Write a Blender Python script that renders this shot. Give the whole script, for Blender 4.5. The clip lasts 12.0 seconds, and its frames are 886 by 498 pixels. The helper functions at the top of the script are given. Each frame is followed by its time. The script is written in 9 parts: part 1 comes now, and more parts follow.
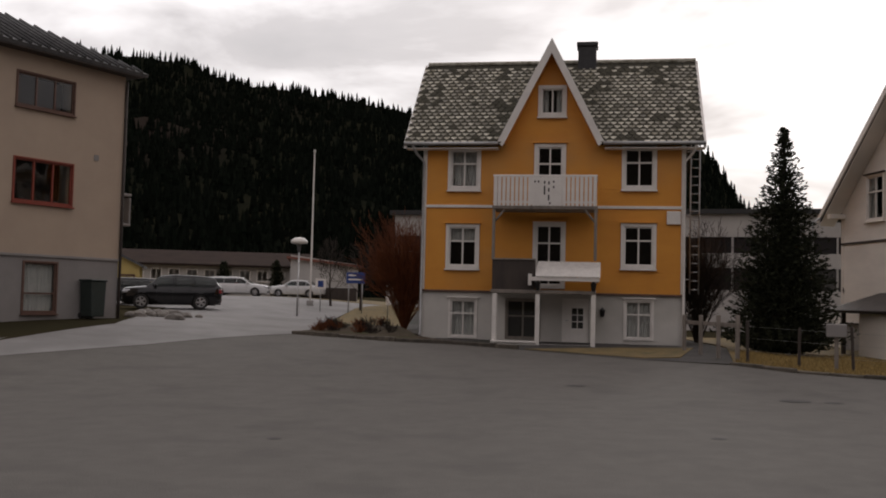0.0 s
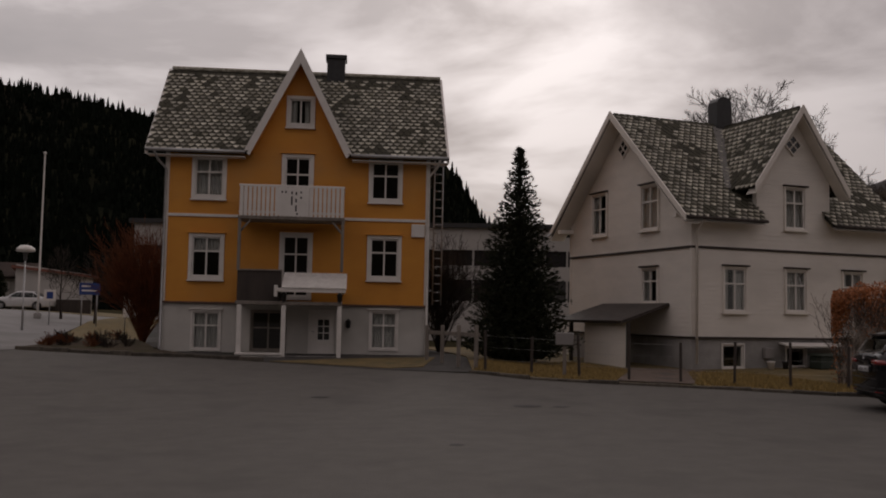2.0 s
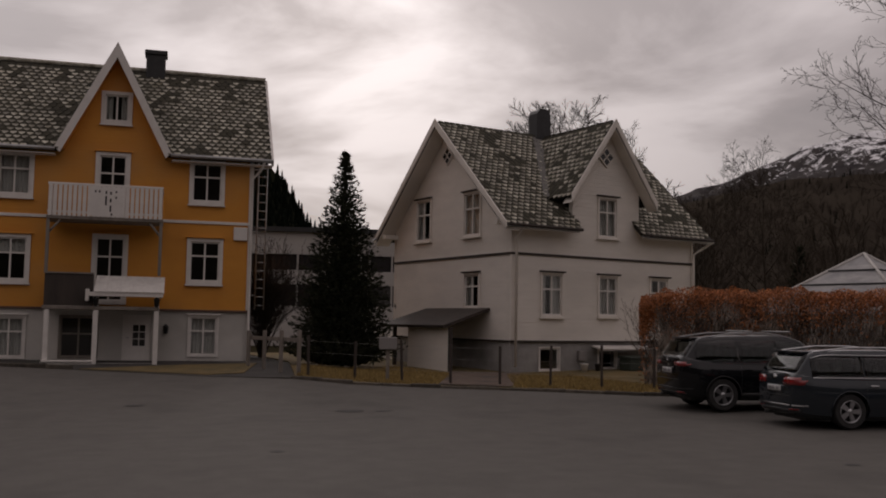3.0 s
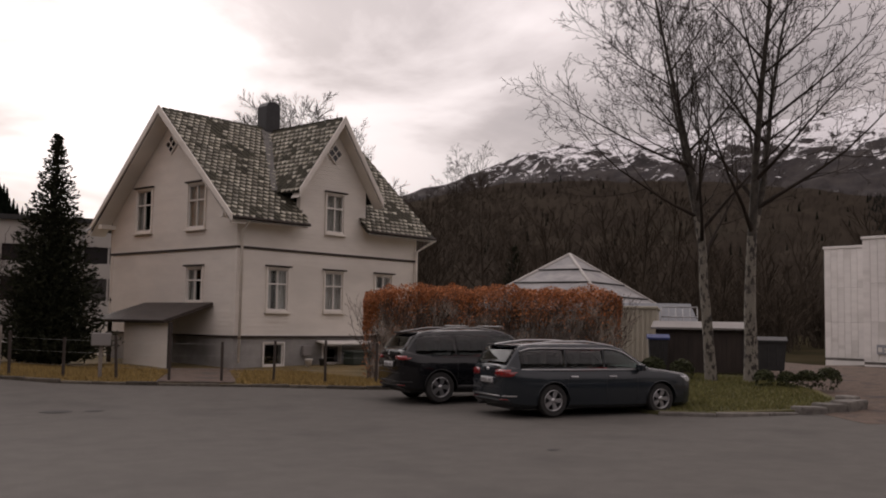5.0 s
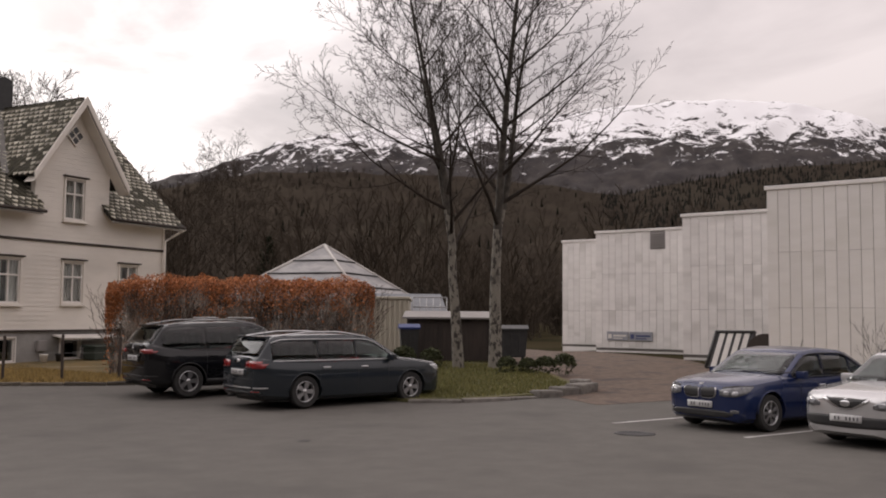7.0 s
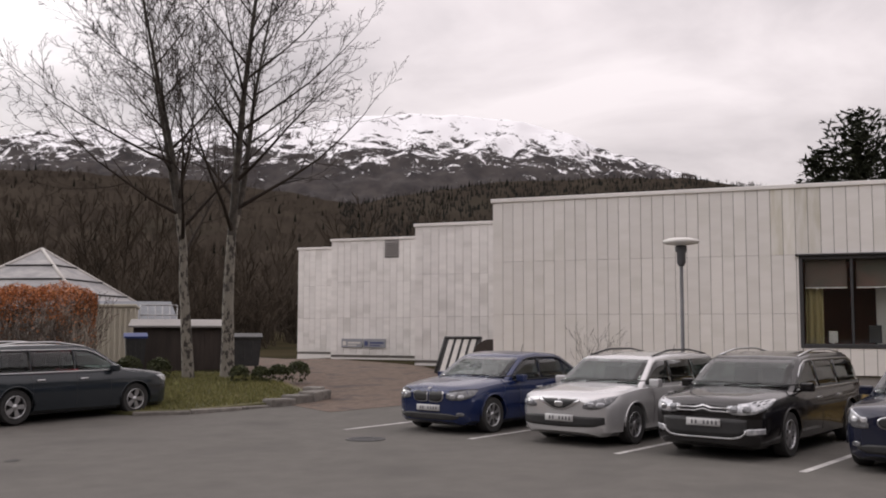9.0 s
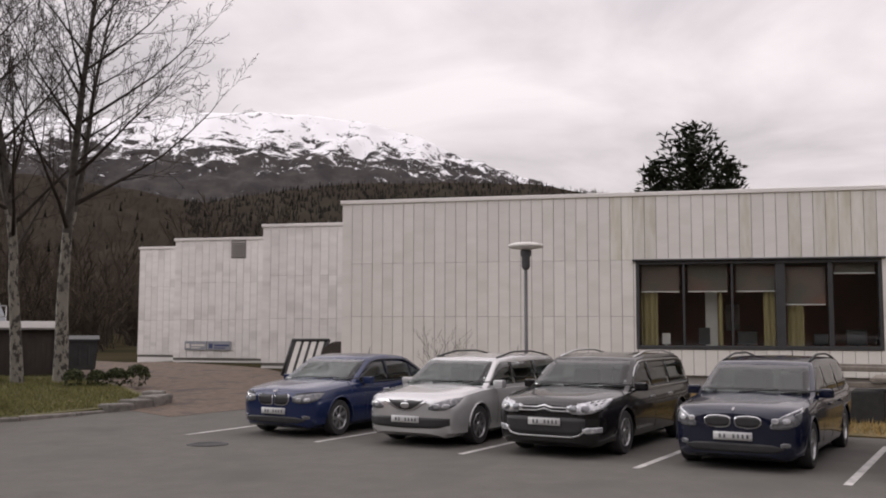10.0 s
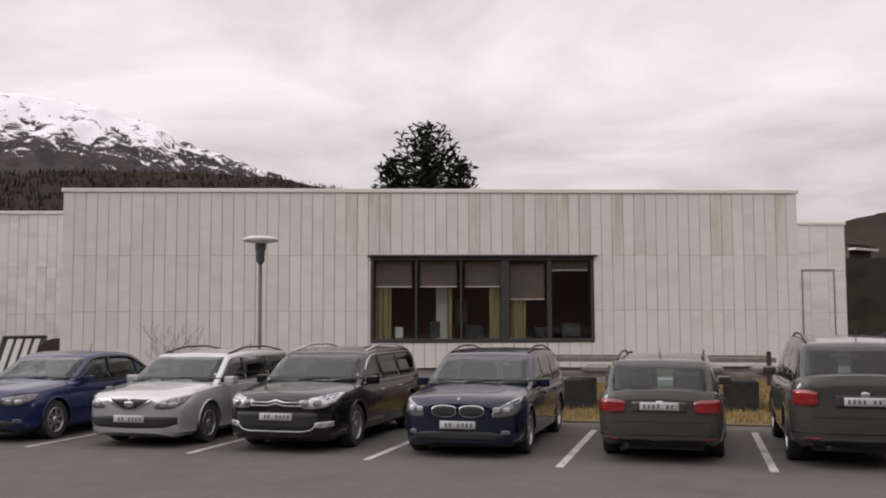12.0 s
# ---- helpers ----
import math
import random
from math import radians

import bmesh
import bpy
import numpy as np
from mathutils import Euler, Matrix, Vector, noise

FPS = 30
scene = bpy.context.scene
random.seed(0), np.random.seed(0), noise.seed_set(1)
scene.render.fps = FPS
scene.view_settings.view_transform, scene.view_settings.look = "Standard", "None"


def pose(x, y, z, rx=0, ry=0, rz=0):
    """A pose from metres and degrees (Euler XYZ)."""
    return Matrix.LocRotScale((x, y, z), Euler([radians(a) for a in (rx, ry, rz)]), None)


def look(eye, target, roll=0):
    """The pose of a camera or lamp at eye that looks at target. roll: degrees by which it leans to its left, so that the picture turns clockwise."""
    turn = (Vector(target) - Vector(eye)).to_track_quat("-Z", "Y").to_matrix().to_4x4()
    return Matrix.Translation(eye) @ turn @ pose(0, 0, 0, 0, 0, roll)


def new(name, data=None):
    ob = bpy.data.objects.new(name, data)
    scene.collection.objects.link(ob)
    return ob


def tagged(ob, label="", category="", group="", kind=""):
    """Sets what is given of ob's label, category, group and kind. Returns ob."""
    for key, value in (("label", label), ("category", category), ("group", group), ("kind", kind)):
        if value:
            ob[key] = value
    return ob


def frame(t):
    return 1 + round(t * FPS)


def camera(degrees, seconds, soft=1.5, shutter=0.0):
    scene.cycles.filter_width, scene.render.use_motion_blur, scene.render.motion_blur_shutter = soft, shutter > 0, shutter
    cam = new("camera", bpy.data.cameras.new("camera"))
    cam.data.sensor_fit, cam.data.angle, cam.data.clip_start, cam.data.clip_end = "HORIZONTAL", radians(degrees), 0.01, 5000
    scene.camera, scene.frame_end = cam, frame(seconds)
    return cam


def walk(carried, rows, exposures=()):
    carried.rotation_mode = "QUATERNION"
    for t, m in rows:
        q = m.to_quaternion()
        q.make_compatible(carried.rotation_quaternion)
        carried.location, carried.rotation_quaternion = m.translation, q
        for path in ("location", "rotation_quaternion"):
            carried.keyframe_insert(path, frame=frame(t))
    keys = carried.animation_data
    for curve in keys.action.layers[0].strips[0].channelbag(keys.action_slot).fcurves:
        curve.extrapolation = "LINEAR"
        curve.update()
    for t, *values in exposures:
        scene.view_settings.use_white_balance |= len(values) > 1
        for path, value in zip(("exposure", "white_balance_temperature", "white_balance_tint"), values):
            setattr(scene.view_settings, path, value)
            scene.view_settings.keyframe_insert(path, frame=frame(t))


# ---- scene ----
cam = camera(49.38, 12.0, 1.9)
PATH = [
    (0.0, pose(-0.000, 0.188, 1.950, 92.936, -1.382, -0.071)),
    (0.5, pose(0.011, 0.188, 1.950, 92.883, -1.115, -3.394)),
    (1.0, pose(0.024, 0.187, 1.950, 93.355, -1.020, -7.331)),
    (1.5, pose(0.035, 0.185, 1.950, 93.570, -0.850, -10.902)),
    (2.0, pose(0.048, 0.182, 1.950, 93.930, -1.095, -14.965)),
    (2.5, pose(0.064, 0.177, 1.950, 94.153, -1.086, -19.971)),
    (3.0, pose(0.080, 0.170, 1.950, 94.397, -0.960, -25.317)),
    (3.2, pose(0.085, 0.167, 1.950, 94.435, -0.823, -27.106)),
    (5.0, pose(0.124, 0.141, 1.950, 94.383, -0.995, -41.414)),
    (5.5, pose(0.132, 0.134, 1.950, 94.490, -0.942, -44.508)),
    (6.0, pose(0.139, 0.127, 1.950, 94.482, -1.094, -47.535)),
    (6.5, pose(0.145, 0.120, 1.950, 94.473, -1.080, -50.624)),
    (7.0, pose(0.156, 0.106, 1.950, 94.024, -0.483, -55.870)),
    (7.2, pose(0.158, 0.102, 1.950, 94.410, -0.308, -57.008)),
    (9.0, pose(0.178, 0.060, 1.950, 94.550, -0.106, -71.412)),
    (9.5, pose(0.183, 0.045, 1.950, 94.612, -0.308, -76.075)),
    (10.0, pose(0.185, 0.032, 1.950, 94.695, -0.133, -80.328)),
    (10.5, pose(0.187, 0.019, 1.950, 94.500, -0.104, -84.205)),
    (11.0, pose(0.188, 0.003, 1.950, 94.181, -0.090, -89.065)),
    (11.5, pose(0.188, -0.006, 1.950, 93.998, 0.072, -91.788)),
    (12.0, pose(0.187, -0.019, 1.950, 94.365, 0.178, -95.828)),
]
EXPOSURES = [(0.0, -0.3, 6500, 10), (0.8, -0.50, 6620, 13), (1.5, -0.90, 6700, 14), (2.5, -1.14, 6750, 15.5), (3.2, -0.95, 6750, 16), (4.8, -0.32, 6750, 15.5), (5.5, -0.13, 6740, 15), (7.0, 0.26, 6650, 12), (9.0, 0.44, 6420, 11), (12.0, 0.42, 6370, 10)]
walk(cam, PATH, EXPOSURES)

# ---- sky and sun: a bright overcast afternoon ----
world = bpy.data.worlds.new("overcast_sky")
scene.world = world
world.use_nodes = True
wt = world.node_tree
wt.nodes.clear()


def wnode(kind, **kw):
    n = wt.nodes.new(kind)
    for k, v in kw.items():
        n.inputs[k].default_value = v
    return n


SUN_EL, SUN_AZ = radians(18), radians(20)  # azimuth from +y towards +x
sky = wt.nodes.new("ShaderNodeTexSky")
sky.sky_type = "NISHITA"
sky.sun_disc = False
sky.sun_elevation, sky.sun_rotation = SUN_EL, SUN_AZ
coord = wnode("ShaderNodeTexCoord")
sep = wnode("ShaderNodeSeparateXYZ")
wt.links.new(coord.outputs["Generated"], sep.inputs[0])
# clouds lie on a plane high overhead: direction / (z + 0.15)
add = wnode("ShaderNodeMath")
add.operation = "ADD"
add.inputs[1].default_value = 0.16
wt.links.new(sep.outputs["Z"], add.inputs[0])
mx = wnode("ShaderNodeMath")
mx.operation = "MAXIMUM"
mx.inputs[1].default_value = 0.05
wt.links.new(add.outputs[0], mx.inputs[0])
div = wnode("ShaderNodeVectorMath")
div.operation = "DIVIDE"
comb = wnode("ShaderNodeCombineXYZ")
for i in range(3):
    wt.links.new(mx.outputs[0], comb.inputs[i])
wt.links.new(coord.outputs["Generated"], div.inputs[0])
wt.links.new(comb.outputs[0], div.inputs[1])
n1 = wnode("ShaderNodeTexNoise", Scale=1.35, Detail=8.0, Roughness=0.52, Distortion=0.35)
wt.links.new(div.outputs[0], n1.inputs["Vector"])
ramp = wnode("ShaderNodeValToRGB")
ramp.color_ramp.elements[0].position, ramp.color_ramp.elements[0].color = 0.32, (0.60, 0.545, 0.55, 1)
ramp.color_ramp.elements[1].position, ramp.color_ramp.elements[1].color = 0.66, (1.0, 0.905, 0.90, 1)
el = ramp.color_ramp.elements.new(0.48)
el.color = (0.80, 0.72, 0.72, 1)
wt.links.new(n1.outputs["Fac"], ramp.inputs[0])
# brightening of the thinner cloud round and beside the hidden sun
sd = Vector((math.sin(SUN_AZ) * math.cos(SUN_EL), math.cos(SUN_AZ) * math.cos(SUN_EL), math.sin(SUN_EL)))
dot = wnode("ShaderNodeVectorMath")
dot.operation = "DOT_PRODUCT"
dot.inputs[1].default_value = Vector((math.sin(radians(-2)) * 0.94, math.cos(radians(-2)) * 0.94, 0.34))
wt.links.new(coord.outputs["Generated"], dot.inputs[0])
glow = wnode("ShaderNodeMapRange")
for k, v in (("From Min", 0.50), ("From Max", 1.0), ("To Min", 0.0), ("To Max", 0.85)):
    glow.inputs[k].default_value = v
wt.links.new(dot.outputs["Value"], glow.inputs["Value"])
# the cloud is thin in ragged patches there
gap = wnode("ShaderNodeMapRange")
for k, v in (("From Min", 0.42), ("From Max", 0.60), ("To Min", 0.55), ("To Max", 1.5)):
    gap.inputs[k].default_value = v
wt.links.new(n1.outputs["Fac"], gap.inputs["Value"])
lit = wnode("ShaderNodeMath")
lit.operation = "MULTIPLY"
wt.links.new(glow.outputs[0], lit.inputs[0])
wt.links.new(gap.outputs[0], lit.inputs[1])
spot_dot = wnode("ShaderNodeVectorMath")
spot_dot.operation = "DOT_PRODUCT"
spot_dot.inputs[1].default_value = sd
wt.links.new(coord.outputs["Generated"], spot_dot.inputs[0])
spot = wnode("ShaderNodeMapRange")
for k, v in (("From Min", 0.974), ("From Max", 0.999), ("To Min", 0.0), ("To Max", 0.36)):
    spot.inputs[k].default_value = v
wt.links.new(spot_dot.outputs["Value"], spot.inputs["Value"])
spot_lit = wnode("ShaderNodeMath")
spot_lit.operation = "MULTIPLY_ADD"
wt.links.new(spot.outputs[0], spot_lit.inputs[0])
wt.links.new(gap.outputs[0], spot_lit.inputs[1])
wt.links.new(lit.outputs[0], spot_lit.inputs[2])
bright = wnode("ShaderNodeMixRGB")
bright.blend_type = "ADD"
bright.inputs[0].default_value = 1.0
wt.links.new(ramp.outputs[0], bright.inputs[1])
wt.links.new(spot_lit.outputs[0], bright.inputs[2])
mixs = wnode("ShaderNodeMixRGB")
mixs.inputs[0].default_value = 0.93
skys = wnode("ShaderNodeMixRGB")
skys.blend_type = "MULTIPLY"
skys.inputs[0].default_value = 1.0
skys.inputs[2].default_value = (0.10, 0.10, 0.10, 1)
wt.links.new(sky.outputs[0], skys.inputs[1])
wt.links.new(skys.outputs[0], mixs.inputs[1])
wt.links.new(bright.outputs[0], mixs.inputs[2])
bg = wnode("ShaderNodeBackground")
bg.inputs["Strength"].default_value = 0.80
# an overcast sky is brighter overhead than at the horizon
zen = wnode("ShaderNodeMapRange")
for k, v in (("From Min", 0.0), ("From Max", 1.0), ("To Min", 0.70), ("To Max", 1.80)):
    zen.inputs[k].default_value = v
wt.links.new(sep.outputs["Z"], zen.inputs["Value"])
over = wnode("ShaderNodeMixRGB")
over.blend_type = "MULTIPLY"
over.inputs[0].default_value = 1.0
wt.links.new(mixs.outputs[0], over.inputs[1])
wt.links.new(zen.outputs[0], over.inputs[2])
wt.links.new(over.outputs[0], bg.inputs["Color"])
wo = wnode("ShaderNodeOutputWorld")
wt.links.new(bg.outputs[0], wo.inputs["Surface"])

sun_data = bpy.data.lights.new("sun", "SUN")
sun_data.energy, sun_data.angle, sun_data.color = 0.6, radians(14), (1.0, 0.95, 0.9)
sun_lamp = new("sun", sun_data)
sun_lamp.matrix_world = look(sd * 50, (0, 0, 0))

# ---- materials ----
def mat(name, a, b=None, scale=3.0, rough=0.8, metal=0.0, bump=0.0, bscale=40.0, rand=0.0, island=False, third=None,
        stretch=(1, 1, 1), spec=0.5, lo=0.35, hi=0.65, coat=0.0):
    """Colours a and b mixed by noise, an optional third in stains, bump from a finer noise, and a spread of brightness per piece."""
    m = bpy.data.materials.new(name)
    m.use_nodes = True
    nt = m.node_tree
    p = nt.nodes["Principled BSDF"]
    p.inputs["Roughness"].default_value, p.inputs["Metallic"].default_value = rough, metal
    p.inputs["Specular IOR Level"].default_value = spec
    p.inputs["Coat Weight"].default_value = coat
    p.inputs["Coat Roughness"].default_value = 0.06
    b = b or tuple(c * 0.8 for c in a)
    co = nt.nodes.new("ShaderNodeTexCoord")
    mp = nt.nodes.new("ShaderNodeMapping")
    mp.inputs["Scale"].default_value = stretch
    src = None
    if rand:
        src = nt.nodes.new("ShaderNodeNewGeometry").outputs["Random Per Island"] if island else nt.nodes.new("ShaderNodeObjectInfo").outputs["Random"]
        shift = nt.nodes.new("ShaderNodeVectorMath")
        shift.operation = "MULTIPLY_ADD"
        shift.inputs[1].default_value = (31.0, 17.0, 53.0)
        nt.links.new(src, shift.inputs[0])
        nt.links.new(co.outputs["Object"], shift.inputs[2])
        nt.links.new(shift.outputs[0], mp.inputs[0])
    else:
        nt.links.new(co.outputs["Object"], mp.inputs[0])
    no = nt.nodes.new("ShaderNodeTexNoise")
    no.inputs["Scale"].default_value, no.inputs["Detail"].default_value, no.inputs["Roughness"].default_value = scale, 6.0, 0.62
    nt.links.new(mp.outputs[0], no.inputs["Vector"])
    rp = nt.nodes.new("ShaderNodeMapRange")
    rp.inputs["From Min"].default_value, rp.inputs["From Max"].default_value = lo, hi
    nt.links.new(no.outputs["Fac"], rp.inputs["Value"])
    mi = nt.nodes.new("ShaderNodeMixRGB")
    mi.inputs[1].default_value, mi.inputs[2].default_value = (*a, 1), (*b, 1)
    nt.links.new(rp.outputs[0], mi.inputs[0])
    col = mi.outputs[0]
    if third:
        n3 = nt.nodes.new("ShaderNodeTexNoise")
        n3.inputs["Scale"].default_value, n3.inputs["Detail"].default_value = scale * 0.31, 8.0
        nt.links.new(mp.outputs[0], n3.inputs["Vector"])
        r3 = nt.nodes.new("ShaderNodeMapRange")
        r3.inputs["From Min"].default_value, r3.inputs["From Max"].default_value = 0.52, 0.72
        nt.links.new(n3.outputs["Fac"], r3.inputs["Value"])
        m3 = nt.nodes.new("ShaderNodeMixRGB")
        m3.inputs[2].default_value = (*third, 1)
        nt.links.new(col, m3.inputs[1])
        nt.links.new(r3.outputs[0], m3.inputs[0])
        col = m3.outputs[0]
    if rand:
        mr = nt.nodes.new("ShaderNodeMapRange")
        mr.inputs["To Min"].default_value, mr.inputs["To Max"].default_value = 1 - rand, 1 + rand
        nt.links.new(src, mr.inputs["Value"])
        mm = nt.nodes.new("ShaderNodeMixRGB")
        mm.blend_type = "MULTIPLY"
        mm.inputs[0].default_value = 1.0
        nt.links.new(col, mm.inputs[1])
        nt.links.new(mr.outputs[0], mm.inputs[2])
        col = mm.outputs[0]
    nt.links.new(col, p.inputs["Base Color"])
    if bump:
        nb = nt.nodes.new("ShaderNodeTexNoise")
        nb.inputs["Scale"].default_value, nb.inputs["Detail"].default_value = bscale, 5.0
        nt.links.new(mp.outputs[0], nb.inputs["Vector"])
        bu = nt.nodes.new("ShaderNodeBump")
        bu.inputs["Strength"].default_value, bu.inputs["Distance"].default_value = bump, 0.03
        nt.links.new(nb.outputs["Fac"], bu.inputs["Height"])
        nt.links.new(bu.outputs[0], p.inputs["Normal"])
    return m


def glass_mat(name, tint, rough=0.02):
    m = bpy.data.materials.new(name)
    m.use_nodes = True
    p = m.node_tree.nodes["Principled BSDF"]
    p.inputs["Base Color"].default_value = (*tint, 1)
    p.inputs["Roughness"].default_value, p.inputs["Transmission Weight"].default_value, p.inputs["IOR"].default_value = rough, 1.0, 1.45
    return m


def glow_mat(name, c, e):
    m = mat(name, c, c, rough=0.6)
    p = m.node_tree.nodes["Principled BSDF"]
    p.inputs["Emission Color"].default_value, p.inputs["Emission Strength"].default_value = (*c, 1), e
    return m


ASPHALT = mat("asphalt", (0.111, 0.105, 0.096), (0.127, 0.120, 0.110), 2.2, 0.92, bump=0.45, bscale=45, third=(0.097, 0.092, 0.085), spec=0.18)
ROAD = mat("worn_pale_asphalt", (0.19, 0.185, 0.18), (0.24, 0.235, 0.23), 0.7, 0.92, bump=0.35, bscale=60, third=(0.16, 0.155, 0.15), spec=0.3)
GRAVEL = mat("gravel", (0.125, 0.097, 0.080), (0.175, 0.138, 0.115), 5.0, 0.95, bump=0.8, bscale=45, third=(0.09, 0.08, 0.075), spec=0.1)
DRYGRASS = mat("dry_grass_soil", (0.18, 0.125, 0.050), (0.10, 0.085, 0.037), 2.0, 0.95, bump=0.9, bscale=25, third=(0.20, 0.14, 0.055))
GREENGRASS = mat("spring_grass_soil", (0.10, 0.092, 0.035), (0.065, 0.068, 0.025), 1.6, 0.95, bump=0.9, bscale=25, third=(0.15, 0.12, 0.05))
FIELD = mat("valley_ground", (0.045, 0.037, 0.022), (0.032, 0.03, 0.018), 0.08, 0.95, bump=0.5, bscale=3, third=(0.06, 0.048, 0.03), spec=0.0)
KERBDARK = mat("mossy_kerb_stone", (0.11, 0.095, 0.075), (0.055, 0.048, 0.038), 5.0, 0.95, bump=0.7, bscale=30, rand=0.3)
STONE = mat("kerb_stone", (0.20, 0.185, 0.165), (0.12, 0.11, 0.10), 6.0, 0.9, bump=0.6, bscale=30, rand=0.2)
YELLOW = mat("yellow_paint", (0.66, 0.285, 0.032), (0.60, 0.245, 0.026), 1.2, 0.62, bump=0.12, bscale=70, third=(0.52, 0.25, 0.06), stretch=(0.7, 1, 1.0))
WHITE = mat("white_paint", (0.74, 0.71, 0.67), (0.66, 0.63, 0.59), 2.5, 0.6, bump=0.1, bscale=60)
CREAM = mat("cream_weatherboard", (0.80, 0.755, 0.69), (0.73, 0.69, 0.63), 1.3, 0.68, bump=0.14, bscale=60, third=(0.64, 0.605, 0.55), stretch=(0.6, 0.6, 1.8))
PLASTER = mat("grey_white_plaster", (0.58, 0.56, 0.52), (0.50, 0.485, 0.455), 0.9, 0.9, bump=0.35, bscale=35, third=(0.40, 0.385, 0.35))
CONCRETE = mat("concrete", (0.36, 0.35, 0.335), (0.27, 0.262, 0.252), 1.5, 0.92, bump=0.4, bscale=35, third=(0.18, 0.175, 0.165))
BEIGE = mat("beige_render", (0.42, 0.335, 0.255), (0.385, 0.305, 0.235), 0.8, 0.9, bump=0.3, bscale=60)
GREYREND = mat("grey_render", (0.26, 0.245, 0.235), (0.225, 0.212, 0.203), 0.9, 0.9, bump=0.3, bscale=60)
SLATE = mat("lichen_slate", (0.47, 0.45, 0.38), (0.23, 0.21, 0.155), 6.0, 0.85, bump=0.5, bscale=25, rand=0.5, lo=0.42, hi=0.66, third=(0.10, 0.088, 0.055))
SLATE_J = mat("lichen_slate_rows", (0.47, 0.45, 0.38), (0.23, 0.21, 0.155), 6.0, 0.85, bump=0.5, bscale=25, rand=0.5, lo=0.42, hi=0.66, third=(0.10, 0.088, 0.055), island=True)
# moss drifts, and the shade painted under each overlapping slate
SLATE_MOSS_SHADE = mat("slate_moss_and_shade", (0.030, 0.028, 0.018), (0.060, 0.055, 0.036), 4.0, 0.95, bump=0.6, bscale=25)
ROOFDARK = mat("roof_underlay", (0.035, 0.034, 0.028), (0.02, 0.02, 0.018), 3.0, 0.9)
DARKWOOD = mat("dark_stained_wood", (0.055, 0.042, 0.035), (0.035, 0.028, 0.024), 3.0, 0.8, bump=0.3, bscale=30, stretch=(1, 1, 0.2))
BROWNTRIM = mat("brown_painted_trim", (0.13, 0.07, 0.05), (0.10, 0.055, 0.04), 4.0, 0.7)
REDTRIM = mat("red_painted_frame", (0.24, 0.045, 0.025), (0.18, 0.035, 0.02), 4.0, 0.6)
BLACKTRIM = mat("black_metal", (0.02, 0.02, 0.021), (0.03, 0.03, 0.03), 6.0, 0.5, spec=0.5)
METAL = mat("galvanised_metal", (0.42, 0.42, 0.42), (0.33, 0.33, 0.33), 6.0, 0.45, metal=0.8)
GREYWOOD = mat("weathered_wood", (0.25, 0.22, 0.19), (0.16, 0.14, 0.12), 5.0, 0.85, bump=0.4, bscale=30, stretch=(1, 1, 0.2))
GLASS = glass_mat("window_glass", (0.9, 0.93, 0.92))
CURTAIN = mat("white_curtain", (0.55, 0.53, 0.50), (0.42, 0.41, 0.39), 6.0, 0.9, stretch=(3, 3, 0.3))
# near-black colour that stands in for the shade inside rooms and openings
INNERSHADE = mat("inner_shade", (0.03, 0.027, 0.024), (0.018, 0.017, 0.015), 1.0, 0.9)


# ---- building blocks ----
def box(bm, x0, x1, y0, y1, z0, z1, m=None):
    vs = [bm.verts.new(p) for p in ((x0, y0, z0), (x1, y0, z0), (x1, y1, z0), (x0, y1, z0), (x0, y0, z1), (x1, y0, z1), (x1, y1, z1), (x0, y1, z1))]
    for f in ((3, 2, 1, 0), (4, 5, 6, 7), (0, 1, 5, 4), (1, 2, 6, 5), (2, 3, 7, 6), (3, 0, 4, 7)):
        bm.faces.new([vs[i] for i in f])
    if m is not None:
        for v in vs:
            v.co = m @ v.co
    return vs


def bevelled(bm, x0, x1, y0, y1, z0, z1, r=0.02, m=None, seg=1):
    t = bmesh.new()
    box(t, x0, x1, y0, y1, z0, z1)
    bmesh.ops.bevel(t, geom=t.edges[:], offset=r, segments=seg, affect="EDGES", profile=0.6)
    merge(bm, t, m)


def merge(bm, t, m=None):
    """Copies bmesh t into bm and frees t."""
    made = {}
    for v in t.verts:
        made[v] = bm.verts.new(m @ v.co if m is not None else v.co)
    for f in t.faces:
        try:
            nf = bm.faces.new([made[v] for v in f.verts])
            nf.smooth = f.smooth
        except ValueError:
            pass
    t.free()


def prism(bm, poly, a0, a1, axis="y", m=None):
    """A polygon drawn in the two other axes, in order, pulled from a0 to a1 along axis."""
    def at(p, a):
        v = {"x": (a, p[0], p[1]), "y": (p[0], a, p[1]), "z": (p[0], p[1], a)}[axis]
        return m @ Vector(v) if m is not None else v
    lo, hi = [bm.verts.new(at(p, a0)) for p in poly], [bm.verts.new(at(p, a1)) for p in poly]
    n = len(poly)
    fs = [bm.faces.new(lo), bm.faces.new(hi[::-1])]
    for i in range(n):
        fs.append(bm.faces.new((lo[i], hi[i], hi[(i + 1) % n], lo[(i + 1) % n])))
    bmesh.ops.recalc_face_normals(bm, faces=fs)


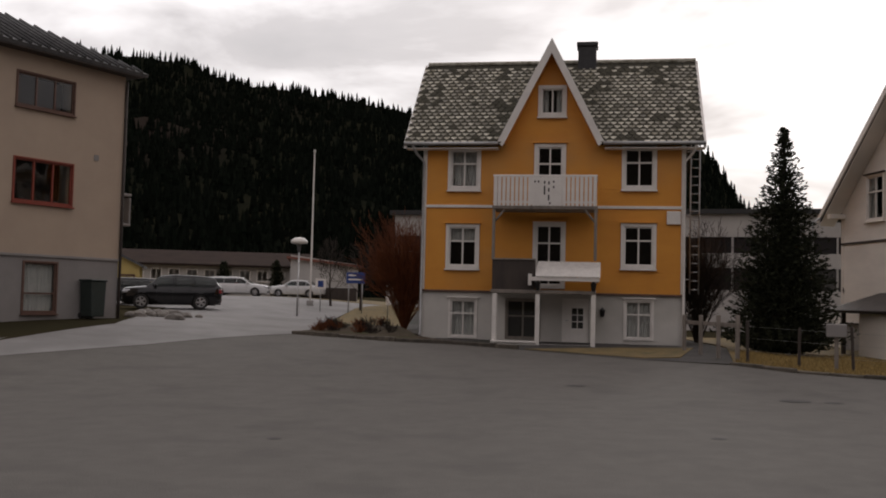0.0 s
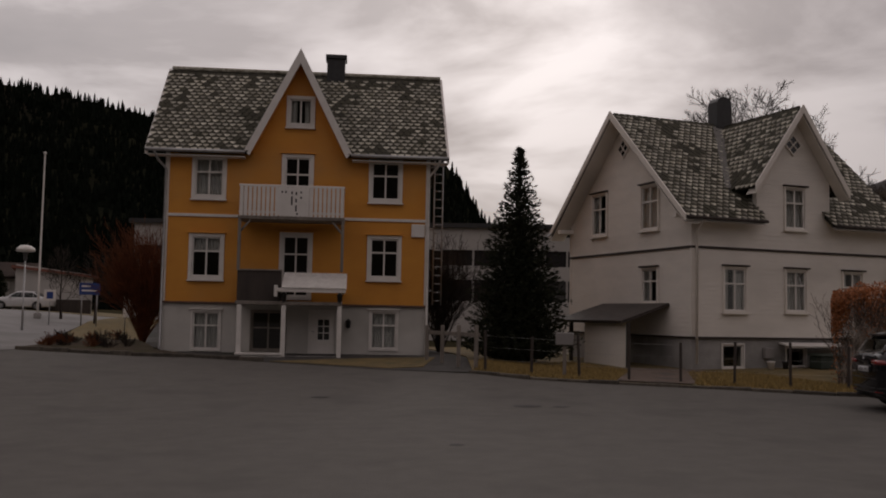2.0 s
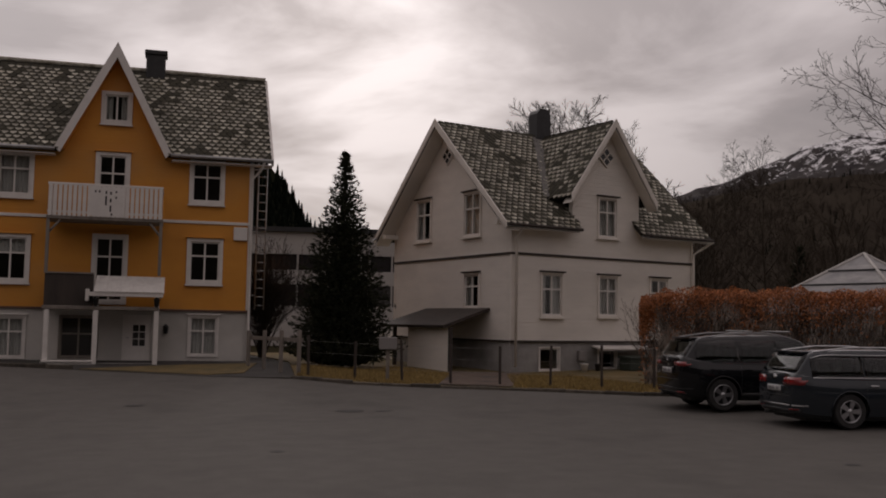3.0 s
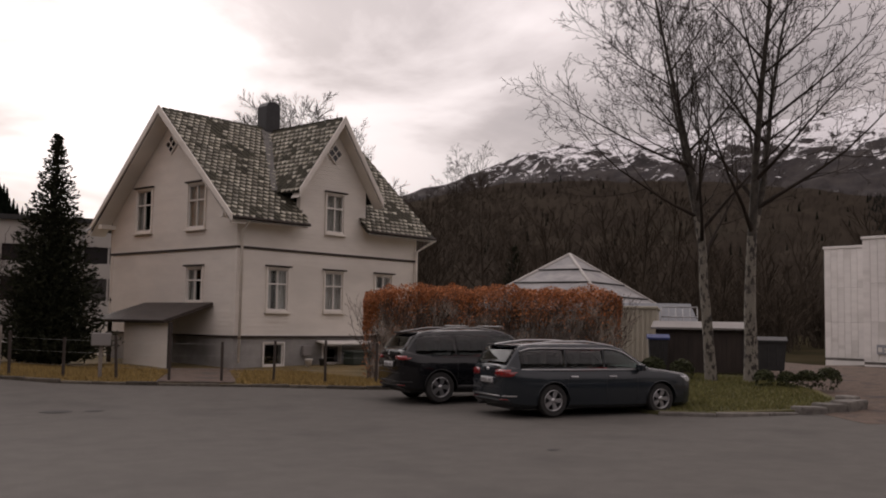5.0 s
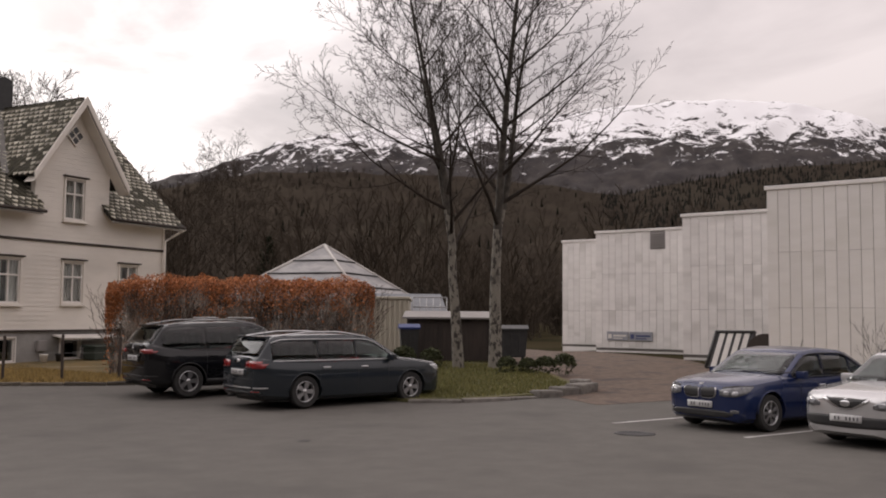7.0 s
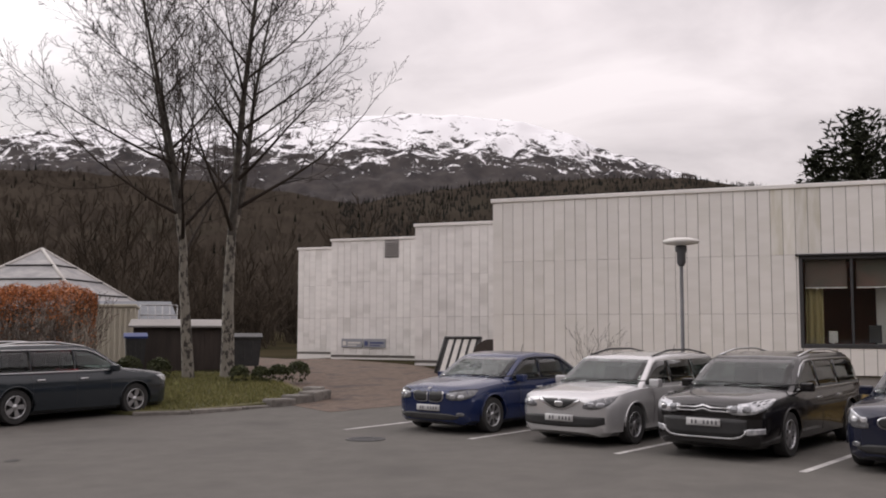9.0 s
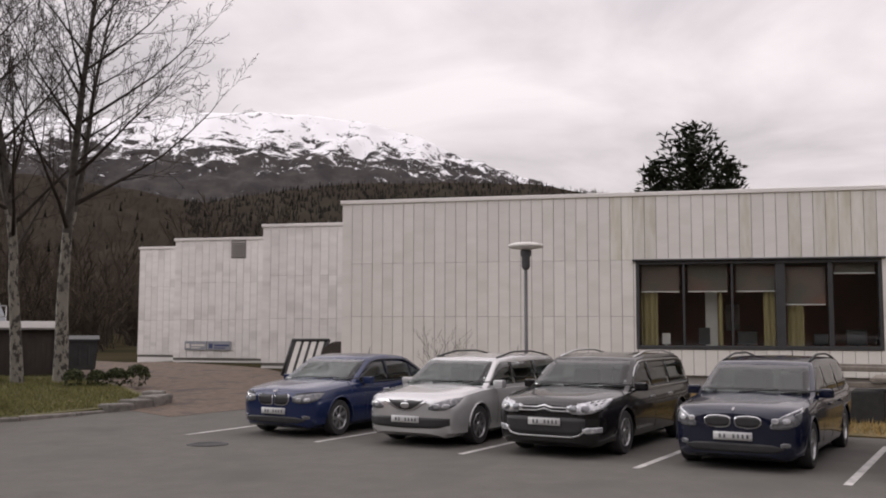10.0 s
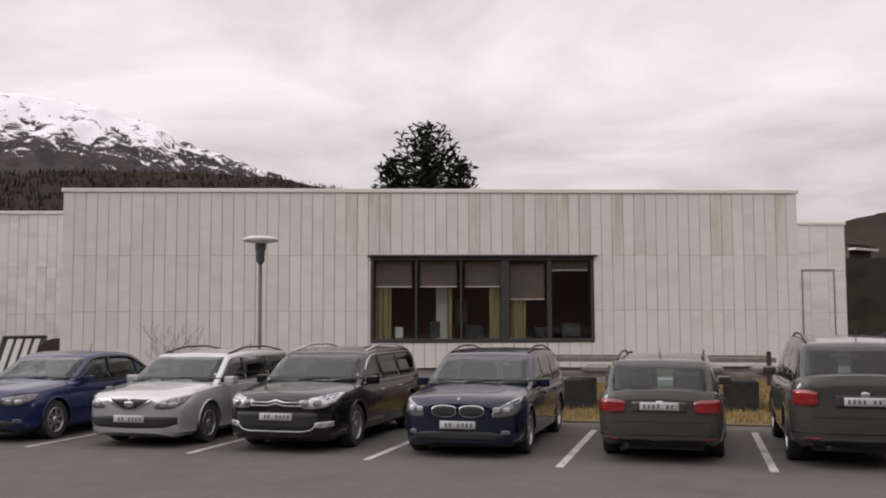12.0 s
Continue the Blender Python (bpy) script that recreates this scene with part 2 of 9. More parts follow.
def tube(bm, pts, radii, n=8, cap=True, smooth=True):
    """A tube along points with a radius at each."""
    pts = [Vector(p) for p in pts]
    rings, side = [], None
    for i, p in enumerate(pts):
        d = (pts[min(i + 1, len(pts) - 1)] - pts[max(i - 1, 0)]).normalized()
        if side is None:
            side = d.orthogonal().normalized()
        side = (side - d * side.dot(d)).normalized()
        up = d.cross(side)
        r = radii[i] if hasattr(radii, "__len__") else radii
        rings.append([bm.verts.new(p + (side * math.cos(2 * math.pi * k / n) + up * math.sin(2 * math.pi * k / n)) * r) for k in range(n)])
    for a, b in zip(rings, rings[1:]):
        for k in range(n):
            bm.faces.new((a[k], a[(k + 1) % n], b[(k + 1) % n], b[k])).smooth = smooth
    if cap:
        bm.faces.new(rings[0][::-1])
        bm.faces.new(rings[-1])


def lathe(bm, prof, n=24, m=None, cap=True):
    """A profile of (radius, z) turned round z."""
    rings = []
    for r, z in prof:
        ring = [Vector((r * math.cos(2 * math.pi * k / n), r * math.sin(2 * math.pi * k / n), z)) for k in range(n)]
        rings.append([bm.verts.new(m @ v if m is not None else v) for v in ring])
    for a, b in zip(rings, rings[1:]):
        for k in range(n):
            bm.faces.new((a[k], a[(k + 1) % n], b[(k + 1) % n], b[k])).smooth = True
    if cap:
        bm.faces.new(rings[0][::-1])
        bm.faces.new(rings[-1])


def clip(poly, nx, nz, c):
    """The part of a convex polygon of (x, z) where nx * x + nz * z <= c."""
    out = []
    for i, p in enumerate(poly):
        q = poly[(i + 1) % len(poly)]
        a, b = nx * p[0] + nz * p[1] - c, nx * q[0] + nz * q[1] - c
        if a <= 1e-9:
            out.append(p)
        if (a < -1e-9 and b > 1e-9) or (a > 1e-9 and b < -1e-9):
            k = a / (a - b)
            out.append((p[0] + k * (q[0] - p[0]), p[1] + k * (q[1] - p[1])))
    return out


def linked(name, me, material, parent=None):
    ob = new(name, me)
    if material and not me.materials:
        me.materials.append(material)
    if parent:
        ob.parent = parent
    return ob


def part(name, bm, material, parent=None, label="", m=None):
    me = bpy.data.meshes.new(name)
    bm.normal_update()
    bm.to_mesh(me)
    bm.free()
    ob = linked(name, me, material, parent)
    if m is not None:
        ob.matrix_local = m
    if label:
        ob["label"] = label
    return ob


def thing(name, m, label, category, group="", kind=""):
    ob = new(name)
    ob.matrix_world = m
    ob.empty_display_size = 0.2
    return tagged(ob, label, category, group, kind)


def wall(bm, x0, x1, z0, z1, y, thick, holes=(), cuts=(), board=0.0, lip=0.008, m=None):
    """A wall in the plane y (outside is -y) with rectangular holes (x0, x1, z0, z1), cut by half-planes (nx, nz, c). With board,
    its outside is lapped boards of that height."""
    m = m or Matrix()
    xs = sorted({x0, x1, *[h[0] for h in holes], *[h[1] for h in holes]})
    for a, b in zip(xs, xs[1:]):
        if b - a < 1e-6:
            continue
        spans, z = [], z0
        for h in sorted((h for h in holes if h[0] <= a + 1e-6 and h[1] >= b - 1e-6), key=lambda h: h[2]):
            spans.append((z, h[2]))
            z = h[3]
        spans.append((z, z1))
        for lo, hi in spans:
            if hi - lo < 1e-6:
                continue
            poly = [(a, lo), (b, lo), (b, hi), (a, hi)]
            for c in cuts:
                poly = clip(poly, *c)
            if len(poly) < 3:
                continue
            prism(bm, poly, y + (0.004 if board else 0), y + thick, "y", m)
            if not board:
                continue
            k = math.floor((lo - z0) / board)
            while z0 + k * board < hi - 1e-6:
                b0, b1 = z0 + k * board, z0 + (k + 1) * board
                cell = [(a, max(lo, b0)), (b, max(lo, b0)), (b, min(hi, b1)), (a, min(hi, b1))]
                for c in cuts:
                    cell = clip(cell, *c)
                k += 1
                if len(cell) < 3:
                    continue
                front = [bm.verts.new(m @ Vector((p[0], y - lip * (1 - (p[1] - b0) / board), p[1]))) for p in cell]
                try:
                    bm.faces.new(front)
                except ValueError:
                    continue
                low = [p for p in cell if p[1] < b0 + 1e-6]
                if len(low) == 2:
                    (xa, za), (xb, zb) = low
                    bm.faces.new([bm.verts.new(m @ Vector(p)) for p in ((xa, y + 0.004, za), (xb, y + 0.004, za), (xb, y - lip, za), (xa, y - lip, za))])


def window(parent, m, w, h, casing=WHITE, sash=WHITE, trans=0.36, cols=2, cap=True, curtain="", frame_w=0.10, label="", name="window", sill=True, mid=0.055):
    """A casement in an opening w x h whose lower left outside corner is m's origin; outside is -y. Casing, sash bars, a pane in each light, sill, cap."""
    bm = bmesh.new()
    f = frame_w
    for a, b, c, d in ((-f, 0, -f, h + f), (w, w + f, -f, h + f), (0, w, h, h + f), (0, w, -f, 0)):
        bevelled(bm, a, b, -0.045, 0.02, c, d, 0.006)
    win = part(name, bm, casing, parent, label, m)
    bm = bmesh.new()
    s = 0.045
    zt = h * (1 - trans) if trans else h
    for a, b, c, d in ((0, s, 0, h), (w - s, w, 0, h), (s, w - s, 0, s), (s, w - s, h - s, h)):
        box(bm, a, b, 0.012, 0.075, c, d)
    if trans:
        box(bm, s, w - s, 0.005, 0.08, zt - mid / 2, zt + mid / 2)
    edges = [s] + [w * k / cols for k in range(1, cols)] + [w - s]
    for x in edges[1:-1]:
        if trans:
            box(bm, x - mid / 2, x + mid / 2, 0.008, 0.078, s, zt - mid / 2)
            box(bm, x - mid / 2, x + mid / 2, 0.008, 0.078, zt + mid / 2, h - s)
        else:
            box(bm, x - mid / 2, x + mid / 2, 0.008, 0.078, s, h - s)
    part("sash", bm, sash, win)
    rows = [(s, zt - mid / 2), (zt + mid / 2, h - s)] if trans else [(s, h - s)]
    for k in range(cols):
        xa, xb = edges[k] + (mid / 2 if k else 0), edges[k + 1] - (mid / 2 if k < cols - 1 else 0)
        for za, zb in rows:
            bm = bmesh.new()
            box(bm, xa - 0.004, xb + 0.004, 0.040, 0.046, za - 0.004, zb + 0.004)
            pane = part("pane", bm, GLASS, win)
            pane.visible_shadow = False
    if sill:
        bm = bmesh.new()
        bevelled(bm, -f - 0.03, w + f + 0.03, -0.11, 0.0, -f - 0.05, -f - 0.004, 0.008)
        part("sill", bm, casing, win)
    if cap:
        bm = bmesh.new()
        bevelled(bm, -f - 0.05, w + f + 0.05, -0.12, 0.0, h + f + 0.004, h + f + 0.05, 0.008)
        part("head_moulding", bm, cap if not isinstance(cap, bool) else casing, win)
    if curtain:
        bm = bmesh.new()
        spans = {"full": [(0.02, w - 0.02)], "sides": [(0.02, w * 0.32), (w * 0.68, w - 0.02)], "top": [(0.02, w - 0.02)], "left": [(0.02, w * 0.5)]}[curtain]
        zb = zt if curtain == "top" else 0.0
        for xa, xb in spans:
            n = max(8, int((xb - xa) / 0.025))
            row = []
            for k in range(n + 1):
                x = xa + (xb - xa) * k / n
                y = 0.17 + 0.02 * math.sin(k * 1.3) + 0.008 * math.sin(k * 2.9)
                row.append((bm.verts.new((x, y, zb)), bm.verts.new((x, y, h))))
            for p, q in zip(row, row[1:]):
                bm.faces.new((p[0], q[0], q[1], p[1])).smooth = True
        part("curtain", bm, CURTAIN, win)
    return win

# ---- ground ----
def smooth(v):
    v = min(max(v, 0.0), 1.0)
    return v * v * (3 - 2 * v)


def gz(x, y):
    """Height of the ground: a level lot that rises to its edges."""
    d = math.hypot(x, y)
    return (0.55 * smooth((d - 19) / 17) + 0.45 * smooth((-x - 3) / 10) * smooth((y - 20) / 15)
            + 0.75 * smooth((y - 44) / 25) * smooth((6 - x) / 8)
            - 0.20 * smooth((d - 25) / 6) * smooth((x - 8) / 4) * smooth((y - 17) / 5))


near = list(range(-60, 91, 1))
far_lo = [-4600, -2600, -1500, -900, -550, -340, -210, -140, -95, -72]
far_hi = [100, 116, 145, 200, 300, 450, 700, 1100, 1800, 2900, 4600]
axis = far_lo + near + far_hi
me = bpy.data.meshes.new("ground")
n = len(axis)
me.from_pydata([(x, y, gz(x, y)) for y in axis for x in axis], [],
               [(j * n + i, j * n + i + 1, (j + 1) * n + i + 1, (j + 1) * n + i) for j in range(n - 1) for i in range(n - 1)])
tagged(linked("ground", me, FIELD), "flat valley floor of dull brown and green turf", "ground", kind="structure")


def patch(name, outline, material, lift, label, category="ground", rim=0.0, step=1.0):
    """A sheet in the given outline that follows the ground at a height lift, with an upright rim."""
    bm = bmesh.new()
    seen = {}

    def vert(p):
        key = (round(p[0], 4), round(p[1], 4))
        if key not in seen:
            seen[key] = bm.verts.new((p[0], p[1], gz(p[0], p[1]) + lift))
        return seen[key]

    x0, x1 = math.floor(min(p[0] for p in outline)), math.ceil(max(p[0] for p in outline))
    y0, y1 = math.floor(min(p[1] for p in outline)), math.ceil(max(p[1] for p in outline))
    for i in range(int((x1 - x0) / step)):
        col = clip(clip(outline, -1, 0, -(x0 + i * step)), 1, 0, x0 + (i + 1) * step)
        if len(col) < 3:
            continue
        for j in range(int((y1 - y0) / step)):
            cell = clip(clip(col, 0, -1, -(y0 + j * step)), 0, 1, y0 + (j + 1) * step)
            vs = []
            for p in cell:
                v = vert(p)
                if v not in vs:
                    vs.append(v)
            if len(vs) >= 3:
                try:
                    bm.faces.new(vs)
                except ValueError:
                    pass
    bmesh.ops.recalc_face_normals(bm, faces=bm.faces[:])
    if bm.faces and sum(f.normal.z for f in bm.faces) < 0:
        bmesh.ops.reverse_faces(bm, faces=bm.faces[:])
    if rim:
        edges = [e for e in bm.edges if len(e.link_faces) == 1]
        made = bmesh.ops.extrude_edge_only(bm, edges=edges)
        for v in made["geom"]:
            if isinstance(v, bmesh.types.BMVert):
                v.co.z -= rim
    ob = part(name, bm, material)
    return tagged(ob, label, category, kind="structure")


LOT = [(-60, -60), (10, -60), (13.5, -20), (16.9, -9), (18.6, -4.5), (21.9, 7.9), (19.6, 9.2), (20.6, 10.8), (18.2, 11.9), (17.5, 12.8), (17.5, 19.0), (15.3, 20.3), (13.1, 22.3),
       (11.2, 23.7), (9.2, 25.1), (8.0, 26.7), (5.9, 27.7), (3.1, 29.7), (0.4, 31.5), (-1.5, 32.0), (-3.5, 33.2), (-5.1, 33.6), (-8.3, 27.1), (-10.7, 23.8), (-24, 10), (-60, -8)]
patch("parking_lot", LOT, ASPHALT, 0.02, "dark grey worn asphalt parking lot with faint patches", "asphalt")
patch("road", [(-60, -8), (-24, 10), (-10.7, 23.8), (-8.3, 27.1), (-5.1, 33.6), (-4.9, 36.0), (-5.6, 44), (-5.4, 60), (-4, 70), (-14, 78), (-30, 78), (-34, 62), (-14.2, 50), (-11.0, 34.5), (-10.6, 31.6), (-11.9, 26.3), (-26, 13), (-60, -3)],
      ROAD, 0.03, "pale worn asphalt road leading past the houses", "road")
patch("gravel_drive", [(19.6, 9.2), (21.9, 7.9), (24.5, 8.6), (27.0, 8.2), (32.0, 11.6), (36.6, 17.0), (40.5, 20.8), (44, 26), (39, 24), (34, 20.5), (28, 16.8), (26.4, 15.4), (24.4, 12.8), (22.6, 11.2), (20.6, 10.8)],
      GRAVEL, 0.025, "brown gravel drive leading past the hall", "gravel")
patch("grass_bank", [(21.9, 7.9), (18.6, -4.5), (16.9, -9), (13.5, -20), (40, -26), (36, -14), (26.2, -12.6), (27.0, 7.6), (24.5, 8.6)],
      DRYGRASS, 0.05, "strip of dry yellow grass below the hall", "grass", rim=0.2)
patch("grass_island", [(17.5, 12.8), (18.2, 11.9), (20.6, 10.8), (22.6, 11.2), (24.4, 12.8), (26.4, 15.4), (25.5, 17.5), (22.4, 19.0), (17.6, 18.0)],
      GREENGRASS, 0.10, "grass island under the bare trees", "grass", rim=0.2)
patch("garden_lawn", [(8.1, 26.9), (9.2, 25.3), (11.2, 23.9), (13.1, 22.5), (15.3, 20.5), (17.5, 19.2), (22.4, 19.0), (26, 24), (26, 45), (10.5, 45), (9.7, 33)],
      DRYGRASS, 0.07, "dry yellow garden lawn in front of the white house", "grass", rim=0.2)
patch("garden_path", [(11.3, 24.1), (12.9, 22.9), (16.1, 27.9), (15.7, 28.0), (13.9, 28.9)], GRAVEL, 0.10, "narrow grey-brown gravel path to the cellar stair", "path")
patch("house_drive", [(0.4, 31.5), (3.1, 29.7), (5.9, 27.7), (8.1, 26.9), (9.7, 33), (10.5, 45), (4, 62), (-1.5, 62), (-2.0, 45), (-1.2, 38)],
      mat("damp_drive", (0.06, 0.058, 0.055), (0.085, 0.08, 0.075), 0.8, 0.9, bump=0.4, bscale=50, third=(0.05, 0.055, 0.04), spec=0.15), 0.03, "dark damp drive between the houses", "asphalt")
patch("planted_bank", [(-5.1, 33.6), (-3.5, 33.2), (-1.5, 32.0), (0.4, 31.5), (-0.9, 34.2), (-1.2, 38), (-2.0, 45), (-4.6, 44), (-4.6, 37)],
      mat("dark_soil", (0.055, 0.042, 0.032), (0.085, 0.07, 0.05), 2.0, 1.0, bump=0.9, bscale=20, third=(0.06, 0.065, 0.03), spec=0.05), 0.10, "bare brown planting bank beside the yellow house", "soil", rim=0.25)
patch("park_lawn", [(-5.4, 50), (-4.6, 44), (-2.0, 45), (-1.5, 62), (4, 62), (4, 100), (-30, 100), (-30, 78.2), (-14, 78.2), (-4, 70), (-5.4, 60)],
      DRYGRASS, 0.05, "dull dry lawn round the flag pole", "grass", rim=0.1)
patch("front_verge", [(2.6, 30.2), (5.9, 28.1), (7.0, 28.4), (8.2, 31.6), (5.6, 31.2)], DRYGRASS, 0.05, "thin grass verge before the yellow house", "grass", rim=0.05)


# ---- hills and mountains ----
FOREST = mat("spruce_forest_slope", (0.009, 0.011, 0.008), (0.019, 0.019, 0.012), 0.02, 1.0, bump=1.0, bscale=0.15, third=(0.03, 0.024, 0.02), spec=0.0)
# birch brown lifted to carry the distance haze in its colour
BIRCHWOOD = mat("hazy_birch_slope", (0.034, 0.028, 0.023), (0.050, 0.042, 0.033), 0.012, 0.95, bump=1.0, bscale=0.1, third=(0.040, 0.037, 0.028), spec=0.0)


def snow_mat():
    m = mat("snow_patched_mountain", (0.035, 0.032, 0.033), (0.065, 0.058, 0.055), 0.02, 0.95, spec=0.1)
    nt = m.node_tree
    p = nt.nodes["Principled BSDF"]
    base = p.inputs["Base Color"].links[0].from_socket
    co = nt.nodes.new("ShaderNodeTexCoord")
    mp = nt.nodes.new("ShaderNodeMapping")
    mp.inputs["Rotation"].default_value = (0.0, 0.5, 0.6)
    mp.inputs["Scale"].default_value = (1.0, 1.0, 1.1)
    nt.links.new(co.outputs["Object"], mp.inputs[0])
    no = nt.nodes.new("ShaderNodeTexNoise")
    no.inputs["Scale"].default_value, no.inputs["Detail"].default_value, no.inputs["Roughness"].default_value = 0.019, 12.0, 0.76
    no.inputs["Distortion"].default_value = 0.8
    nt.links.new(mp.outputs[0], no.inputs["Vector"])
    sp = nt.nodes.new("ShaderNodeSeparateXYZ")
    nt.links.new(co.outputs["Object"], sp.inputs[0])
    hr = nt.nodes.new("ShaderNodeMapRange")
    for k, v in (("From Min", 360.0), ("From Max", 600.0), ("To Min", -0.15), ("To Max", 0.105)):
        hr.inputs[k].default_value = v
    nt.links.new(sp.outputs["Z"], hr.inputs["Value"])
    ad = nt.nodes.new("ShaderNodeMath")
    nt.links.new(no.outputs["Fac"], ad.inputs[0])
    nt.links.new(hr.outputs[0], ad.inputs[1])
    st = nt.nodes.new("ShaderNodeMapRange")
    st.inputs["From Min"].default_value, st.inputs["From Max"].default_value = 0.49, 0.525
    nt.links.new(ad.outputs[0], st.inputs["Value"])
    mi = nt.nodes.new("ShaderNodeMixRGB")
    mi.inputs[2].default_value = (0.80, 0.80, 0.82, 1)
    nt.links.new(base, mi.inputs[1])
    nt.links.new(st.outputs[0], mi.inputs[0])
    nt.links.new(mi.outputs[0], p.inputs["Base Color"])
    return m


SNOWROCK = snow_mat()


def hill(name, ridge, dist, depth, material, label, rough=6.0, back=1.35, rows=26, seed=0):
    """A slope that climbs from the valley floor at dist - depth to a ridge at dist. ridge: (bearing, elevation) in degrees, straight between."""
    az = np.arange(ridge[0][0], ridge[-1][0] + 1e-6, 0.25)
    el = np.interp(az, [r[0] for r in ridge], [r[1] for r in ridge])
    verts, faces = [], []
    for j in range(rows + 6):
        for a, e in zip(az, el):
            top = 1.95 + dist * math.tan(radians(e))
            if j <= rows:
                k = j / rows
                d = dist - depth * (1 - k)
                z = top * (0.25 * k + 0.75 * k ** 1.5)
            else:
                k = (j - rows) / 6
                d = dist * (1 + (back - 1) * k)
                z = top * (1 - 0.5 * k)
            x, y = d * math.sin(radians(a)), d * math.cos(radians(a))
            s = 3.0 / (dist * 0.1)
            w = noise.fractal(Vector((x * s, y * s, seed)), 0.9, 2.1, 5) * rough
            z += w * min(1.0, j / 5) * (0.35 if j == rows else 1.0)
            verts.append((x, y, max(z, -2.0 if j == 0 else z)))
    n = len(az)
    for j in range(rows + 5):
        for i in range(n - 1):
            faces.append((j * n + i, j * n + i + 1, (j + 1) * n + i + 1, (j + 1) * n + i))
    me = bpy.data.meshes.new(name)
    me.from_pydata(verts, [], faces)
    me.polygons.foreach_set("use_smooth", [True] * len(me.polygons))
    ob = linked(name, me, material)
    return tagged(ob, label, "hill", kind="structure")
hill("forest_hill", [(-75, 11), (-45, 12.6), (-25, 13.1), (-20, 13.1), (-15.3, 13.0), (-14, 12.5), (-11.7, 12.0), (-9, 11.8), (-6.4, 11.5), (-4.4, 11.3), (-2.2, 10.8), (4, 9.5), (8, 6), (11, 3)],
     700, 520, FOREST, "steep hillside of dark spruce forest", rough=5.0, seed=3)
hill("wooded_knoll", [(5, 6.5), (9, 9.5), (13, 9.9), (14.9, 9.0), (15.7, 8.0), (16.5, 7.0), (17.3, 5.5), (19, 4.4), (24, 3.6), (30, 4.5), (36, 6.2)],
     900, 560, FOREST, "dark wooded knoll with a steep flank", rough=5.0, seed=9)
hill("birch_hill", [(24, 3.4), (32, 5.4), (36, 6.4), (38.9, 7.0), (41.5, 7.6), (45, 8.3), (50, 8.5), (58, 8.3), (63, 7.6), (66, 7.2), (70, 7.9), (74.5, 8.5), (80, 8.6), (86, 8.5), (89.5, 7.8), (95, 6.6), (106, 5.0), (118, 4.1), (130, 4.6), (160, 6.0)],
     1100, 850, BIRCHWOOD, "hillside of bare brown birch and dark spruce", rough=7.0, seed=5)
# mostly unseen; added behind the camera so panes mirror dark land, not sky
hill("added_rear_hill", [(112, 4), (130, 8), (160, 12), (200, 14), (240, 13), (270, 11.5), (285, 11)],
     800, 640, BIRCHWOOD, "wooded slope added mostly out of view behind the lot to darken reflections", rough=6.0, seed=7)
hill("near_slope", [(113.5, 1.2), (116, 2.8), (118, 3.5), (122, 3.4), (130, 3.6), (140, 2.0)],
     118, 60, FOREST, "dark wooded rise beyond the hall", rough=1.2, seed=12)
hill("snow_mountain", [(28, 2.5), (34, 5.8), (38.9, 7.6), (41.5, 8.3), (44.9, 9.55), (46.9, 10.3), (50, 10.8), (55, 11.2), (61.4, 11.75), (66.4, 12.35), (69.6, 12.55), (74.4, 12.25), (76.6, 11.9), (79, 11.25), (81.6, 10.0), (83.7, 9.4), (86, 8.6), (90, 7.4), (96, 5), (104, 3)],
     3000, 1500, SNOWROCK, "high rounded mountain with patches of old snow", rough=24.0, rows=60, seed=2)


# ---- yellow house ----
def frame_at(x, y, z, turn):
    return Matrix.Translation((x, y, z)) @ Matrix.Rotation(radians(turn), 4, "Z")


def slab(bm, pts, thick):
    """A flat plate through the given corners, thickened downwards along its normal."""
    v = [Vector(p) for p in pts]
    nrm = (v[1] - v[0]).cross(v[2] - v[0]).normalized()
    if nrm.z < 0:
        v.reverse()
        nrm = -nrm
    top, low = [bm.verts.new(p) for p in v], [bm.verts.new(p - nrm * thick) for p in v]
    bm.faces.new(top)
    bm.faces.new(low[::-1])
    k = len(v)
    for i in range(k):
        bm.faces.new((top[i], low[i], low[(i + 1) % k], top[(i + 1) % k]))


SLATE_JOBS = []  # (parent roof part, origin, along, up the slope, width, length, keep test)

yh = thing("yellow_house", frame_at(-0.74, 34.19, 0.0, -9.7), "three-storey yellow wooden house with slate roof and white basement", "house")
YW, YD, YT = 9.02, 6.3, 7.42
YZ0 = 0.2
base_holes = [(1.07, 1.94, 0.66, 1.90), (7.10, 7.96, 0.76, 2.00), (3.05, 4.15, 0.66, 1.95), (4.95, 5.85, 0.52, 2.05)]
bm = bmesh.new()
wall(bm, 0, YW, YZ0, 2.22, 0.03, 0.3, base_holes)
wall(bm, 0.3, YD, YZ0, 2.22, 0.03, 0.3, [], m=pose(YW, 0, 0, 0, 0, 90))
wall(bm, -YD, -0.3, YZ0, 2.22, 0.03, 0.3, [], m=pose(0, 0, 0, 0, 0, -90))
wall(bm, -YW + 0.3, -0.3, YZ0, 2.22, 0.0, 0.3, [], m=pose(0, YD, 0, 0, 0, 180))
part("basement_wall", bm, PLASTER, yh, "pale plastered basement wall")
w1 = [(0.97, 1.92, 3.12, 4.46), (7.02, 7.97, 3.22, 4.54), (4.03, 4.90, 2.50, 4.56)]
w2 = [(0.99, 1.92, 5.88, 7.16), (7.02, 7.96, 5.92, 7.20), (4.03, 4.87, 5.35, 7.28)]
att = (4.12, 4.87, 8.46, 9.33)
cut = [(2.05, 1, 7.42 + 2.05 * 6.12), (-2.05, 1, 7.42 - 2.05 * 2.82)]
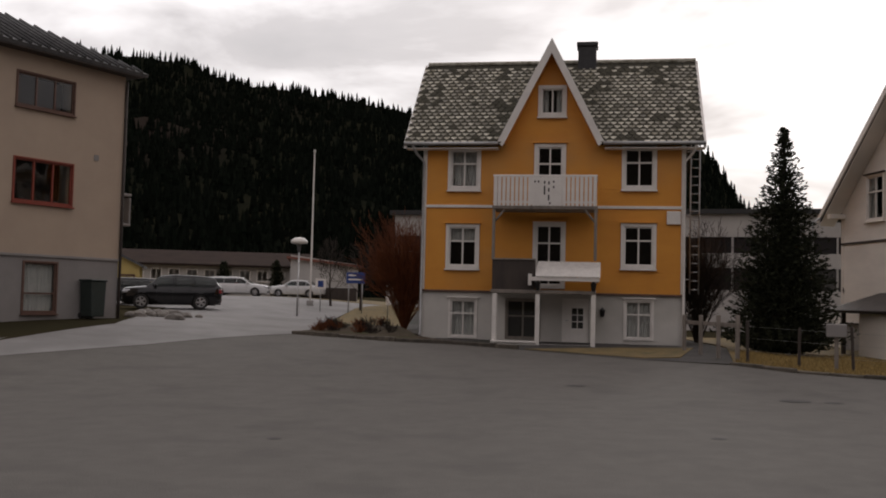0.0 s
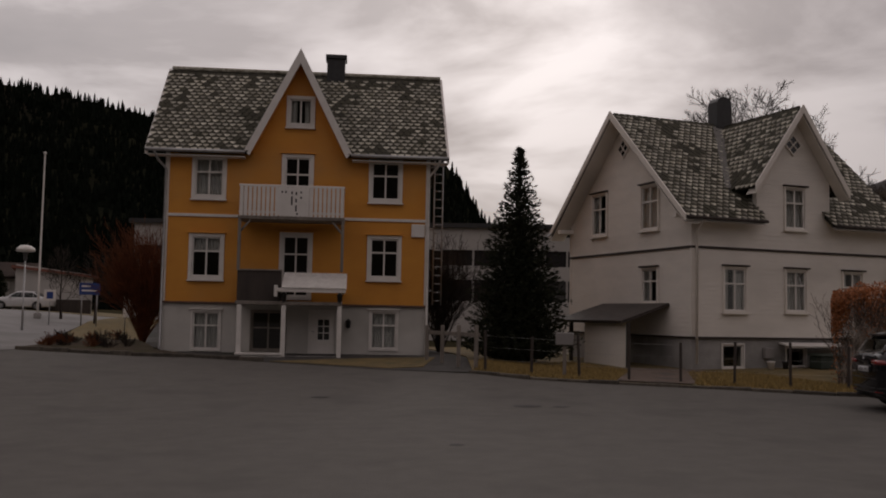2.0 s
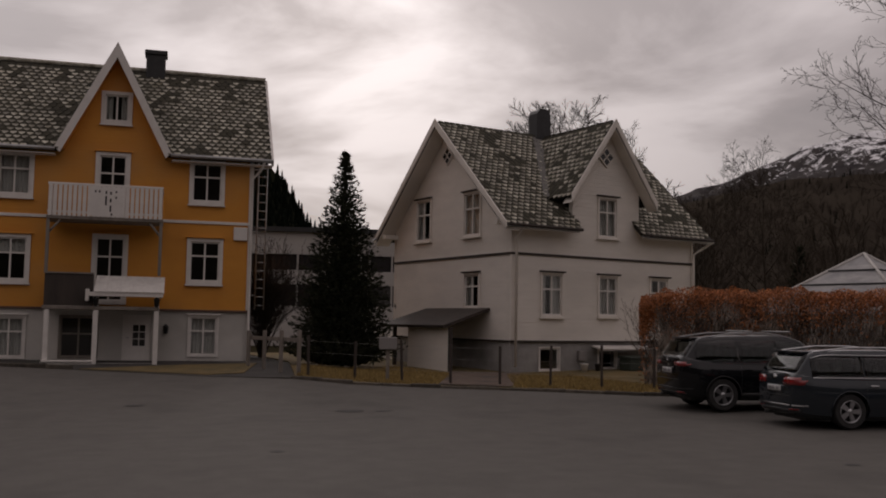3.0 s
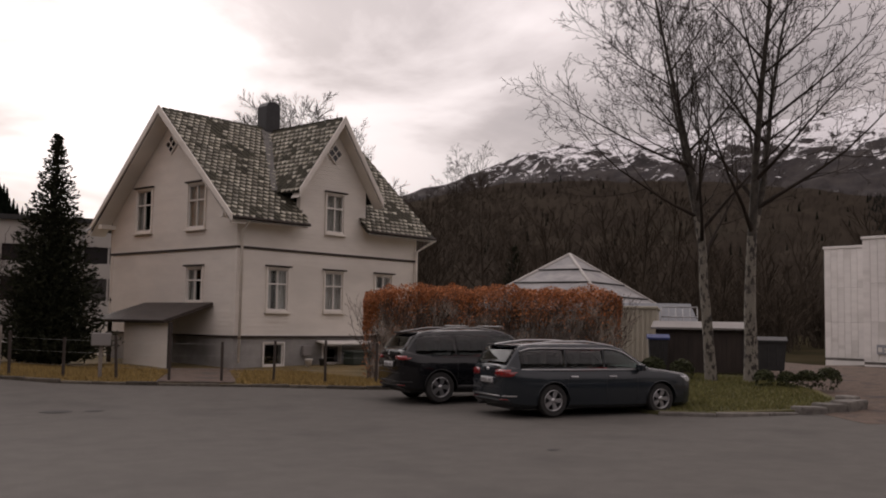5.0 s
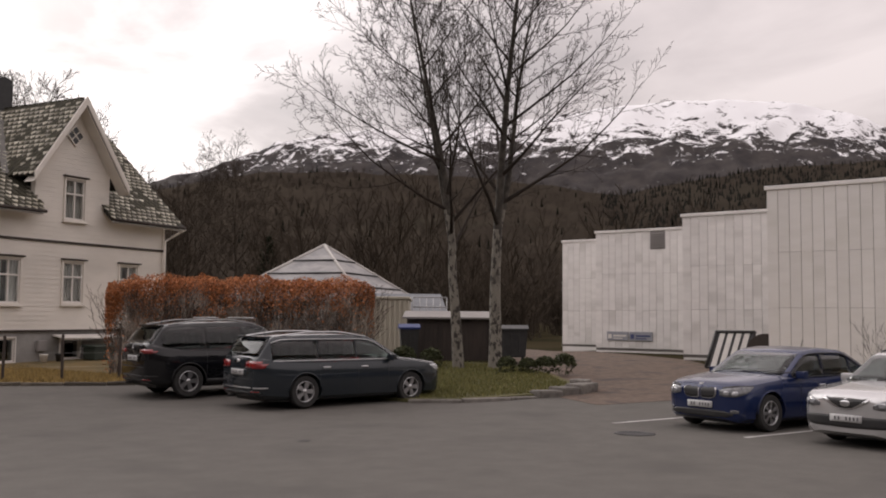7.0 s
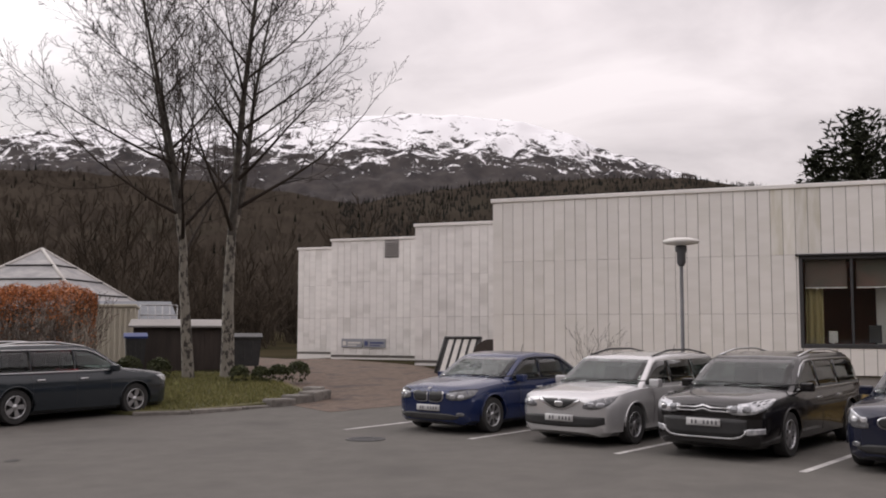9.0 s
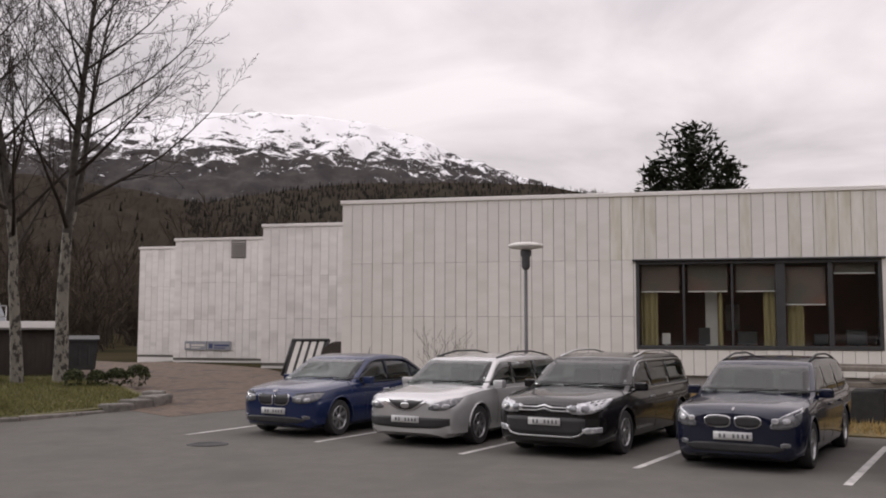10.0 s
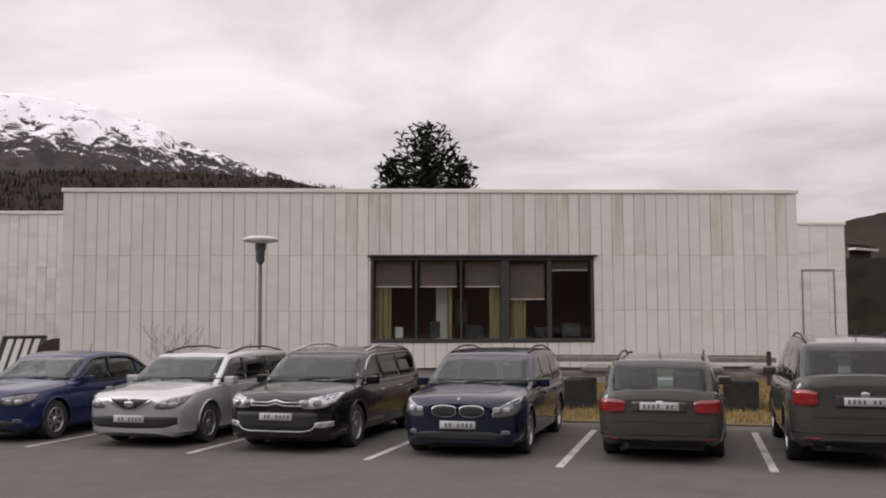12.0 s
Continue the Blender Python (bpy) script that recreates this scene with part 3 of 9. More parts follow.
bm = bmesh.new()
wall(bm, 0, YW, 2.26, 5.20, 0, 0.22, w1, board=0.145)
wall(bm, 0, YW, 5.24, YT, 0, 0.22, w2, board=0.145)
wall(bm, 2.82, 6.12, YT, 10.9, 0, 0.22, [att], cut, board=0.145)
part("front_wall", bm, YELLOW, yh)
for nm, m, a, b in (("side_wall", pose(YW, 0, 0, 0, 0, 90), 0.22, YD), ("side_wall", pose(0, 0, 0, 0, 0, -90), -YD, -0.22)):
    bm = bmesh.new()
    s = 1 if a > 0 else -1
    wall(bm, a, b, 2.26, 10.9, 0, 0.2, [], [(1.08 * s, 1, 7.55 + 1.08 * YD), (-1.08 * s, 1, 7.55)], board=0.145, m=m)
    part(nm, bm, YELLOW, yh)
bm = bmesh.new()
wall(bm, -YW + 0.22, -0.22, 2.26, YT, 0, 0.2, [], board=0.0, m=pose(0, YD, 0, 0, 0, 180))
part("back_wall", bm, YELLOW, yh)
# floors and partition, blackened so the rooms look unlit
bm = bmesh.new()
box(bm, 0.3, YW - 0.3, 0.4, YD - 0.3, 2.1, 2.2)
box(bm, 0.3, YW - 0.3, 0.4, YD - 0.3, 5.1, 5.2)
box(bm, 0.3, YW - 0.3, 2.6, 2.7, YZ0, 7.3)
part("inner_floor", bm, INNERSHADE, yh)
# trims
bm = bmesh.new()
bevelled(bm, -0.02, YW + 0.02, -0.055, 0.0, 5.15, 5.25, 0.008)
part("storey_band", bm, WHITE, yh, "white horizontal storey band")
bm = bmesh.new()
bevelled(bm, -0.03, YW + 0.03, -0.07, 0.02, 2.19, 2.26, 0.008)
part("sill_board", bm, BROWNTRIM, yh, "brown base board")
for x in (-0.02, YW - 0.12):
    bm = bmesh.new()
    bevelled(bm, x, x + 0.14, -0.05, -0.005, 2.27, YT - 0.02, 0.008)
    part("corner_board", bm, WHITE, yh)
# roof
RZ, RY = 10.97, 3.15
E0, EZ = -0.48, 7.38
sl = (RZ - EZ) / (RY - E0)
bm = bmesh.new()
XL, XR = -0.62, YW + 0.62
ax, az_, ds = 4.47, 10.86, 2.05
vy = E0 + (az_ - EZ) / sl   # where the cross ridge meets the slope
dl, dr = ax - (az_ - EZ) / ds, ax + (az_ - EZ) / ds
slab(bm, [(XL, E0, EZ), (dl, E0, EZ), (ax, vy, az_), (ax, RY, RZ), (XL, RY, RZ)], 0.14)
slab(bm, [(dr, E0, EZ), (XR, E0, EZ), (XR, RY, RZ), (ax, RY, RZ), (ax, vy, az_)], 0.14)
slab(bm, [(XL, RY, RZ), (XR, RY, RZ), (XR, 2 * RY - E0, EZ), (XL, 2 * RY - E0, EZ)], 0.14)
slab(bm, [(dl - 0.06, E0, EZ), (ax, E0, az_), (ax, vy, az_)], 0.1)
slab(bm, [(dr + 0.06, E0, EZ), (ax, vy, az_), (ax, E0, az_)], 0.1)
roof = part("roof", bm, ROOFDARK, yh, "roof of mottled lichen-covered diamond slates")
SLATE_JOBS.append((roof, (XL, E0, EZ), XR - XL, RY - E0, RZ - EZ, lambda u, v, q: not (dl - 0.05 < q[0] < dr + 0.05 and abs(q[0] - ax) * ds < az_ - q[2] + 0.1)))
bm = bmesh.new()
for s in (-1, 1):
    prism(bm, [(ax, az_ + 0.14), (ax, az_ - 0.38), (ax + s * 1.64, EZ - 0.14), (ax + s * 1.82, EZ + 0.02)], E0 - 0.05, E0 + 0.0, "y")
part("barge_board", bm, WHITE, yh, "white gable barge boards")
for x in (XL, XR - 0.05):
    bm = bmesh.new()
    prism(bm, [(E0 - 0.02, EZ - 0.2), (E0 - 0.02, EZ + 0.02), (RY, RZ + 0.04), (RY, RZ - 0.2)], x - 0.02, x + 0.07, "x")
    part("barge_board", bm, WHITE, yh)
for xa, xb in ((XL, dl - 0.1), (dr + 0.1, XR)):
    bm = bmesh.new()
    tube(bm, [(xa, E0 - 0.06, EZ - 0.04), (xb, E0 - 0.06, EZ - 0.04)], 0.06, 8)
    part("gutter", bm, METAL, yh)
    bm = bmesh.new()
    box(bm, xa + 0.05, xb, E0 + 0.02, -0.02, EZ - 0.2, EZ - 0.17)
    part("soffit", bm, WHITE, yh)
bm = bmesh.new()
tube(bm, [(XL + 0.1, RY, RZ + 0.06), (XR - 0.05, RY, RZ + 0.06)], 0.09, 8)
part("ridge_cap", bm, SLATE_J, yh)
for x, lean in ((0.02, -0.35), (YW - 0.02, 0.35)):
    bm = bmesh.new()
    tube(bm, [(x + lean, E0 - 0.04, EZ - 0.08), (x + lean * 0.7, -0.25, EZ - 0.35), (x, -0.1, EZ - 0.62), (x, -0.1, 0.75), (x, -0.2, 0.62)], 0.045, 8)
    part("downpipe", bm, METAL if lean < 0 else WHITE, yh)
bm = bmesh.new()
bevelled(bm, 5.26, 5.94, RY - 0.33, RY + 0.33, RZ - 0.4, RZ + 0.66, 0.02)
bevelled(bm, 5.20, 6.00, RY - 0.39, RY + 0.39, RZ + 0.60, RZ + 0.76, 0.02)
part("chimney", bm, BLACKTRIM, yh, "black metal-clad chimney")
bm = bmesh.new()
for s in (-1, 1):
    slab(bm, [(ax, E0, az_ - 0.25), (ax, -0.02, az_ - 0.25), (ax + s * 1.58, -0.02, EZ + 0.0), (ax + s * 1.58, E0, EZ + 0.0)], 0.02)
part("gable_soffit", bm, YELLOW, yh)
# windows
for i, (a, b, c, d) in enumerate(w1[:2] + w2[:2]):
    window(yh, pose(a, -0.016, c), b - a, d - c, frame_w=0.12, cap=YELLOW if i < 2 else False, curtain=("top", "", "full", "")[i])
for a, b, c, d in base_holes[:2]:
    window(yh, pose(a, 0.03, c), b - a, d - c, frame_w=0.08, cap=True, curtain="full", sill=False)
window(yh, pose(att[0], -0.016, att[2]), att[1] - att[0], att[3] - att[2], trans=0, frame_w=0.12, curtain="sides", cap=False)
for a, b, c, d in (w1[2], w2[2]):
    window(yh, pose(a, -0.016, c), b - a, d - c, trans=0.30, frame_w=0.13, cap=YELLOW, name="balcony_door", label="glazed white balcony door", sill=False)
a, b, c, d = base_holes[2]
window(yh, pose(a, 0.03, c), b - a, d - c, trans=0.42, frame_w=0.06, cap=False, sill=False, sash=GREYWOOD, casing=GREYWOOD)
# entrance door with six small panes
a, b, c, d = base_holes[3]
bm = bmesh.new()
wall(bm, a, b, c, d, 0.08, 0.05, [(a + 0.33, a + 0.72, 1.03, 1.72)])
door = part("door", bm, WHITE, yh, "white door with a six-pane light")
bm = bmesh.new()
for k in (1,):
    box(bm, a + 0.51, a + 0.54, 0.085, 0.12, 1.03, 1.72)
for k in (1, 2):
    box(bm, a + 0.33, a + 0.72, 0.085, 0.12, 1.03 + k * 0.23 - 0.015, 1.03 + k * 0.23 + 0.015)
part("glazing_bar", bm, WHITE, door)
for i in range(2):
    for j in range(3):
        bm = bmesh.new()
        box(bm, a + 0.335 + i * 0.2, a + 0.52 + i * 0.2, 0.10, 0.106, 1.04 + j * 0.23, 1.25 + j * 0.23)
        part("pane", bm, GLASS, door)
bm = bmesh.new()
tube(bm, [(a + 0.12, 0.08, 1.3), (a + 0.12, 0.03, 1.3), (a + 0.22, 0.03, 1.3)], 0.012, 6)
part("door_handle", bm, METAL, door)
# balcony
bm = bmesh.new()
bevelled(bm, 2.62, 6.12, -1.35, -0.06, 5.00, 5.12, 0.015)
balc = part("balcony", bm, GREYWOOD, yh, "projecting balcony with a white slatted rail")
for x0, x1 in ((2.64, 6.10),):
    bm = bmesh.new()
    bevelled(bm, x0, x1, -1.36, -1.28, 6.08, 6.15, 0.01)
    part("top_rail", bm, WHITE, balc)
    bm = bmesh.new()
    bevelled(bm, x0, x1, -1.34, -1.30, 5.20, 5.27, 0.01)
    part("bottom_rail", bm, WHITE, balc)
bm = bmesh.new()
bevelled(bm, -0.055, 0.055, -0.014, 0.014, 0, 0.98, 0.006)
slat = part("slat", bm, WHITE, balc, m=pose(2.72, -1.36, 5.10))
for k in range(1, 24):
    o = linked("slat", slat.data, None, balc)
    o.matrix_local = pose(2.72 + k * 0.1435, -1.36, 5.10)
bm = bmesh.new()
bevelled(bm, 3.90, 4.92, -1.378, -1.376 + 0.012, 5.14, 6.06, 0.004)
panel_ = part("centre_panel", bm, WHITE, balc, "boarded centre panel with dark blocks for its cut-outs")
# dark blocks laid on the solid panel for the shade in its cut-outs
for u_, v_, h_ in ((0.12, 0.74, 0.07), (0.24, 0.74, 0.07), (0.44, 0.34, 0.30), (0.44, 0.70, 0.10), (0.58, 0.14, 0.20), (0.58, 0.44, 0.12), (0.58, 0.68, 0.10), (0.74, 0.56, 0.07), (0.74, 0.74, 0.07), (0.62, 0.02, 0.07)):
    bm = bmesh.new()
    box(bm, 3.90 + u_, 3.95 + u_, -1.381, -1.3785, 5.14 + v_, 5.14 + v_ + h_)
    part("cut_out_shade", bm, INNERSHADE, panel_)
for xs in (2.68, 6.06):
    for k in range(8):
        o = linked("slat", slat.data, None, balc)
        o.matrix_local = pose(xs, -1.22 + k * 0.145, 5.10, 0, 0, 90)
    bm = bmesh.new()
    bevelled(bm, xs - 0.035, xs + 0.035, -1.28, 0.0, 6.08, 6.15, 0.01)
    part("side_rail", bm, WHITE, balc)
    bm = bmesh.new()
    bevelled(bm, xs - 0.05, xs + 0.05, -1.32, -1.22, 3.3, 5.0, 0.012)
    part("post", bm, GREYWOOD, balc, "weathered post under the balcony")
    bm = bmesh.new()
    tube(bm, [(xs, -1.27, 4.55), (xs + (0.35 if xs < 4 else -0.35), -1.27, 4.98)], 0.04, 6)
    part("bracket", bm, GREYWOOD, balc)
# porch
SHEETGREY = mat("white_ribbed_sheet", (0.74, 0.72, 0.68), (0.62, 0.60, 0.57), 5.0, 0.6)
bm = bmesh.new()
bevelled(bm, 2.70, 4.13, -1.66, -1.58, 2.30, 3.28, 0.012)
bevelled(bm, 2.70, 2.78, -1.58, 0.0, 2.30, 3.28, 0.012)
porch = part("porch", bm, DARKWOOD, yh, "entrance porch with dark parapet, white posts and ribbed roof")
bm = bmesh.new()
bevelled(bm, 2.66, 6.1, -1.70, 0.02, 2.18, 2.30, 0.012)
part("deck", bm, GREYWOOD, porch)
bm = bmesh.new()
bevelled(bm, 2.68, 4.13, -1.70, -1.55, 3.28, 3.33, 0.01)
part("rail", bm, GREYWOOD, porch)
bm = bmesh.new()
bevelled(bm, 4.16, 6.24, -0.86, -0.80, 3.22, 3.28, 0.01)
proof = part("porch_roof", bm, WHITE, porch, "white ribbed metal roof")
for k in range(16):
    x = 4.16 + k * 0.13
    bm = bmesh.new()
    slab(bm, [(x, -1.95, 2.76), (x + 0.09, -1.95, 2.76), (x + 0.09, -0.85, 3.26), (x, -0.85, 3.26)], 0.03)
    slab(bm, [(x + 0.09, -1.95, 2.73), (x + 0.13, -1.95, 2.73), (x + 0.13, -0.85, 3.23), (x + 0.09, -0.85, 3.23)], 0.03)
    part("roof_sheet", bm, SHEETGREY, proof)
bm = bmesh.new()
bevelled(bm, 4.0, 6.22, -1.92, -1.84, 2.60, 2.73, 0.01)
bevelled(bm, 4.05, 4.13, -1.84, -0.3, 2.60, 2.72, 0.01)
bevelled(bm, 6.08, 6.16, -1.84, 0, 2.60, 2.72, 0.01)
bevelled(bm, 3.92, 4.02, -1.95, -1.5, 2.45, 2.82, 0.01)
part("beam", bm, WHITE, porch)
for x in (2.80, 4.22, 6.03):
    bm = bmesh.new()
    bevelled(bm, x - 0.075, x + 0.075, -1.68, -1.53, 0.36, 2.30 if x < 3 else 2.60, 0.014)
    part("post", bm, WHITE, porch)
bm = bmesh.new()
bevelled(bm, 2.7, 4.2, -1.75, 0.0, 0.35, 0.56, 0.015)
bevelled(bm, 2.7, 4.2, -1.80, -1.5, 0.56, 0.62, 0.01)
part("step", bm, WHITE, porch)
bm = bmesh.new()
box(bm, 4.3, 5.95, -1.4, 0.02, 0.35, 0.52)
part("threshold", bm, CONCRETE, porch)
for x in (4.22, 6.03, 6.32):
    bm = bmesh.new()
    z = 2.45 if x < 6.2 else 1.6
    y = -1.76 if x < 6.2 else -0.06
    lathe(bm, [(0.02, -0.16), (0.07, -0.13), (0.085, 0.05), (0.11, 0.06), (0.02, 0.17)], 10, pose(x, y, z))
    part("lantern", bm, BLACKTRIM, porch, "black wall lantern")
# electrical box and fire ladder
bm = bmesh.new()
bevelled(bm, 8.42, 8.88, -0.10, -0.01, 4.63, 5.08, 0.015)
part("meter_cabinet", bm, WHITE, yh, "pale wall cabinet")
for s in (9.25, 9.55):
    bm = bmesh.new()
    tube(bm, [(s, 0.6, 2.3), (s, 0.6, 7.6)], 0.025, 6)
    part("ladder_rail", bm, METAL, yh)
for k in range(18):
    bm = bmesh.new()
    tube(bm, [(9.25, 0.6, 2.45 + k * 0.3), (9.55, 0.6, 2.45 + k * 0.3)], 0.018, 6)
    part("ladder_rung", bm, METAL, yh)
for z in (2.8, 5.0, 7.2):
    bm = bmesh.new()
    tube(bm, [(9.0, 0.6, z), (9.25, 0.6, z)], 0.02, 6)
    part("ladder_bracket", bm, METAL, yh)


# ---- white house ----
wh = thing("white_house", frame_at(15.8, 28.15, 0.0, 6.7), "white weatherboarded house with steep slate gables and concrete basement", "house")
WX, WY = 8.45, 7.95
gx, gzt, gs = 4.15, 9.2, 1.40       # cross gable
ry_, rz_, re, rez = 4.0, 9.38, -0.48, 5.28
ms = (rz_ - rez) / (ry_ - re)
bholes = [(1.24, 2.06, 0.42, 1.16), (3.85, 4.65, 0.45, 1.10)]
bm = bmesh.new()
wall(bm, 0, WX, 0.1, 1.36, 0.04, 0.3, bholes)
wall(bm, -WY, -0.3, 0.1, 1.36, 0.04, 0.3, [], m=pose(0, 0, 0, 0, 0, -90))
wall(bm, 0.3, WY, 0.1, 1.36, 0.04, 0.3, [], m=pose(WX, 0, 0, 0, 0, 90))
wall(bm, -WX + 0.3, -0.3, 0.1, 1.36, 0.04, 0.3, [], m=pose(0, WY, 0, 0, 0, 180))
part("basement_wall", bm, CONCRETE, wh, "grey concrete basement wall")
f1 = [(1.28, 2.12, 2.28, 3.66), (3.82, 4.64, 2.32, 3.66), (6.30, 7.12, 2.32, 3.66)]
f2 = [(3.80, 4.60, 5.12, 6.46)]
bm = bmesh.new()
wall(bm, 0, WX, 1.42, 4.28, 0, 0.2, f1, board=0.15)
wall(bm, 0, WX, 4.36, 5.5, 0, 0.2, [(3.80, 4.60, 5.12, 5.5)], board=0.15)
wall(bm, 2.6, 5.72, 5.5, 9.2, 0, 0.2, [(3.80, 4.60, 5.5, 6.46)], [(gs, 1, gzt - 0.25 + gs * gx), (-gs, 1, gzt - 0.25 - gs * gx)], board=0.15)
part("front_wall", bm, CREAM, wh)
g1 = [(-2.78, -1.90, 2.54, 3.66)]
g2 = [(-6.22, -5.22, 5.10, 6.60), (-2.86, -1.86, 5.08, 6.56)]
mg = pose(0, 0, 0, 0, 0, -90)
bm = bmesh.new()
wall(bm, -WY, -0.2, 1.42, 4.28, 0, 0.2, g1, board=0.15, m=mg)
wall(bm, -WY, -0.2, 4.36, 9.4, 0, 0.2, g2, [(ms, 1, rz_ - 0.22 - ms * ry_), (-ms, 1, rz_ - 0.22 + ms * ry_)], board=0.15, m=mg)
part("gable_wall", bm, CREAM, wh)
bm = bmesh.new()
mr = pose(WX, 0, 0, 0, 0, 90)
wall(bm, 0.2, WY, 1.42, 9.4, 0, 0.2, [], [(ms, 1, rz_ - 0.22 + ms * ry_), (-ms, 1, rz_ - 0.22 - ms * ry_)], board=0.15, m=mr)
part("gable_wall", bm, CREAM, wh)
bm = bmesh.new()
wall(bm, -WX + 0.2, -0.2, 1.42, 5.5, 0, 0.2, [], m=pose(0, WY, 0, 0, 0, 180))
part("back_wall", bm, CREAM, wh)
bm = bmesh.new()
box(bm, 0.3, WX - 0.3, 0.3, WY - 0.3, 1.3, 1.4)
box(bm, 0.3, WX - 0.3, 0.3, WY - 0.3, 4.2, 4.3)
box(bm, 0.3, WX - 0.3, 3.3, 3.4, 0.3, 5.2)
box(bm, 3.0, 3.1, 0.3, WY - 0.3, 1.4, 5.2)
part("inner_floor", bm, INNERSHADE, wh)
for z0, z1, mt, nm in ((4.28, 4.36, DARKWOOD, "storey_band"), (1.36, 1.42, DARKWOOD, "sill_band")):
    bm = bmesh.new()
    bevelled(bm, -0.05, WX + 0.05, -0.05, 0.0, z0, z1, 0.008)
    bevelled(bm, -0.05, 0.0, 0.0, WY, z0, z1, 0.008)
    bevelled(bm, WX, WX + 0.05, 0.0, WY, z0, z1, 0.008)
    part(nm, bm, mt, wh, "dark horizontal band")
for x, y in ((-0.03, -0.03), (WX - 0.09, -0.03), (-0.03, WY - 0.1)):
    bm = bmesh.new()
    bevelled(bm, x, x + 0.12, y, y + 0.12, 1.42, 5.3, 0.008)
    part("corner_board", bm, CREAM, wh)
bm = bmesh.new()
xl, xr = -0.62, WX + 0.55
cy = re + (gzt - rez) / ms
gl, gr = gx - (gzt - rez) / gs, gx + (gzt - rez) / gs
t0, t1 = 2.15, 6.15
tz = gzt - gs * (gx - t0)
ty = re + (tz - rez) / ms
slab(bm, [(xl, re, rez), (2.62, re, rez), (2.62, 0.0, rez + ms * 0.48), (t0 + 0.25, ty, tz), (gx, cy, gzt), (gx, ry_, rz_), (xl, ry_, rz_)], 0.14)
slab(bm, [(5.48, re, rez), (xr, re, rez), (xr, ry_, rz_), (gx, ry_, rz_), (gx, cy, gzt), (t1 - 0.25, ty, tz), (5.48, 0.0, rez + ms * 0.48)], 0.14)
slab(bm, [(xl, ry_, rz_), (xr, ry_, rz_), (xr, 2 * ry_ - re, rez), (xl, 2 * ry_ - re, rez)], 0.14)
slab(bm, [(t0, re, tz), (gx, re, gzt), (gx, cy, gzt), (t0, ty, tz)], 0.12)
slab(bm, [(t1, re, tz), (t1, ty, tz), (gx, cy, gzt), (gx, re, gzt)], 0.12)
wroof = part("roof", bm, ROOFDARK, wh, "steep roof of mossy grey diamond slates")
bm = bmesh.new()
zl_ = lambda y: rez + ms * (y - re) + 0.065
slab(bm, [(gx - 0.42, cy, zl_(cy)), (gx + 0.05, cy, zl_(cy)), (t0 + 0.15, ty, zl_(ty)), (t0 - 0.22, ty, zl_(ty))], 0.02)
part("valley_flashing", bm, mat("weathered_lead", (0.17, 0.165, 0.155), (0.12, 0.115, 0.105), 4.0, 0.7, bump=0.3, bscale=20), wroof, "grey lead flashing in the roof valley")
SLATE_JOBS.append((wroof, (xl, re, rez), xr - xl, ry_ - re, rz_ - rez,
                   lambda u, v, q: not (abs(q[0] - gx) * gs < gzt - q[2] + 0.12 and q[2] > tz - 0.1) and not (2.66 < q[0] < 5.44 and q[2] < tz + 0.2)))
bm = bmesh.new()
for s, t in ((-1, t0), (1, t1)):
    prism(bm, [(gx, gzt + 0.09), (gx, gzt - 0.20), (t, tz - 0.22), (t, tz + 0.06)], re - 0.05, re, "y")
part("barge_board", bm, CREAM, wh, "white barge boards of the cross gable")
bm = bmesh.new()
prism(bm, [(re - 0.1, rez - 0.20), (re - 0.1, rez + 0.02), (ry_, rz_ + 0.08), (ry_, rz_ - 0.20)], xl - 0.05, xl, "x")
prism(bm, [(2 * ry_ - re + 0.1, rez - 0.20), (2 * ry_ - re + 0.1, rez + 0.02), (ry_, rz_ + 0.08), (ry_, rz_ - 0.20)], xl - 0.05, xl, "x")
part("barge_board", bm, CREAM, wh, "white barge boards of the end gable")
for y0_, y1_ in ((re, ry_), (2 * ry_ - re, ry_)):
    bm = bmesh.new()
    slab(bm, [(xl, y0_, rez - 0.245), (-0.02, y0_, rez - 0.245), (-0.02, y1_, rz_ - 0.245), (xl, y1_, rz_ - 0.245)], 0.02)
    part("soffit", bm, CREAM, wh, "painted boards under the eaves")
for tt in (t0, t1):
    bm = bmesh.new()
    slab(bm, [(gx, re, gzt - 0.25), (gx, -0.02, gzt - 0.25), (tt, -0.02, tz - 0.25), (tt, re, tz - 0.25)], 0.02)
    part("soffit", bm, CREAM, wh, "painted boards under the eaves")
for xa_, xb_ in ((xl, 2.6), (5.5, xr)):
    bm = bmesh.new()
    slab(bm, [(xa_, re, rez - 0.17), (xb_, re, rez - 0.17), (xb_, -0.02, rez - 0.17 + ms * 0.46), (xa_, -0.02, rez - 0.17 + ms * 0.46)], 0.02)
    part("soffit", bm, CREAM, wh, "painted boards under the eaves")
bm = bmesh.new()
bevelled(bm, xl + 0.02, 0, 7.7, 7.95, 5.25, 5.42, 0.01)
part("purlin_end", bm, CREAM, wh)
bm = bmesh.new()
bevelled(bm, xl + 0.02, 0, 0.0, 0.2, 5.25, 5.42, 0.01)
part("purlin_end", bm, CREAM, wh)
bm = bmesh.new()
prism(bm, [(3.85, 9.2), (3.85, 10.2), (3.93, 10.33), (4.05, 10.4), (4.25, 10.42), (4.42, 10.36), (4.52, 10.2), (4.52, 9.2)], 3.7, 4.25, "y")
part("chimney", bm, BLACKTRIM, wh, "black sheet-clad chimney with a rounded top")
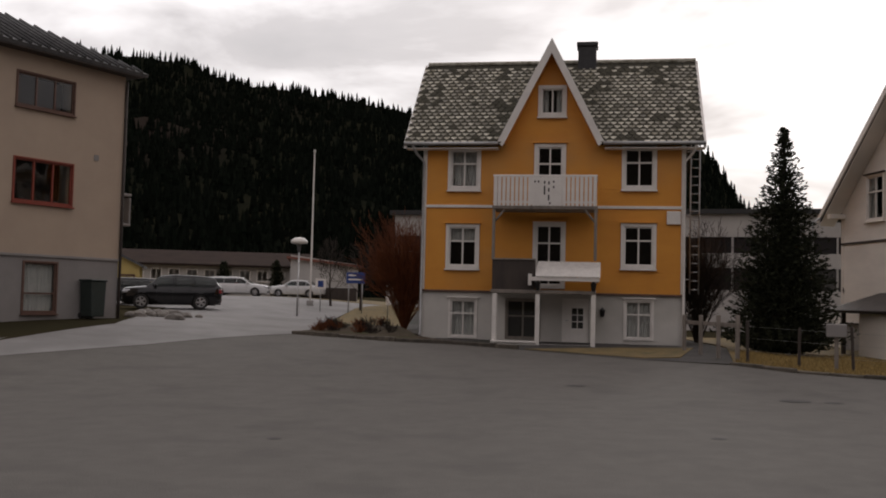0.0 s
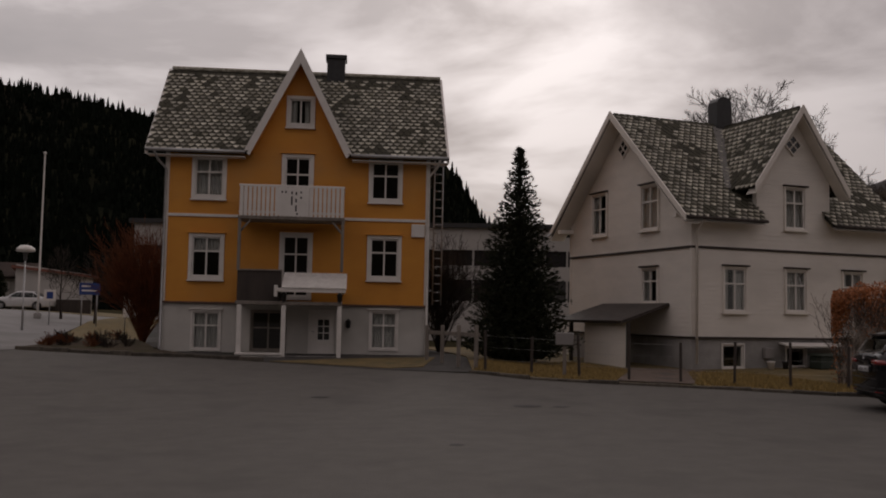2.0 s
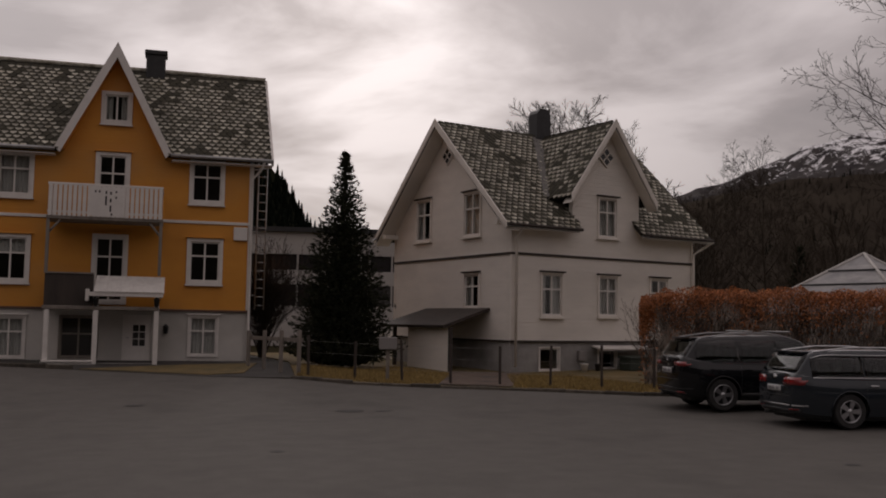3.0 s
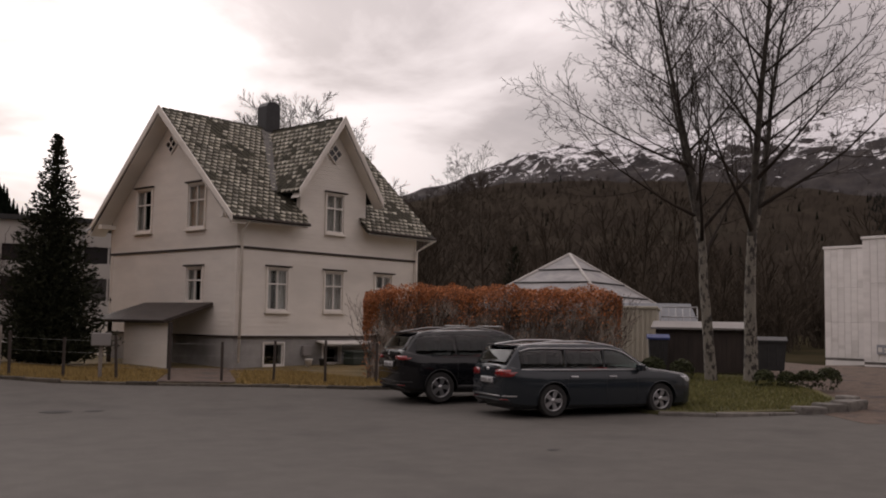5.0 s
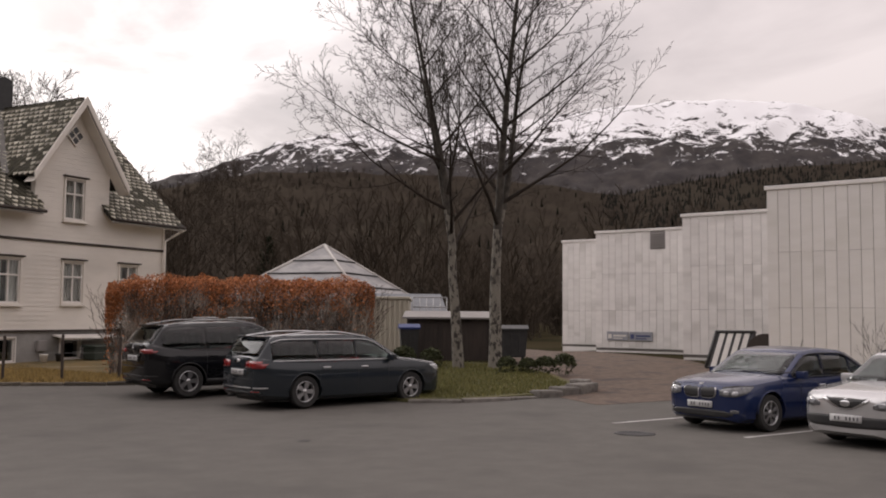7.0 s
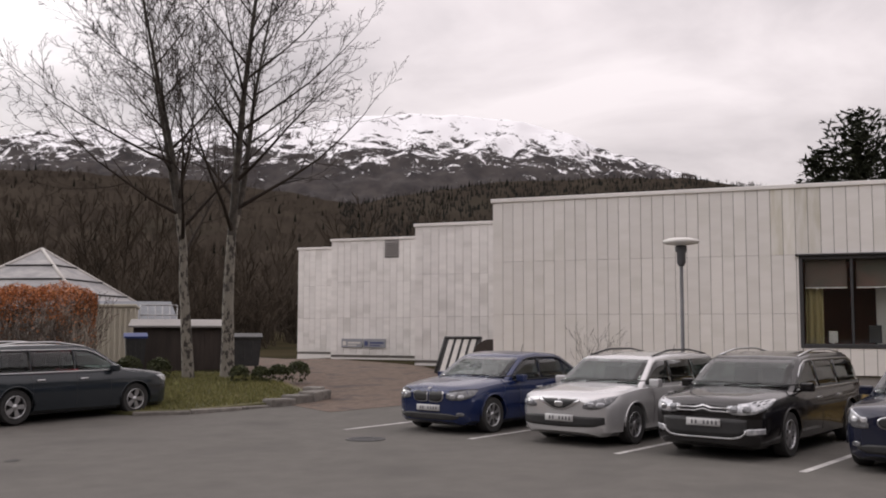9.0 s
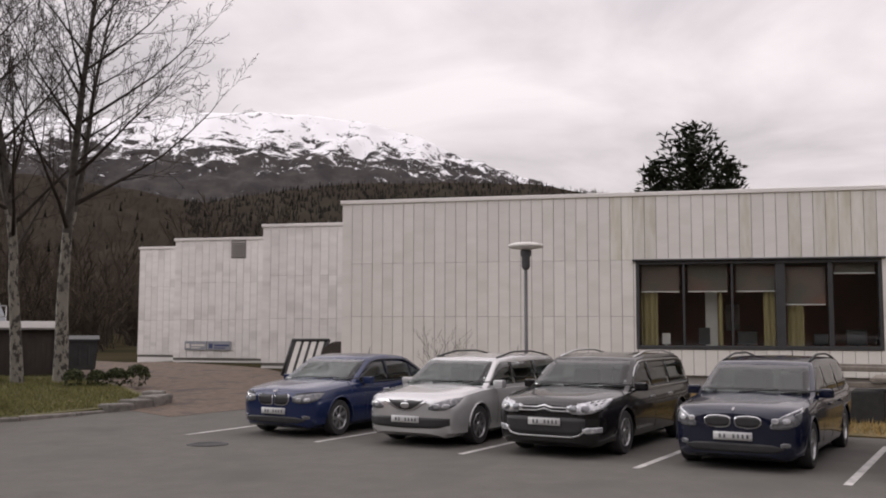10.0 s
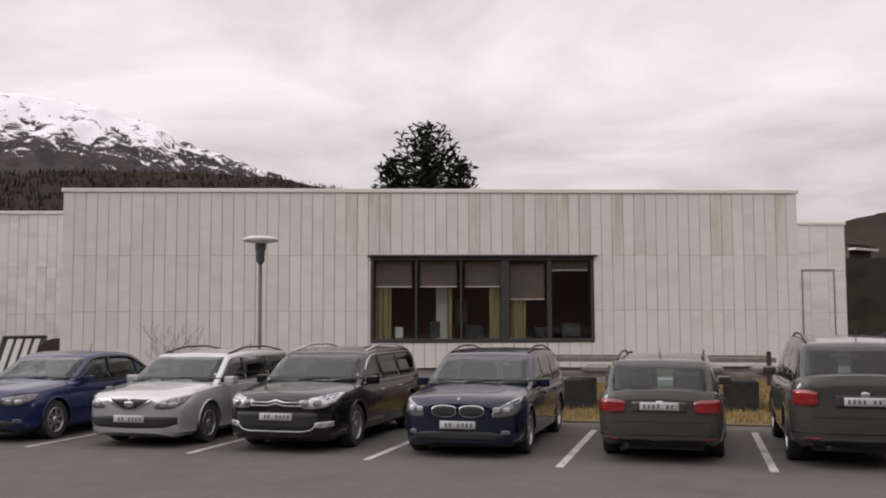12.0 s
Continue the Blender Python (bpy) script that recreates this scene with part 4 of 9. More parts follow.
for x0_, pts in ((0, [(0.12, re - 0.02, rez - 0.1), (0.12, -0.12, rez - 0.45), (0.12, -0.12, 0.55)]), (1, [(xr + 0.05, re - 0.05, rez - 0.1), (xr - 0.2, -0.1, rez - 0.4), (WX - 0.05, -0.12, rez - 0.6), (WX - 0.05, -0.12, 0.5)])):
    bm = bmesh.new()
    tube(bm, pts, 0.045, 8)
    part("downpipe", bm, CREAM, wh)
for xa, xb in ((xl, 2.62), (5.48, xr)):
    bm = bmesh.new()
    tube(bm, [(xa, re - 0.06, rez - 0.06), (xb, re - 0.06, rez - 0.06)], 0.055, 8)
    part("gutter", bm, DARKWOOD, wh)
for i, (a, b, c, d) in enumerate(f1 + f2):
    window(wh, pose(a, -0.016, c), b - a, d - c, casing=CREAM, sash=WHITE, frame_w=0.075, cap=DARKWOOD, curtain=("sides", "full", "sides", "full")[i])
for i, (a, b, c, d) in enumerate(g1 + g2):
    window(wh, mg @ pose(a, -0.016, c), b - a, d - c, casing=CREAM, sash=WHITE, frame_w=0.075, cap=DARKWOOD, curtain=("sides", "sides", "full")[i])
for a, b, c, d in bholes:
    window(wh, pose(a, 0.04, c), b - a, d - c, trans=0, cols=1, frame_w=0.05, cap=False, sill=False, casing=WHITE)
# diamond lights in both gables
for m in (pose(4.12, -0.03, 7.97), mg @ pose(-4.06, -0.03, 8.14)):
    bm = bmesh.new()
    q = m @ pose(0, 0, 0, 0, 45, 0)
    for a, b, c, d in ((-0.27, 0.27, -0.27, -0.22), (-0.27, 0.27, 0.22, 0.27), (-0.27, -0.22, -0.22, 0.22), (0.22, 0.27, -0.22, 0.22), (-0.02, 0.02, -0.22, 0.22), (-0.22, -0.02, -0.02, 0.02), (0.02, 0.22, -0.02, 0.02)):
        box(bm, a, b, -0.03, 0.0, c, d)
    dw = part("diamond_window", bm, CREAM, wh, "small diamond-shaped attic window", m=q)
    bm = bmesh.new()
    box(bm, -0.22, 0.22, -0.012, -0.004, -0.22, 0.22)
    part("pane", bm, mat("attic_glass", (0.02, 0.02, 0.022), (0.03, 0.03, 0.03), 3.0, 0.08), dw)
# lean-to over the cellar stair
bm = bmesh.new()
slab(bm, [(-0.03, 1.2, 2.50), (-1.95, 1.1, 1.88), (-1.95, 5.5, 1.88), (-0.03, 5.4, 2.50)], 0.10)
lean = part("lean_to_roof", bm, DARKWOOD, wh, "dark felt lean-to roof over the cellar stair")
bm = bmesh.new()
box(bm, -1.70, -1.61, 1.15, 3.85, 0.30, 1.80)
part("screen_wall", bm, CREAM, lean)
for y in (1.14, 4.9):
    bm = bmesh.new()
    bevelled(bm, -1.74, -1.62, y - 0.12, y - 0.01, 0.15, 1.82, 0.01)
    part("post", bm, DARKWOOD, lean)
bm = bmesh.new()
bevelled(bm, 2.85, 3.2, -0.12, 0.03, 0.72, 1.08, 0.02)
part("meter_cabinet", bm, GREYREND, wh)
bm = bmesh.new()
slab(bm, [(3.5, -0.55, 1.16), (6.2, -0.55, 1.16), (6.2, 0.0, 1.26), (3.5, 0.0, 1.26)], 0.05)
part("canopy", bm, WHITE, wh, "pale board canopy over the cellar window")


gb = thing("garden_box", wh.matrix_world @ pose(4.9, -0.75, gz(20.6, 28.0) + 0.07), "dark green lidded garden box by the cellar wall", "box")
bm = bmesh.new()
bevelled(bm, -0.55, 0.55, -0.28, 0.28, 0.0, 0.42, 0.03)
GARDENGREEN = mat("dark_green_paint", (0.022, 0.034, 0.026), (0.035, 0.045, 0.035), 4.0, 0.6)
part("body", bm, GARDENGREEN, gb)
bm = bmesh.new()
prism(bm, [(-0.32, 0.42), (0.32, 0.42), (0.32, 0.50), (-0.32, 0.46)], -0.58, 0.58, "x")
part("lid", bm, GARDENGREEN, gb)
for x_, s_ in ((2.75, 0.13), (3.35, 0.11)):
    bm = bmesh.new()
    lathe(bm, [(s_ * 0.7, 0.0), (s_, 0.22), (s_ * 1.08, 0.23), (s_ * 1.08, 0.26), (s_ * 0.9, 0.26)], 14)
    pot = tagged(part("flower_pot", bm, WHITE if s_ > 0.12 else BLACKTRIM), "small empty flower pot by the cellar wall", "flower pot")
    pot.matrix_world = wh.matrix_world @ pose(x_, -0.5, gz(18.6, 28.0) + 0.07)


# ---- panelled hall ----
PANEL = mat("pale_facade_panel", (0.80, 0.78, 0.75), (0.755, 0.735, 0.70), 1.5, 0.75, bump=0.25, bscale=9, third=(0.70, 0.685, 0.64), stretch=(0.5, 0.5, 3.0), rand=0.035)
PANEL_W = mat("whiter_facade_panel", (0.84, 0.815, 0.79), (0.76, 0.74, 0.715), 1.5, 0.7, bump=0.2, bscale=9, third=(0.62, 0.60, 0.57), stretch=(0.5, 0.5, 3.0), rand=0.035)
PANEL_G = mat("algae_streaked_panel", (0.77, 0.75, 0.71), (0.68, 0.66, 0.59), 2.2, 0.8, bump=0.25, bscale=9, third=(0.56, 0.53, 0.42), stretch=(4.0, 4.0, 0.7), rand=0.08)
hall = thing("panelled_hall", frame_at(27.0, 7.55, 0.0, -93.6), "long stepped hall clad in pale upright fibre-cement panels", "building")
HZ0, HZ1 = 0.72, 5.60
LEVELS = (0.72, 2.27, 3.78, 5.50)


def clad(parent, x0, x1, y, mats, holes=(), m=None, width=0.305):
    """Upright panels with open joints on the outside of a wall in plane y; one object a panel."""
    n = max(1, round((x1 - x0) / width))
    w = (x1 - x0) / n
    shapes = {}
    rr = random.Random(round(x1 * 10))
    for k in range(n):
        a, b = x0 + k * w + 0.006, x0 + (k + 1) * w - 0.006
        for lo, hi in zip(LEVELS, LEVELS[1:]):
            z0, z1 = lo + (0.006 if (k * 7) % 3 else 0.001), hi - 0.001
            spans = [(a, b, z0, z1)]
            for h in holes:
                nxt = []
                for (p, q, r, s) in spans:
                    if q <= h[0] or p >= h[1] or s <= h[2] or r >= h[3]:
                        nxt.append((p, q, r, s))
                        continue
                    if r < h[2]:
                        nxt.append((p, q, r, h[2]))
                    if s > h[3]:
                        nxt.append((p, q, h[3], s))
                    if p < h[0]:
                        nxt.append((p, h[0], max(r, h[2]), min(s, h[3])))
                    if q > h[1]:
                        nxt.append((h[1], q, max(r, h[2]), min(s, h[3])))
                spans = nxt
            for (p, q, r, s) in spans:
                if q - p < 0.02 or s - r < 0.02:
                    continue
                pm = PANEL_G if mats is PANEL and lo > 3.7 and p > 7.6 and rr.random() < 0.36 else mats
                key = (round(q - p, 3), round(s - r, 3), pm.name)
                if key not in shapes:
                    bm = bmesh.new()
                    bevelled(bm, 0, q - p, -0.03, 0.0, 0, s - r, 0.004)
                    me = bpy.data.meshes.new("panel")
                    bm.to_mesh(me)
                    bm.free()
                    me.materials.append(pm)
                    shapes[key] = me
                o = new("panel", shapes[key])
                o.parent = parent
                o.matrix_local = (m or Matrix()) @ pose(p, y - 0.002, r)


hwin = (8.29, 14.41, 1.40, 3.74)
JOINT = mat("dark_joint_backing", (0.22, 0.205, 0.19), (0.13, 0.12, 0.11), 4.0, 0.95)
bm = bmesh.new()
wall(bm, 0, 20.12, HZ0, 5.5, 0.0, 0.25, [hwin])
main = part("main_wall", bm, JOINT, hall)
clad(main, 0, 20.12, 0.0, PANEL, [hwin])
bm = bmesh.new()
box(bm, 0.05, 20.05, 0.08, 0.3, 0.2, 0.70)
part("plinth", bm, CONCRETE, hall)
STEPS = [(-4.85, 0.4, 5.4), (-10.65, -4.85, 9.75), (-14.35, -10.65, 13.25)]
for x0, x1, y in STEPS:
    bm = bmesh.new()
    box(bm, x0, x1, y, y + 0.25, 0.62, 5.5)
    w_ = part("step_wall", bm, JOINT, hall)
    clad(w_, x0, x1, y, PANEL_W, [(-8.15, -7.5, 4.75, 5.5)] if x0 < -10 and x0 > -11 else [])
    bm = bmesh.new()
    box(bm, x0 + 0.01, x1 - 0.01, y - 0.024, y + 0.3, 0.2, 0.616)
    part("plinth", bm, PANEL_W, hall)
bm = bmesh.new()
box(bm, 20.0, 25.45, 8.6, 8.85, 0.55, 5.5)
w_ = part("end_wall", bm, JOINT, hall)
clad(w_, 20.12, 25.45, 8.6, PANEL_W, [], width=0.66)
for a_, b_, c_, d_ in ((23.78, 23.83, 0.6, 3.86), (24.97, 25.02, 0.6, 3.86), (23.83, 24.97, 3.81, 3.86)):
    bm = bmesh.new()
    bevelled(bm, a_, b_, 8.545, 8.566, c_, d_, 0.004)
    part("door_frame", bm, GREYREND, hall)
# return walls, back wall and flat roof
bm = bmesh.new()
for x, y0, y1 in ((0.0, 0.26, 5.65), (-4.85, 5.66, 10.0), (-10.65, 10.01, 13.5), (-14.35, 13.5, 26.0)):
    bm = bmesh.new()
    box(bm, x, x + 0.2, y0, y1, 0.3, 5.5)
    part("return_wall", bm, PANEL_W, hall)
for x, y0, y1 in ((19.92, 0.26, 8.6), (25.25, 8.86, 26.0)):
    bm = bmesh.new()
    box(bm, x, x + 0.2, y0, y1, 0.3, 5.5)
    part("return_wall", bm, PANEL_W, hall)
bm = bmesh.new()
box(bm, -14.1, 25.2, 25.8, 26.0, 0.3, 5.5)
part("rear_wall", bm, PANEL_W, hall)
bm = bmesh.new()
for x0, x1, y0 in ((0.0, 20.12, 0.0), (-4.85, 0.0, 5.4), (-10.65, -4.85, 9.75), (-14.35, -10.65, 13.25), (20.12, 25.45, 8.6)):
    box(bm, x0 + 0.02, x1 - 0.02, y0 + 0.3, 25.7, 5.3, 5.45)
part("flat_roof", bm, ROOFDARK, hall)
for x0, x1, y0 in ((0.0, 20.12, 0.0), (-4.85, 0.0, 5.4), (-10.65, -4.85, 9.75), (-14.35, -10.65, 13.25), (20.12, 25.45, 8.6)):
    bm = bmesh.new()
    bevelled(bm, x0 - 0.05, x1 + 0.05, y0 - 0.07, y0 + 0.3, 5.50, 5.61, 0.01)
    part("coping", bm, PANEL_W, hall, "pale metal coping")
for x0, y0, y1 in ((0.0, 0.3, 5.4), (-4.85, 5.7, 9.75), (-10.65, 10.05, 13.25)):
    bm = bmesh.new()
    bevelled(bm, x0 - 0.05, x0 + 0.25, y0, y1, 5.50, 5.61, 0.01)
    part("coping", bm, PANEL_W, hall)
# vent and sign boards on the third step
bm = bmesh.new()
bevelled(bm, -8.15, -7.5, 9.70, 9.76, 4.76, 5.48, 0.01)
vent = part("vent", bm, GREYREND, hall, "grey louvred wall vent")
for k in range(7):
    bm = bmesh.new()
    slab(bm, [(-8.1, 9.66, 4.82 + k * 0.09), (-7.55, 9.66, 4.82 + k * 0.09), (-7.55, 9.70, 4.88 + k * 0.09), (-8.1, 9.70, 4.88 + k * 0.09)], 0.01)
    part("slat", bm, GREYREND, vent)


# ---- the hall's strip window and the room behind it ----
FRAMEDARK = mat("dark_bronze_frame", (0.035, 0.035, 0.038), (0.05, 0.05, 0.052), 5.0, 0.5)
BLIND = mat("brown_fabric_blind", (0.17, 0.12, 0.10), (0.11, 0.105, 0.085), 1.6, 0.9, third=(0.22, 0.09, 0.065))
DRAPE = mat("ochre_curtain", (0.40, 0.33, 0.16), (0.30, 0.25, 0.12), 4.0, 0.9, stretch=(4, 4, 0.3))
ROOMWALL = mat("red_brown_room_wall", (0.36, 0.15, 0.11), (0.30, 0.13, 0.10), 0.8, 0.9)
hx0, hx1, hz0, hz1 = hwin
bm = bmesh.new()
for a, b, c, d in ((hx0, hx0 + 0.09, hz0, hz1), (hx1 - 0.09, hx1, hz0, hz1), (hx0 + 0.09, hx1 - 0.09, hz0, hz0 + 0.11), (hx0 + 0.09, hx1 - 0.09, hz1 - 0.09, hz1)):
    bevelled(bm, a, b, -0.05, 0.12, c, d, 0.008)
wf = part("strip_window", bm, FRAMEDARK, hall, "wide dark-framed strip window with blinds and curtains")
bm = bmesh.new()
bevelled(bm, hx0 - 0.08, hx1 + 0.08, -0.14, 0.0, hz1 + 0.004, hz1 + 0.05, 0.008)
part("head_flashing", bm, FRAMEDARK, wf)
bars = [9.53, 10.76, 11.96, 13.18]
for i, x in enumerate(bars):
    w_ = (0.035, 0.03, 0.12, 0.06)[i]
    bm = bmesh.new()
    bevelled(bm, x - w_, x + w_, -0.02, 0.10, hz0 + 0.11, hz1 - 0.09, 0.006)
    part("mullion", bm, FRAMEDARK, wf)
ends = [hx0 + 0.09] + bars + [hx1 - 0.09]
drops = [2.95, 2.95, 2.95, 2.60, 3.40]
for i in range(5):
    a, b = ends[i] + (0.06 if i else 0), ends[i + 1] - (0.06 if i < 4 else 0)
    bm = bmesh.new()
    box(bm, a, b, 0.03, 0.038, hz0 + 0.10, hz1 - 0.08)
    pane = part("pane", bm, GLASS, wf)
    pane.visible_shadow = False
    top = hz1 - 0.1 if i != 3 else 3.55
    bm = bmesh.new()
    box(bm, a + 0.05, b - 0.05, 0.14, 0.148, drops[i], top)
    bl = part("blind", bm, BLIND, wf, "brown fabric roller blind")
    bm = bmesh.new()
    box(bm, a + 0.05, b - 0.05, 0.128, 0.16, drops[i] - 0.035, drops[i] - 0.002)
    part("blind_bar", bm, WHITE, bl)
for a, b in ((8.42, 8.85), (11.55, 11.85), (12.15, 12.55), (10.42, 10.52)):
    bm = bmesh.new()
    n_ = int((b - a) / 0.02)
    row = [(bm.verts.new((a + (b - a) * k / n_, 0.27 + 0.035 * math.sin(k * 0.9), 1.45)), bm.verts.new((a + (b - a) * k / n_, 0.27 + 0.03 * math.sin(k * 0.9), 3.0))) for k in range(n_ + 1)]
    for p, q in zip(row, row[1:]):
        bm.faces.new((p[0], q[0], q[1], p[1])).smooth = True
    part("curtain", bm, DRAPE, wf, "ochre curtain")
bm = bmesh.new()
box(bm, 7.6, 15.2, 5.0, 5.1, 0.9, 3.9)
box(bm, 7.5, 7.6, 0.3, 5.1, 0.9, 3.9)
box(bm, 15.2, 15.3, 0.3, 5.1, 0.9, 3.9)
part("room_wall", bm, ROOMWALL, hall)
bm = bmesh.new()
box(bm, 7.5, 15.3, 0.3, 5.1, 0.8, 0.9)
box(bm, 7.5, 15.3, 0.3, 5.1, 3.9, 4.0)
part("room_floor", bm, CONCRETE, hall)
bm = bmesh.new()
bevelled(bm, 8.3, 14.4, 0.32, 0.75, 1.38, 1.43, 0.01)
part("window_ledge", bm, WHITE, hall)
bm = bmesh.new()
bevelled(bm, 10.1, 10.42, 0.9, 1.0, 0.9, 3.05, 0.01)
part("white_pillar", bm, WHITE, hall)
bm = bmesh.new()
bevelled(bm, 10.85, 11.25, 4.9, 4.98, 1.9, 2.7, 0.01)
part("notice_board", bm, WHITE, hall)
for x, w, h in ((8.95, 0.22, 0.30), (9.9, 0.3, 0.45), (10.9, 0.5, 0.35), (12.8, 0.35, 0.3), (13.6, 0.5, 0.4)):
    for dz in (0,):
        bm = bmesh.new()
        bevelled(bm, x, x + w, 0.45, 0.52, 1.53, 1.53 + h, 0.012)
        bevelled(bm, x + w / 2 - 0.03, x + w / 2 + 0.03, 0.46, 0.50, 1.44, 1.54, 0.008)
        bevelled(bm, x + w / 2 - 0.1, x + w / 2 + 0.1, 0.40, 0.60, 1.432, 1.445, 0.004)
        tagged(part("desk_screen", bm, WHITE if x < 9 else BLACKTRIM, hall), "desk screen on the window ledge")
# sign boards: their lettering is too small to read
SIGNGREY = mat("grey_sign_board", (0.33, 0.34, 0.37), (0.28, 0.29, 0.32), 5.0, 0.6)
for a, b in ((-10.1, -9.13), (-9.08, -8.06)):
    bm = bmesh.new()
    bevelled(bm, a, b, 9.655, 9.70, 1.04, 1.40, 0.008)
    sg_ = part("sign_board", bm, SIGNGREY, hall, "grey sign board with illegible lettering")
    bm = bmesh.new()
    box(bm, a + 0.30, b - 0.08, 9.648, 9.654, 1.20, 1.27)
    box(bm, a + 0.30, b - 0.25, 9.648, 9.654, 1.11, 1.15)
    box(bm, a + 0.06, a + 0.22, 9.648, 9.654, 1.12, 1.30)
    part("sign_bar", bm, WHITE if a < -9.5 else mat("sign_blue", (0.06, 0.08, 0.2), None, 5.0, 0.6), sg_)


# ---- cars ----
def paint(name, c, metal=0.15):
    return mat(name, c, tuple(v * 0.92 for v in c), 2.0, 0.26, metal=metal, coat=0.9, spec=0.10, third=tuple(v * 0.85 + 0.01 for v in c))


TYRE = mat("tyre_rubber", (0.018, 0.018, 0.018), (0.03, 0.029, 0.028), 8.0, 0.85, bump=0.2, bscale=60)
ALLOY = mat("alloy_rim", (0.55, 0.55, 0.56), (0.42, 0.42, 0.43), 8.0, 0.32, metal=0.9)
PLASTIC = mat("black_car_plastic", (0.016, 0.016, 0.017), (0.024, 0.024, 0.024), 8.0, 0.55)
CARGLASS = glass_mat("tinted_car_glass", (0.52, 0.60, 0.57), 0.0)
SIDEGLASS = glass_mat("dark_tinted_car_glass", (0.22, 0.25, 0.24), 0.0)
CHROME = mat("chrome", (0.68, 0.68, 0.69), (0.58, 0.58, 0.59), 5.0, 0.30, metal=1.0)
HEADLAMP = mat("clear_headlamp", (0.62, 0.63, 0.65), (0.28, 0.29, 0.31), 14.0, 0.12, metal=0.4, coat=1.0)
LAMPBODY = mat("headlamp_housing", (0.20, 0.205, 0.215), (0.09, 0.092, 0.10), 12.0, 0.10, metal=0.2, coat=1.0)
TAILLAMP = mat("red_tail_lamp", (0.28, 0.012, 0.014), (0.16, 0.008, 0.010), 9.0, 0.15, coat=1.0)
PLATE = mat("number_plate_white", (0.50, 0.50, 0.50), (0.44, 0.44, 0.44), 8.0, 0.5)
PLATEBAR = mat("plate_dark_bar", (0.10, 0.10, 0.105), (0.13, 0.13, 0.135), 8.0, 0.6)
SEATS = mat("dark_upholstery", (0.035, 0.035, 0.035), (0.055, 0.053, 0.050), 5.0, 0.9)


def soft(xs, pts, k):
    v = np.interp(xs, [p[0] for p in pts], [p[1] for p in pts])
    for _ in range(k):
        v[1:-1] = 0.25 * v[:-2] + 0.5 * v[1:-1] + 0.25 * v[2:]
    return v


class Shell:
    """The outer form of a car: x ahead, y to its left, ground at z 0."""

    def __init__(s, L, W, H, roof, deck, low=0.20, belt=0.63, tumble=0.30, nose=(0.58, 0.76), tail=(0.72, 0.84)):
        s.L, s.W, s.H, s.belt, s.tumble = L, W, H, belt * H, tumble
        s.n = 60
        f = np.linspace(0, 1, s.n)                      # 0 front, 1 rear
        f = np.sort(np.concatenate([f, [0.004, 0.008, 0.025, 0.975, 0.992, 0.996]]))
        s.f, s.x = f, L / 2 - f * L
        s.w = soft(f, [(0, nose[0]), (0.010, nose[1]), (0.035, 0.895), (0.07, 0.955), (0.13, 0.988), (0.22, 1), (0.85, 1), (0.93, 0.98), (0.965, 0.945), (0.988, tail[1]), (1, tail[0])], 1) * W / 2
        s.zt = soft(f, [(p, q * H) for p, q in deck], 2)
        s.zb = soft(f, [(0, low + 0.07), (0.03, low), (0.2, low - 0.01), (0.85, low), (0.96, low + 0.04), (1, low + 0.14)], 1)
        s.roof = roof
        s.zr = soft(f, [(p, q * H) for p, q in roof], 1)

    def section(s, i):
        w, zb, zt = s.w[i], s.zb[i], s.zt[i]
        h = zt - zb
        return [(0.0, zb), (0.84 * w, zb), (0.955 * w, zb + 0.07), (0.99 * w, zb + 0.34 * h), (w, zb + 0.60 * h), (0.985 * w, zb + 0.80 * h),
                (0.945 * w, zb + 0.94 * h), (0.87 * w, zt), (0.45 * w, zt + 0.030), (0.0, zt + 0.038)]

    def half(s, x, z):
        """Half width of the lower body at x and z."""
        v = [np.interp(-x, -s.x, a) for a in (s.w, s.zb, s.zt)]
        w, zb, zt = v
        h = zt - zb
        return float(np.interp(z, [zb, zb + 0.07, zb + 0.34 * h, zb + 0.6 * h, zb + 0.8 * h, zb + 0.94 * h, zt],
                               [0.84 * w, 0.955 * w, 0.99 * w, w, 0.985 * w, 0.945 * w, 0.86 * w], left=0, right=0))

    def front(s, y, z, sign=1):
        """x of the front (or, with sign -1, rear) face at y and z."""
        lo, hi = 0.0, s.L / 2
        if s.half(sign * (hi - 1e-4), z) >= abs(y):
            return sign * hi
        for _ in range(22):
            mid = (lo + hi) / 2
            if s.half(sign * mid, z) >= abs(y):
                lo = mid
            else:
                hi = mid
        return sign * lo

    def roofz(s, x):
        return float(np.interp(-x, -s.x, s.zr))

    def gside(s, x, z):
        """Half width of the cabin at x and z."""
        w = float(np.interp(-x, -s.x, s.w))
        return 0.925 * w - s.tumble * (z - s.belt)


def smooth_mesh(ob, angle=38):
    ob.data.polygons.foreach_set("use_smooth", [True] * len(ob.data.polygons))
    ob.data.set_sharp_from_angle(angle=radians(angle))


